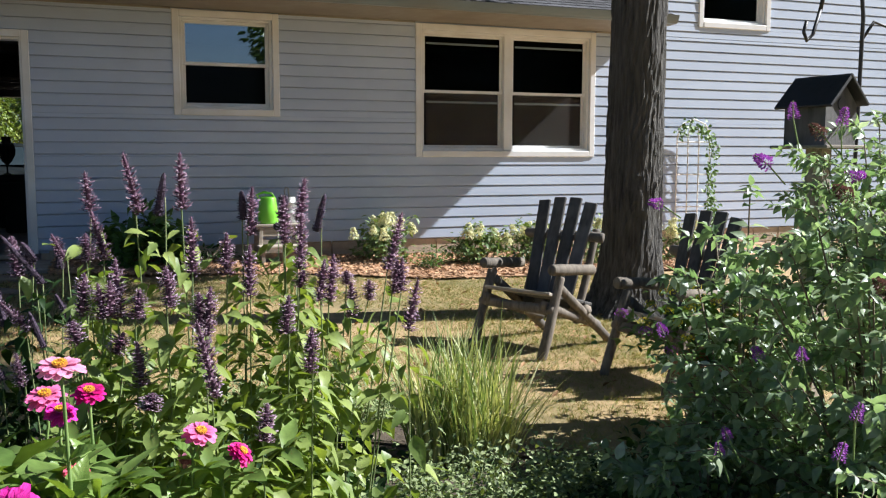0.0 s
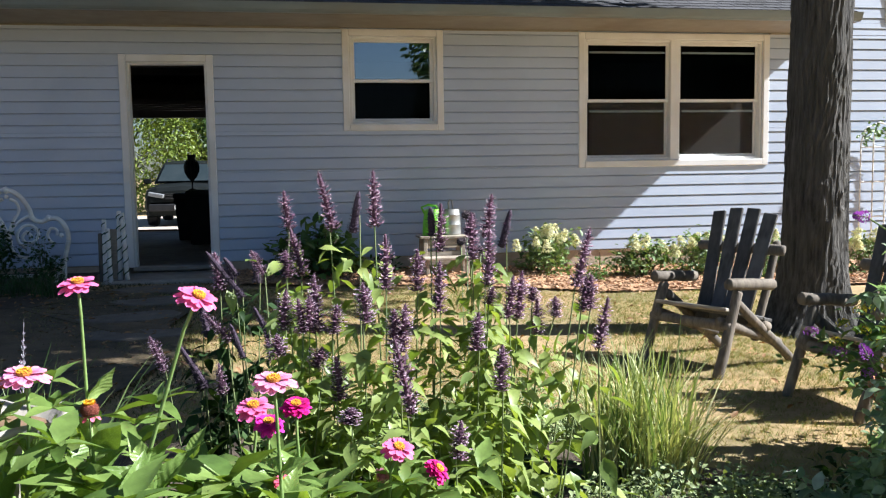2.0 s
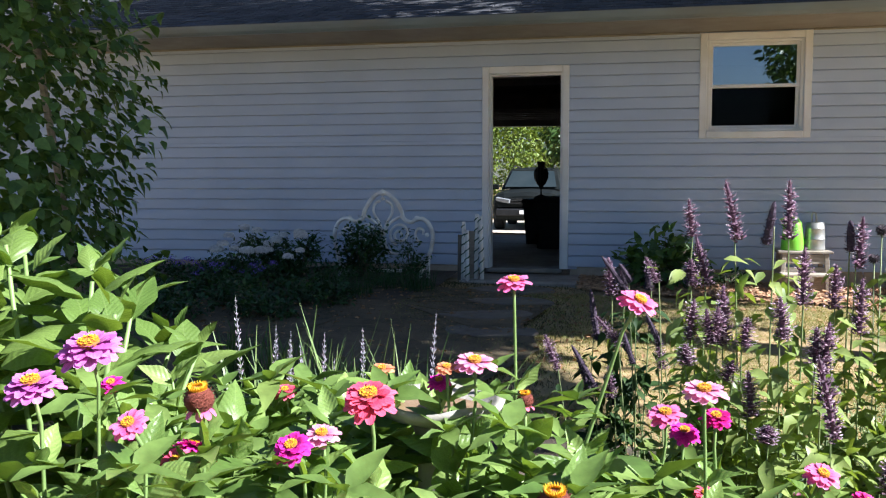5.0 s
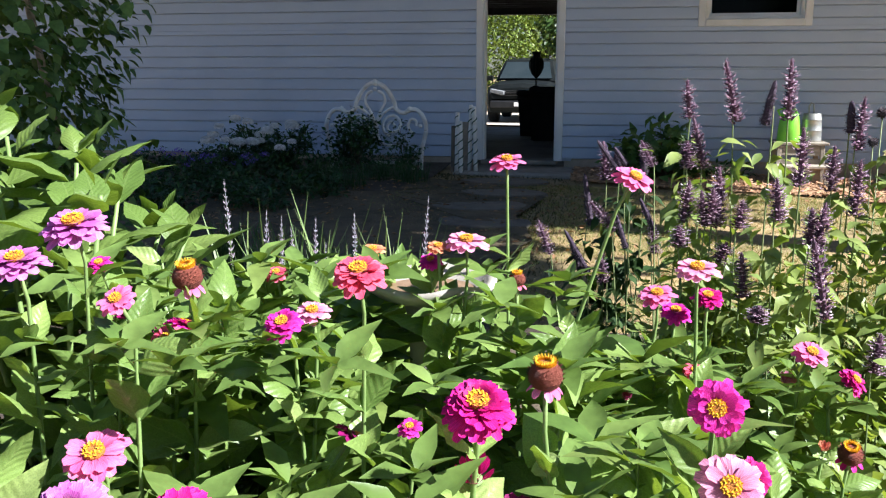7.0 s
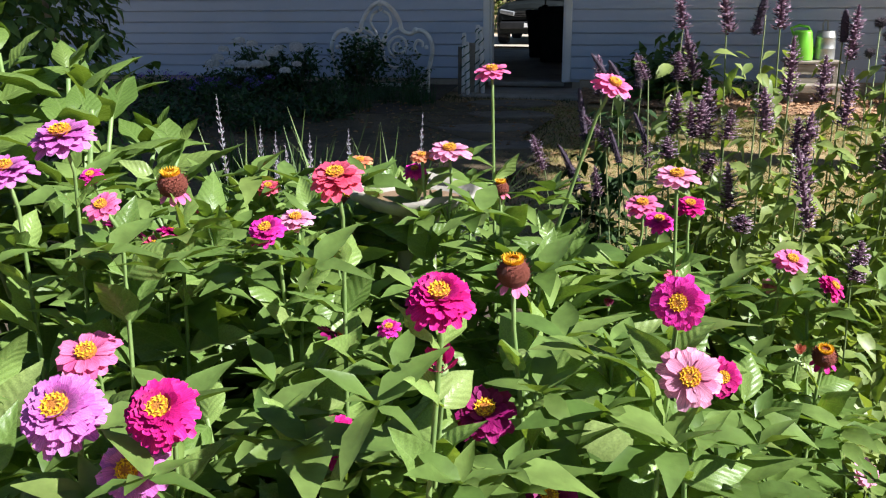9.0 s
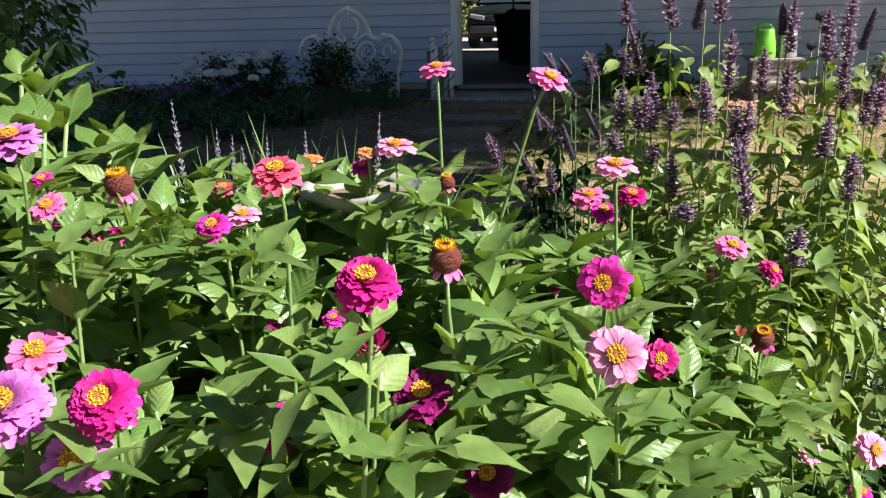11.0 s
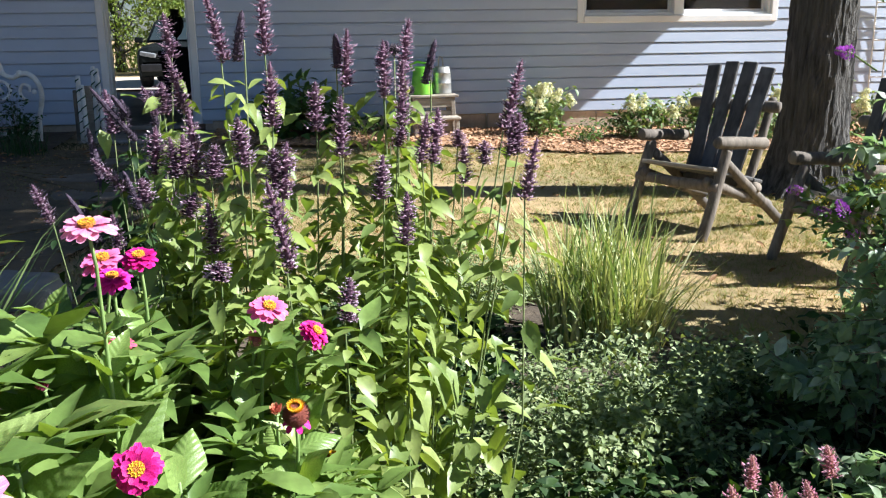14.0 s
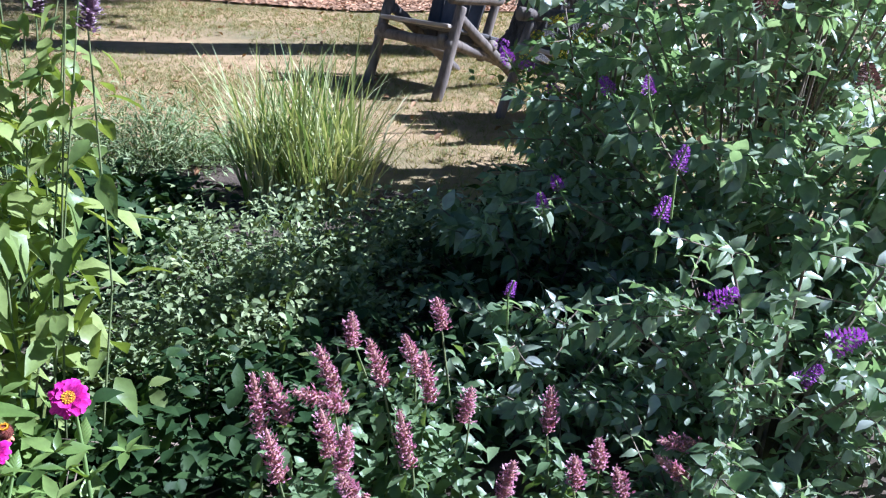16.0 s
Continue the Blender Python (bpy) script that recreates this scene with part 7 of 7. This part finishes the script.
def arching_bush(label, x, y, shape, shoots, seed, twigs=5, leaf=0.058, low=0.2, arc=(0.0, 6.283)):
    """A bush of arching shoots that carry side twigs, both set with pairs of leaves."""
    rng = random.Random(seed)
    rx, ry, h = shape
    gz = ground_z(x, y)
    t = thing("butterfly_bush", label, "bush", pose(x, y, gz))
    wood, leaves = Geo(), []

    def pairs(a, b, n, size, start):
        d = (b - a).normalized()
        side = d.orthogonal().normalized()
        for k in range(n):
            u = start + (1 - start) * (k + 0.6) / n
            p = a.lerp(b, u)
            ang = k * 1.571 + rng.uniform(-.4, .4)
            o = Matrix.Rotation(ang, 3, d) @ side
            s = size * (1.12 - 0.5 * u) * rng.uniform(0.7, 1.2)
            for q in (o, -o):
                out = q + d * rng.uniform(0.25, 0.8) + Vector((0, 0, rng.uniform(-0.55, 0.15)))
                leaves.append(aim(p, out, (rng.uniform(-.2, 1.0), rng.uniform(-.8, .3), 1), rng.uniform(-.5, .5), s))
        leaves.append(aim(b, d + Vector((0, 0, -.1)), (rng.uniform(-.2, 1.0), rng.uniform(-.8, .3), 1), 0, size * 0.6))

    for i in range(shoots):
        a = rng.uniform(*arc)
        e = math.acos(rng.uniform(low, 1.0))
        k = rng.uniform(0.70, 1.08)
        tip = Vector((rx * k * math.sin(e) * math.cos(a), ry * k * math.sin(e) * math.sin(a), h * (0.12 + 0.88 * math.cos(e)) * k))
        root = Vector((tip.x, tip.y, 0)) * 0.15
        knee = Vector((tip.x * 0.42, tip.y * 0.42, tip.z * 0.62))
        bend = Vector((tip.x * 0.78, tip.y * 0.78, tip.z * 0.95 + 0.02))
        path = [root, knee, bend, tip]
        wood.tube([root - Vector((0, 0, 0.02)), knee, bend, tip], [0.0045, 0.0034, 0.0024, 0.001], 5)
        pairs(knee, bend, 5, leaf, 0.1)
        pairs(bend, tip, 4, leaf, 0.1)
        pairs(root, knee, 3, leaf, 0.45)
        for j in range(twigs):
            u = rng.uniform(0.5, 2.9)
            n = int(u)
            p = path[n].lerp(path[n + 1], u - n)
            ang = rng.uniform(0, 6.283)
            d = Vector((math.cos(ang) + 0.5 * math.cos(a), math.sin(ang) + 0.5 * math.sin(a), rng.uniform(-0.25, 0.75))).normalized()
            q = p + d * rng.uniform(0.07, 0.16)
            q.z = max(q.z, 0.03)
            wood.tube([p, q], [0.0018, 0.0008], 4)
            pairs(p, q, 4, leaf * 0.9, 0.2)
    part("twig_mass", wood.mesh("twig_mass", STEM_W, smooth=True), t, kind="stuff")
    part("foliage", scatter("foliage", BUDT, leaves, LEAF_BUD), t, kind="stuff")
    return t, gz


def butterfly_bush():
    x, y = 3.66, -7.42
    t, gz = arching_bush("large grey-green butterfly bush with violet flower heads", x, y, (0.68, 0.56, 1.20), 60, 150, 4, arc=(1.7, 5.4))
    rng = random.Random(151)

    def panicle(px, py, pz, L, dx, dz, spent=False):
        L *= 0.8
        foot = Vector((px - x, py - y, pz - gz))
        d = Vector((dx, -0.15, dz)).normalized()
        g = Geo()
        ms = []
        for i in range(90):
            u = (i + 0.5) / 90
            a = i * 2.4
            r = L * 0.26 * (1 - u) ** 0.5
            o = d.orthogonal().normalized()
            w = d.cross(o)
            c = foot + d * (L * 0.9 * u) + (o * math.cos(a) + w * math.sin(a)) * (r * rng.uniform(0.7, 1.1))
            out = o * math.cos(a) + w * math.sin(a) + d * 0.5
            ms.append(aim(c, out, d, rng.uniform(-.5, .5), L * rng.uniform(0.10, 0.17)))
        part("flower_head", scatter("flower_head", [leaf_template(0.9, 3, 0.3, 0.1, 0.8, 0.5)], ms, M_SPENT if spent else M_VIOLET, smooth=False), t, "spent brown flower head" if spent else "violet flower head")
        part("flower_stalk", Geo().tube([foot - d * 0.05 - Vector((-0.02, 0, 0.03)), foot, foot + d * L], 0.002, 5).mesh("flower_stalk", STEM_G), t)

    panicle(2.936, -8.03, 0.40, 0.05, 0.2, 0.9)
    panicle(2.980, -7.95, 0.29, 0.055, 0.2, 0.9)
    panicle(3.184, -8.10, 0.04, 0.06, 0.5, 0.4)
    panicle(2.748, -7.90, 0.17, 0.035, 0.2, 0.8)
    panicle(2.972, -7.60, 0.19, 0.05, -0.3, 0.8)
    panicle(3.034, -7.55, 0.21, 0.05, -0.4, 0.6)
    panicle(3.165, -7.50, 0.39, 0.06, -0.4, 0.4)
    panicle(3.084, -7.20, 0.40, 0.06, -0.4, 0.5)
    panicle(3.080, -7.60, 0.88, 0.07, -0.5, 0.2)
    panicle(3.239, -7.50, 0.99, 0.06, -0.2, 0.9)
    panicle(2.924, -7.40, 0.78, 0.055, -0.7, 0.1)
    panicle(3.492, -7.40, 0.98, 0.07, 0.1, 0.9)
    panicle(3.220, -7.70, 0.85, 0.06, 0.6, 0.1)
    panicle(3.113, -7.70, 0.43, 0.05, -0.2, 0.6)
    panicle(2.99, -8.08, 0.20, 0.065, 0.6, 0.3)
    panicle(3.07, -8.24, 0.20, 0.07, 0.6, 0.2)
    panicle(3.40, -8.00, 0.34, 0.06, 0.5, 0.4)
    for k in range(9):
        a, e = rng.uniform(2.6, 5.6), rng.uniform(0.3, 1.0)
        panicle(x + 0.5 * e * math.cos(a), y + 0.5 * e * math.sin(a), gz + 1.24 * (1.05 - 0.6 * e * e), 0.08, math.cos(a), 0.5, True)


butterfly_bush()
arching_bush("lower grey-green butterfly bush beside the pink hyssop", 3.26, -7.98, (0.48, 0.30, 0.46), 46, 152, 4, 0.050, low=0.05)
arching_bush("small grey-green butterfly bush among the pink hyssop", 2.94, -7.74, (0.30, 0.26, 0.30), 26, 156, 4, 0.048, low=0.05)
arching_bush("tall grey-green butterfly bush behind the terracotta pot", 4.38, -6.78, (0.64, 0.46, 1.28), 100, 155, 4, low=0.4)
arching_bush("broad-leaved grey-green butterfly bush with bare lower stems", 3.56, -7.72, (0.44, 0.36, 0.74), 24, 157, 4, 0.072, low=0.05)
arching_bush("upright grey-green butterfly bush in front of the log chair", 3.44, -7.10, (0.36, 0.30, 1.00), 21, 158, 4, 0.062, low=0.12)
arching_bush("low dark spreading butterfly bush shoots over the bed", 3.16, -7.30, (0.38, 0.30, 0.46), 28, 153, 4, 0.06, low=0.05)
t, lumps, gz = shrub("lantana", "lantana with yellow and violet flowers in the terracotta pot", "lantana", 3.93, -6.36, (0.42, 0.36, 0.38), LEAF_LANT, 900, 0.055, 0.55, 160, STEM_G, 40, z0=ground_z(3.93, -6.36) + 0.27, inner=0.35)
rng = random.Random(161)
for k in range(18):
    a, e = rng.uniform(2.4, 5.0), rng.uniform(0.3, 1.0)
    bloom(t, (0.36 * e * math.cos(a), 0.32 * e * math.sin(a), 0.36 * (1.1 - 0.6 * e * e)), 0.024, M_LEMON, 500 + k, n=16, label="yellow flower head")
for k in range(3):
    bloom(t, (-0.30 - 0.05 * k, -0.1 + 0.1 * k, 0.12 + 0.06 * k), 0.026, M_VIOLET, 520 + k, n=16, label="violet flower head")


# ---- soil of the beds, mulch, lawn ----
def bed(name, ring, label, mat, lift):
    """A low sheet of soil on the ground inside a ring of corners."""
    bm = bmesh.new()
    vs = [bm.verts.new((x, y, 0)) for x, y in ring]
    bm.faces.new(vs)
    bmesh.ops.triangulate(bm, faces=bm.faces[:])
    for _ in range(4):
        bmesh.ops.subdivide_edges(bm, edges=bm.edges[:], cuts=1)
    for v in bm.verts:
        v.co.z = ground_z(v.co.x, v.co.y) + lift + 0.012 * noise.noise((v.co.x * 5, v.co.y * 5, 1))
    me = bpy.data.meshes.new(name)
    bm.to_mesh(me)
    bm.free()
    me.materials.append(mat)
    setting(name, me, label, "ground")


bed("bed_soil", [(-1.5, -9.6), (4.6, -9.6), (4.3, -8.4), (3.75, -6.9), (3.1, -6.45), (2.6, -5.75), (1.9, -5.6), (0.9, -5.5), (0.0, -4.95), (-1.2, -4.9), (-2.4, -5.2), (-2.4, -7.5)], "dark soil of the flower bed", M_SOIL, 0.02)
bed("bed_shade", [(-4.2, -0.05), (-0.25, -0.05), (-0.25, -1.1), (-0.5, -1.95), (-2.0, -1.9), (-4.2, -1.6)], "dark soil of the shaded bed by the house", M_SOIL, 0.016)
# dark sheet laid over the lawn where the tree shade falls
bed("shade_painted_turf", [(-4.2, -1.62), (-2.0, -1.92), (-0.5, -1.97), (-0.28, -1.15), (0.3, -1.3), (0.9, -1.9), (0.75, -2.8), (0.95, -3.6), (0.7, -4.6), (0.6, -5.6), (0.0, -5.3), (-1.2, -5.2), (-2.4, -5.5), (-4.2, -4.9)], "thin turf and leaf litter, tree shade put into its dark colour", M_SHADED_TURF, 0.020)
bed("mulch_bed", [(1.05, -0.05), (9.5, -0.05), (9.5, -1.9), (6.0, -2.0), (4.4, -1.95), (3.2, -1.3), (1.9, -1.15), (1.05, -0.9)], "reddish bark mulch along the house", M_MULCH, 0.02)
rng = random.Random(41)
chip = []
for s in range(4):
    w, l, h = rng.uniform(.2, .45), 1.0, rng.uniform(.08, .2)
    g = Geo().box((-w / 2, -l / 2, 0), (w / 2, l / 2, h))
    chip.append((np.concatenate(g.v), g.f))
ms = []
while len(ms) < 6500:
    x, y = rng.uniform(1.05, 7.6), rng.uniform(-1.98, -0.06)
    edge = np.interp(x, [1.05, 1.9, 3.2, 4.4, 7.6], [-0.95, -1.2, -1.35, -1.98, -1.98])
    if y < edge + rng.uniform(-.06, .06):
        continue
    ms.append(pose(x, y, ground_z(x, y) + 0.022 + rng.uniform(0, 0.012), rng.uniform(-25, 25), rng.uniform(-25, 25), rng.uniform(0, 360)) @ Matrix.Diagonal((*(rng.uniform(0.025, 0.065),) * 3, 1)))
tagged(new("mulch_chips", scatter("mulch_chips", chip, ms, M_MULCH, smooth=False)), "loose reddish bark chips along the house", "mulch", kind="stuff")

ms = []
blade = [(([(-0.06, 0, 0), (0.06, 0, 0), (0.02 + 0.1 * s, 0.25 * (s - 1), 1)], [(0, 1, 2)])) for s in range(3)]
brng = random.Random(5)
tuft = []
for s in range(4):
    v, f = [], []
    for q in range(6):
        ca, cx, cy = brng.uniform(0, 6.28), brng.gauss(0, 0.45), brng.gauss(0, 0.45)
        ln = brng.uniform(0.3, 1.1)
        v += [(cx - 0.05, cy, 0), (cx + 0.05, cy, 0), (cx + ln * math.cos(ca), cy + ln * math.sin(ca), brng.uniform(0.35, 1.0))]
        f.append((3 * q, 3 * q + 1, 3 * q + 2))
    tuft.append((v, f))
while len(ms) < 52000:
    x, y = rng.uniform(-0.4, 6.2), rng.uniform(-6.6, -1.2)
    k = noise.noise((x * 0.8, y * 0.8, 5)) + 0.4 * noise.noise((x * 3, y * 3, 2))
    if k < rng.uniform(-0.7, 0.3) or (x > 1.0 and y > np.interp(x, [1.05, 1.9, 3.2, 4.4, 7.6], [-0.95, -1.2, -1.35, -1.98, -1.98])) or (x < -0.3 and y > -1.9):
        continue
    if y < np.interp(x, [-2.4, 0, 0.9, 1.9, 2.6, 3.1, 3.75], [-5.2, -4.95, -5.5, -5.6, -5.75, -6.45, -6.9]):
        continue
    h = rng.uniform(0.016, 0.036)
    ms.append(pose(x, y, ground_z(x, y) - 0.002 + 0.012 * noise.noise((x * 0.9, y * 0.9, 0)), rng.gauss(0, 8), rng.gauss(0, 8), rng.uniform(0, 360)) @ Matrix.Diagonal((h * 1.2, h * 1.2, h, 1)))
tagged(new("lawn_grass", scatter("lawn_grass", tuft, ms, LEAF_LAWN, smooth=False)), "thin dry lawn grass, straw and faded green", "lawn", kind="stuff")
# darker copy of the lawn blades, the shade put into their colour
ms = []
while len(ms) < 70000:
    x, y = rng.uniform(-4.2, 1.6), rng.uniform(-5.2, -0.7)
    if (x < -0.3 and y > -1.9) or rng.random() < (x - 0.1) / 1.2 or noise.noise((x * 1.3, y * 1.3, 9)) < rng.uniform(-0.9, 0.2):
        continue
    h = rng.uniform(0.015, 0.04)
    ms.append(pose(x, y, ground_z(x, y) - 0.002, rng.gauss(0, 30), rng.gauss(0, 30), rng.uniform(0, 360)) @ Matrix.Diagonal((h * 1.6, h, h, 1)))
tagged(new("shade_grass", scatter("shade_grass", blade, ms, leafy("shade_darkened_blade", (0.03, 0.045, 0.015), (0.09, 0.085, 0.035), 0.2, 0.7), smooth=False)), "thin lawn grass, tree shade put into its dark blade colour", "lawn", kind="stuff")
ms = []
for i in range(1600):
    x, y = (rng.uniform(-2.5, 6.0), rng.uniform(-6.0, -1.2)) if i < 700 else (rng.uniform(-2.6, 1.3), rng.uniform(-4.9, -1.2))
    ms.append(pose(x, y, ground_z(x, y) + 0.024, rng.uniform(-30, 30), rng.uniform(-30, 30), rng.uniform(0, 360)) @ Matrix.Diagonal((*(rng.uniform(0.03, 0.06),) * 3, 1)))
tagged(new("fallen_leaves", scatter("fallen_leaves", [leaf_template(0.5, 4, 0.3, 0.3, 0.9, 0.5, 0.3, s) for s in range(2)], ms, leafy("dead_leaf", (0.20, 0.10, 0.04), (0.42, 0.25, 0.12), 0.1, 0.7))), "scattered dry brown leaves on the lawn", "leaves", kind="stuff")


# ---- siding boards, foundation blocks and shingles, piece by piece ----
COURSE = 0.1162
HOLES = [(0.0, 0.91, -0.02, 2.10), (2.205, 3.265, 1.33, 2.375), (4.755, 7.0, 0.915, 2.37), (8.44, 9.53, 2.51, 3.57)]


def siding(x0, x1, z0, z1, ztop):
    """Boards of one course, split round the openings. The lower edge stands proud."""
    cuts = sorted({z0, min(z1 - 0.011, ztop), *[z for h in HOLES for z in h[2:] if z0 < z < min(z1 - 0.011, ztop)]})
    for a, b in zip(cuts, cuts[1:]):
        if b - a < 0.006:
            continue
        m = (a + b) / 2
        spans, x = [], x0
        for h in sorted(HOLES):
            if h[2] < m < h[3] and h[1] > x0 and h[0] < x1:
                spans.append((x, h[0]))
                x = h[1]
        spans.append((x, x1))
        for p, q in spans:
            if q - p < 0.01:
                continue
            ya, yb = (-0.032 + 0.007 * (z - z0) / COURSE for z in (a, b))
            v = [(x, y, z) for x in (p, q) for y, z in ((0.0, a), (ya + 0.002, a), (ya, a + 0.003), (yb, b), (0.0, b))]
            f = [(0, 5, 6, 1), (1, 6, 7, 2), (2, 7, 8, 3), (3, 8, 9, 4), (4, 3, 2, 1, 0)[::-1], (5, 6, 7, 8, 9)[::-1]]
            part("siding_board", Geo().add(v, f).mesh("siding_board", M_SIDING), wall_south)


k = 0
while 0.012 + COURSE * k < 4.6:
    z0 = 0.012 + COURSE * k
    if z0 < 2.37:
        for a, b in ((X0, -3.05), (-3.05, 0.55), (0.55, 4.2), (4.2, EAVE_END)):
            siding(a, b, z0, z0 + COURSE, 2.376)
    siding(EAVE_END, 10.9, z0, z0 + COURSE, 9)
    siding(10.9, X1, z0, z0 + COURSE, 9)
    k += 1

found = setting("foundation", Geo().box((X0, 0.012, -0.5), (-0.02, 0.13, 0.012)).box((0.93, 0.012, -0.5), (X1, 0.13, 0.012)).mesh("foundation", M_FOUND), "tan concrete-block foundation under the siding", "foundation")
blk = Geo().box((0.004, -0.012, 0.004), (0.396, 0.02, 0.19), bevel=0.008).mesh("block", M_FOUND)
for row in (0, 1):
    for i in range(58):
        x = X0 + 0.4 * i + 0.2 * row
        if -0.42 < x < 0.93 or x > X1 - 0.4:
            continue
        part("block", blk, found, m=pose(x, 0.0, -0.185 - 0.19 * row))

tabs = [Geo().box((0, 0, 0), (0.158 + 0.008 * s, 0.20, 0.007), bevel=0.003).mesh("shingle", M_ROOF) for s in range(3)]
rng = random.Random(3)
made = 0
for j in range(9):
    y = -0.85 + 0.135 * j
    for i in range(46):
        x = -3.0 + 0.172 * i + (0.086 if j % 2 else 0) + rng.uniform(-.004, .004)
        if made < 300 and x < 5.0:
            part("shingle", tabs[rng.randrange(3)], roof, m=pose(x, y * 1.0, ROOF_Z + 0.003 + (y + 0.81) * SLOPE + 0.003, 21 - 2.2, 0, 0))
            made += 1
g = Geo()
for j in range(24):
    y = -0.85 + 0.135 * j
    for i in range(98):
        x = X0 + 0.172 * i + (0.086 if j % 2 else 0)
        if x > EAVE_END - 0.2 or (j < 7 and -3.1 < x < 5.0):
            continue
        g.box((0, 0, 0), (0.158 + rng.uniform(0, 0.01), 0.20, 0.007), pose(x, y, ROOF_Z + 0.003 + (y + 0.81) * SLOPE + 0.003, 21 - 2.2))
part("shingles", g.mesh("shingles", surf("asphalt_shingle_rows", (0.035, 0.036, 0.042), (0.075, 0.075, 0.082), 40, 0.9, 0.7, 180, per="island", spread=0.4)), roof, kind="stuff")
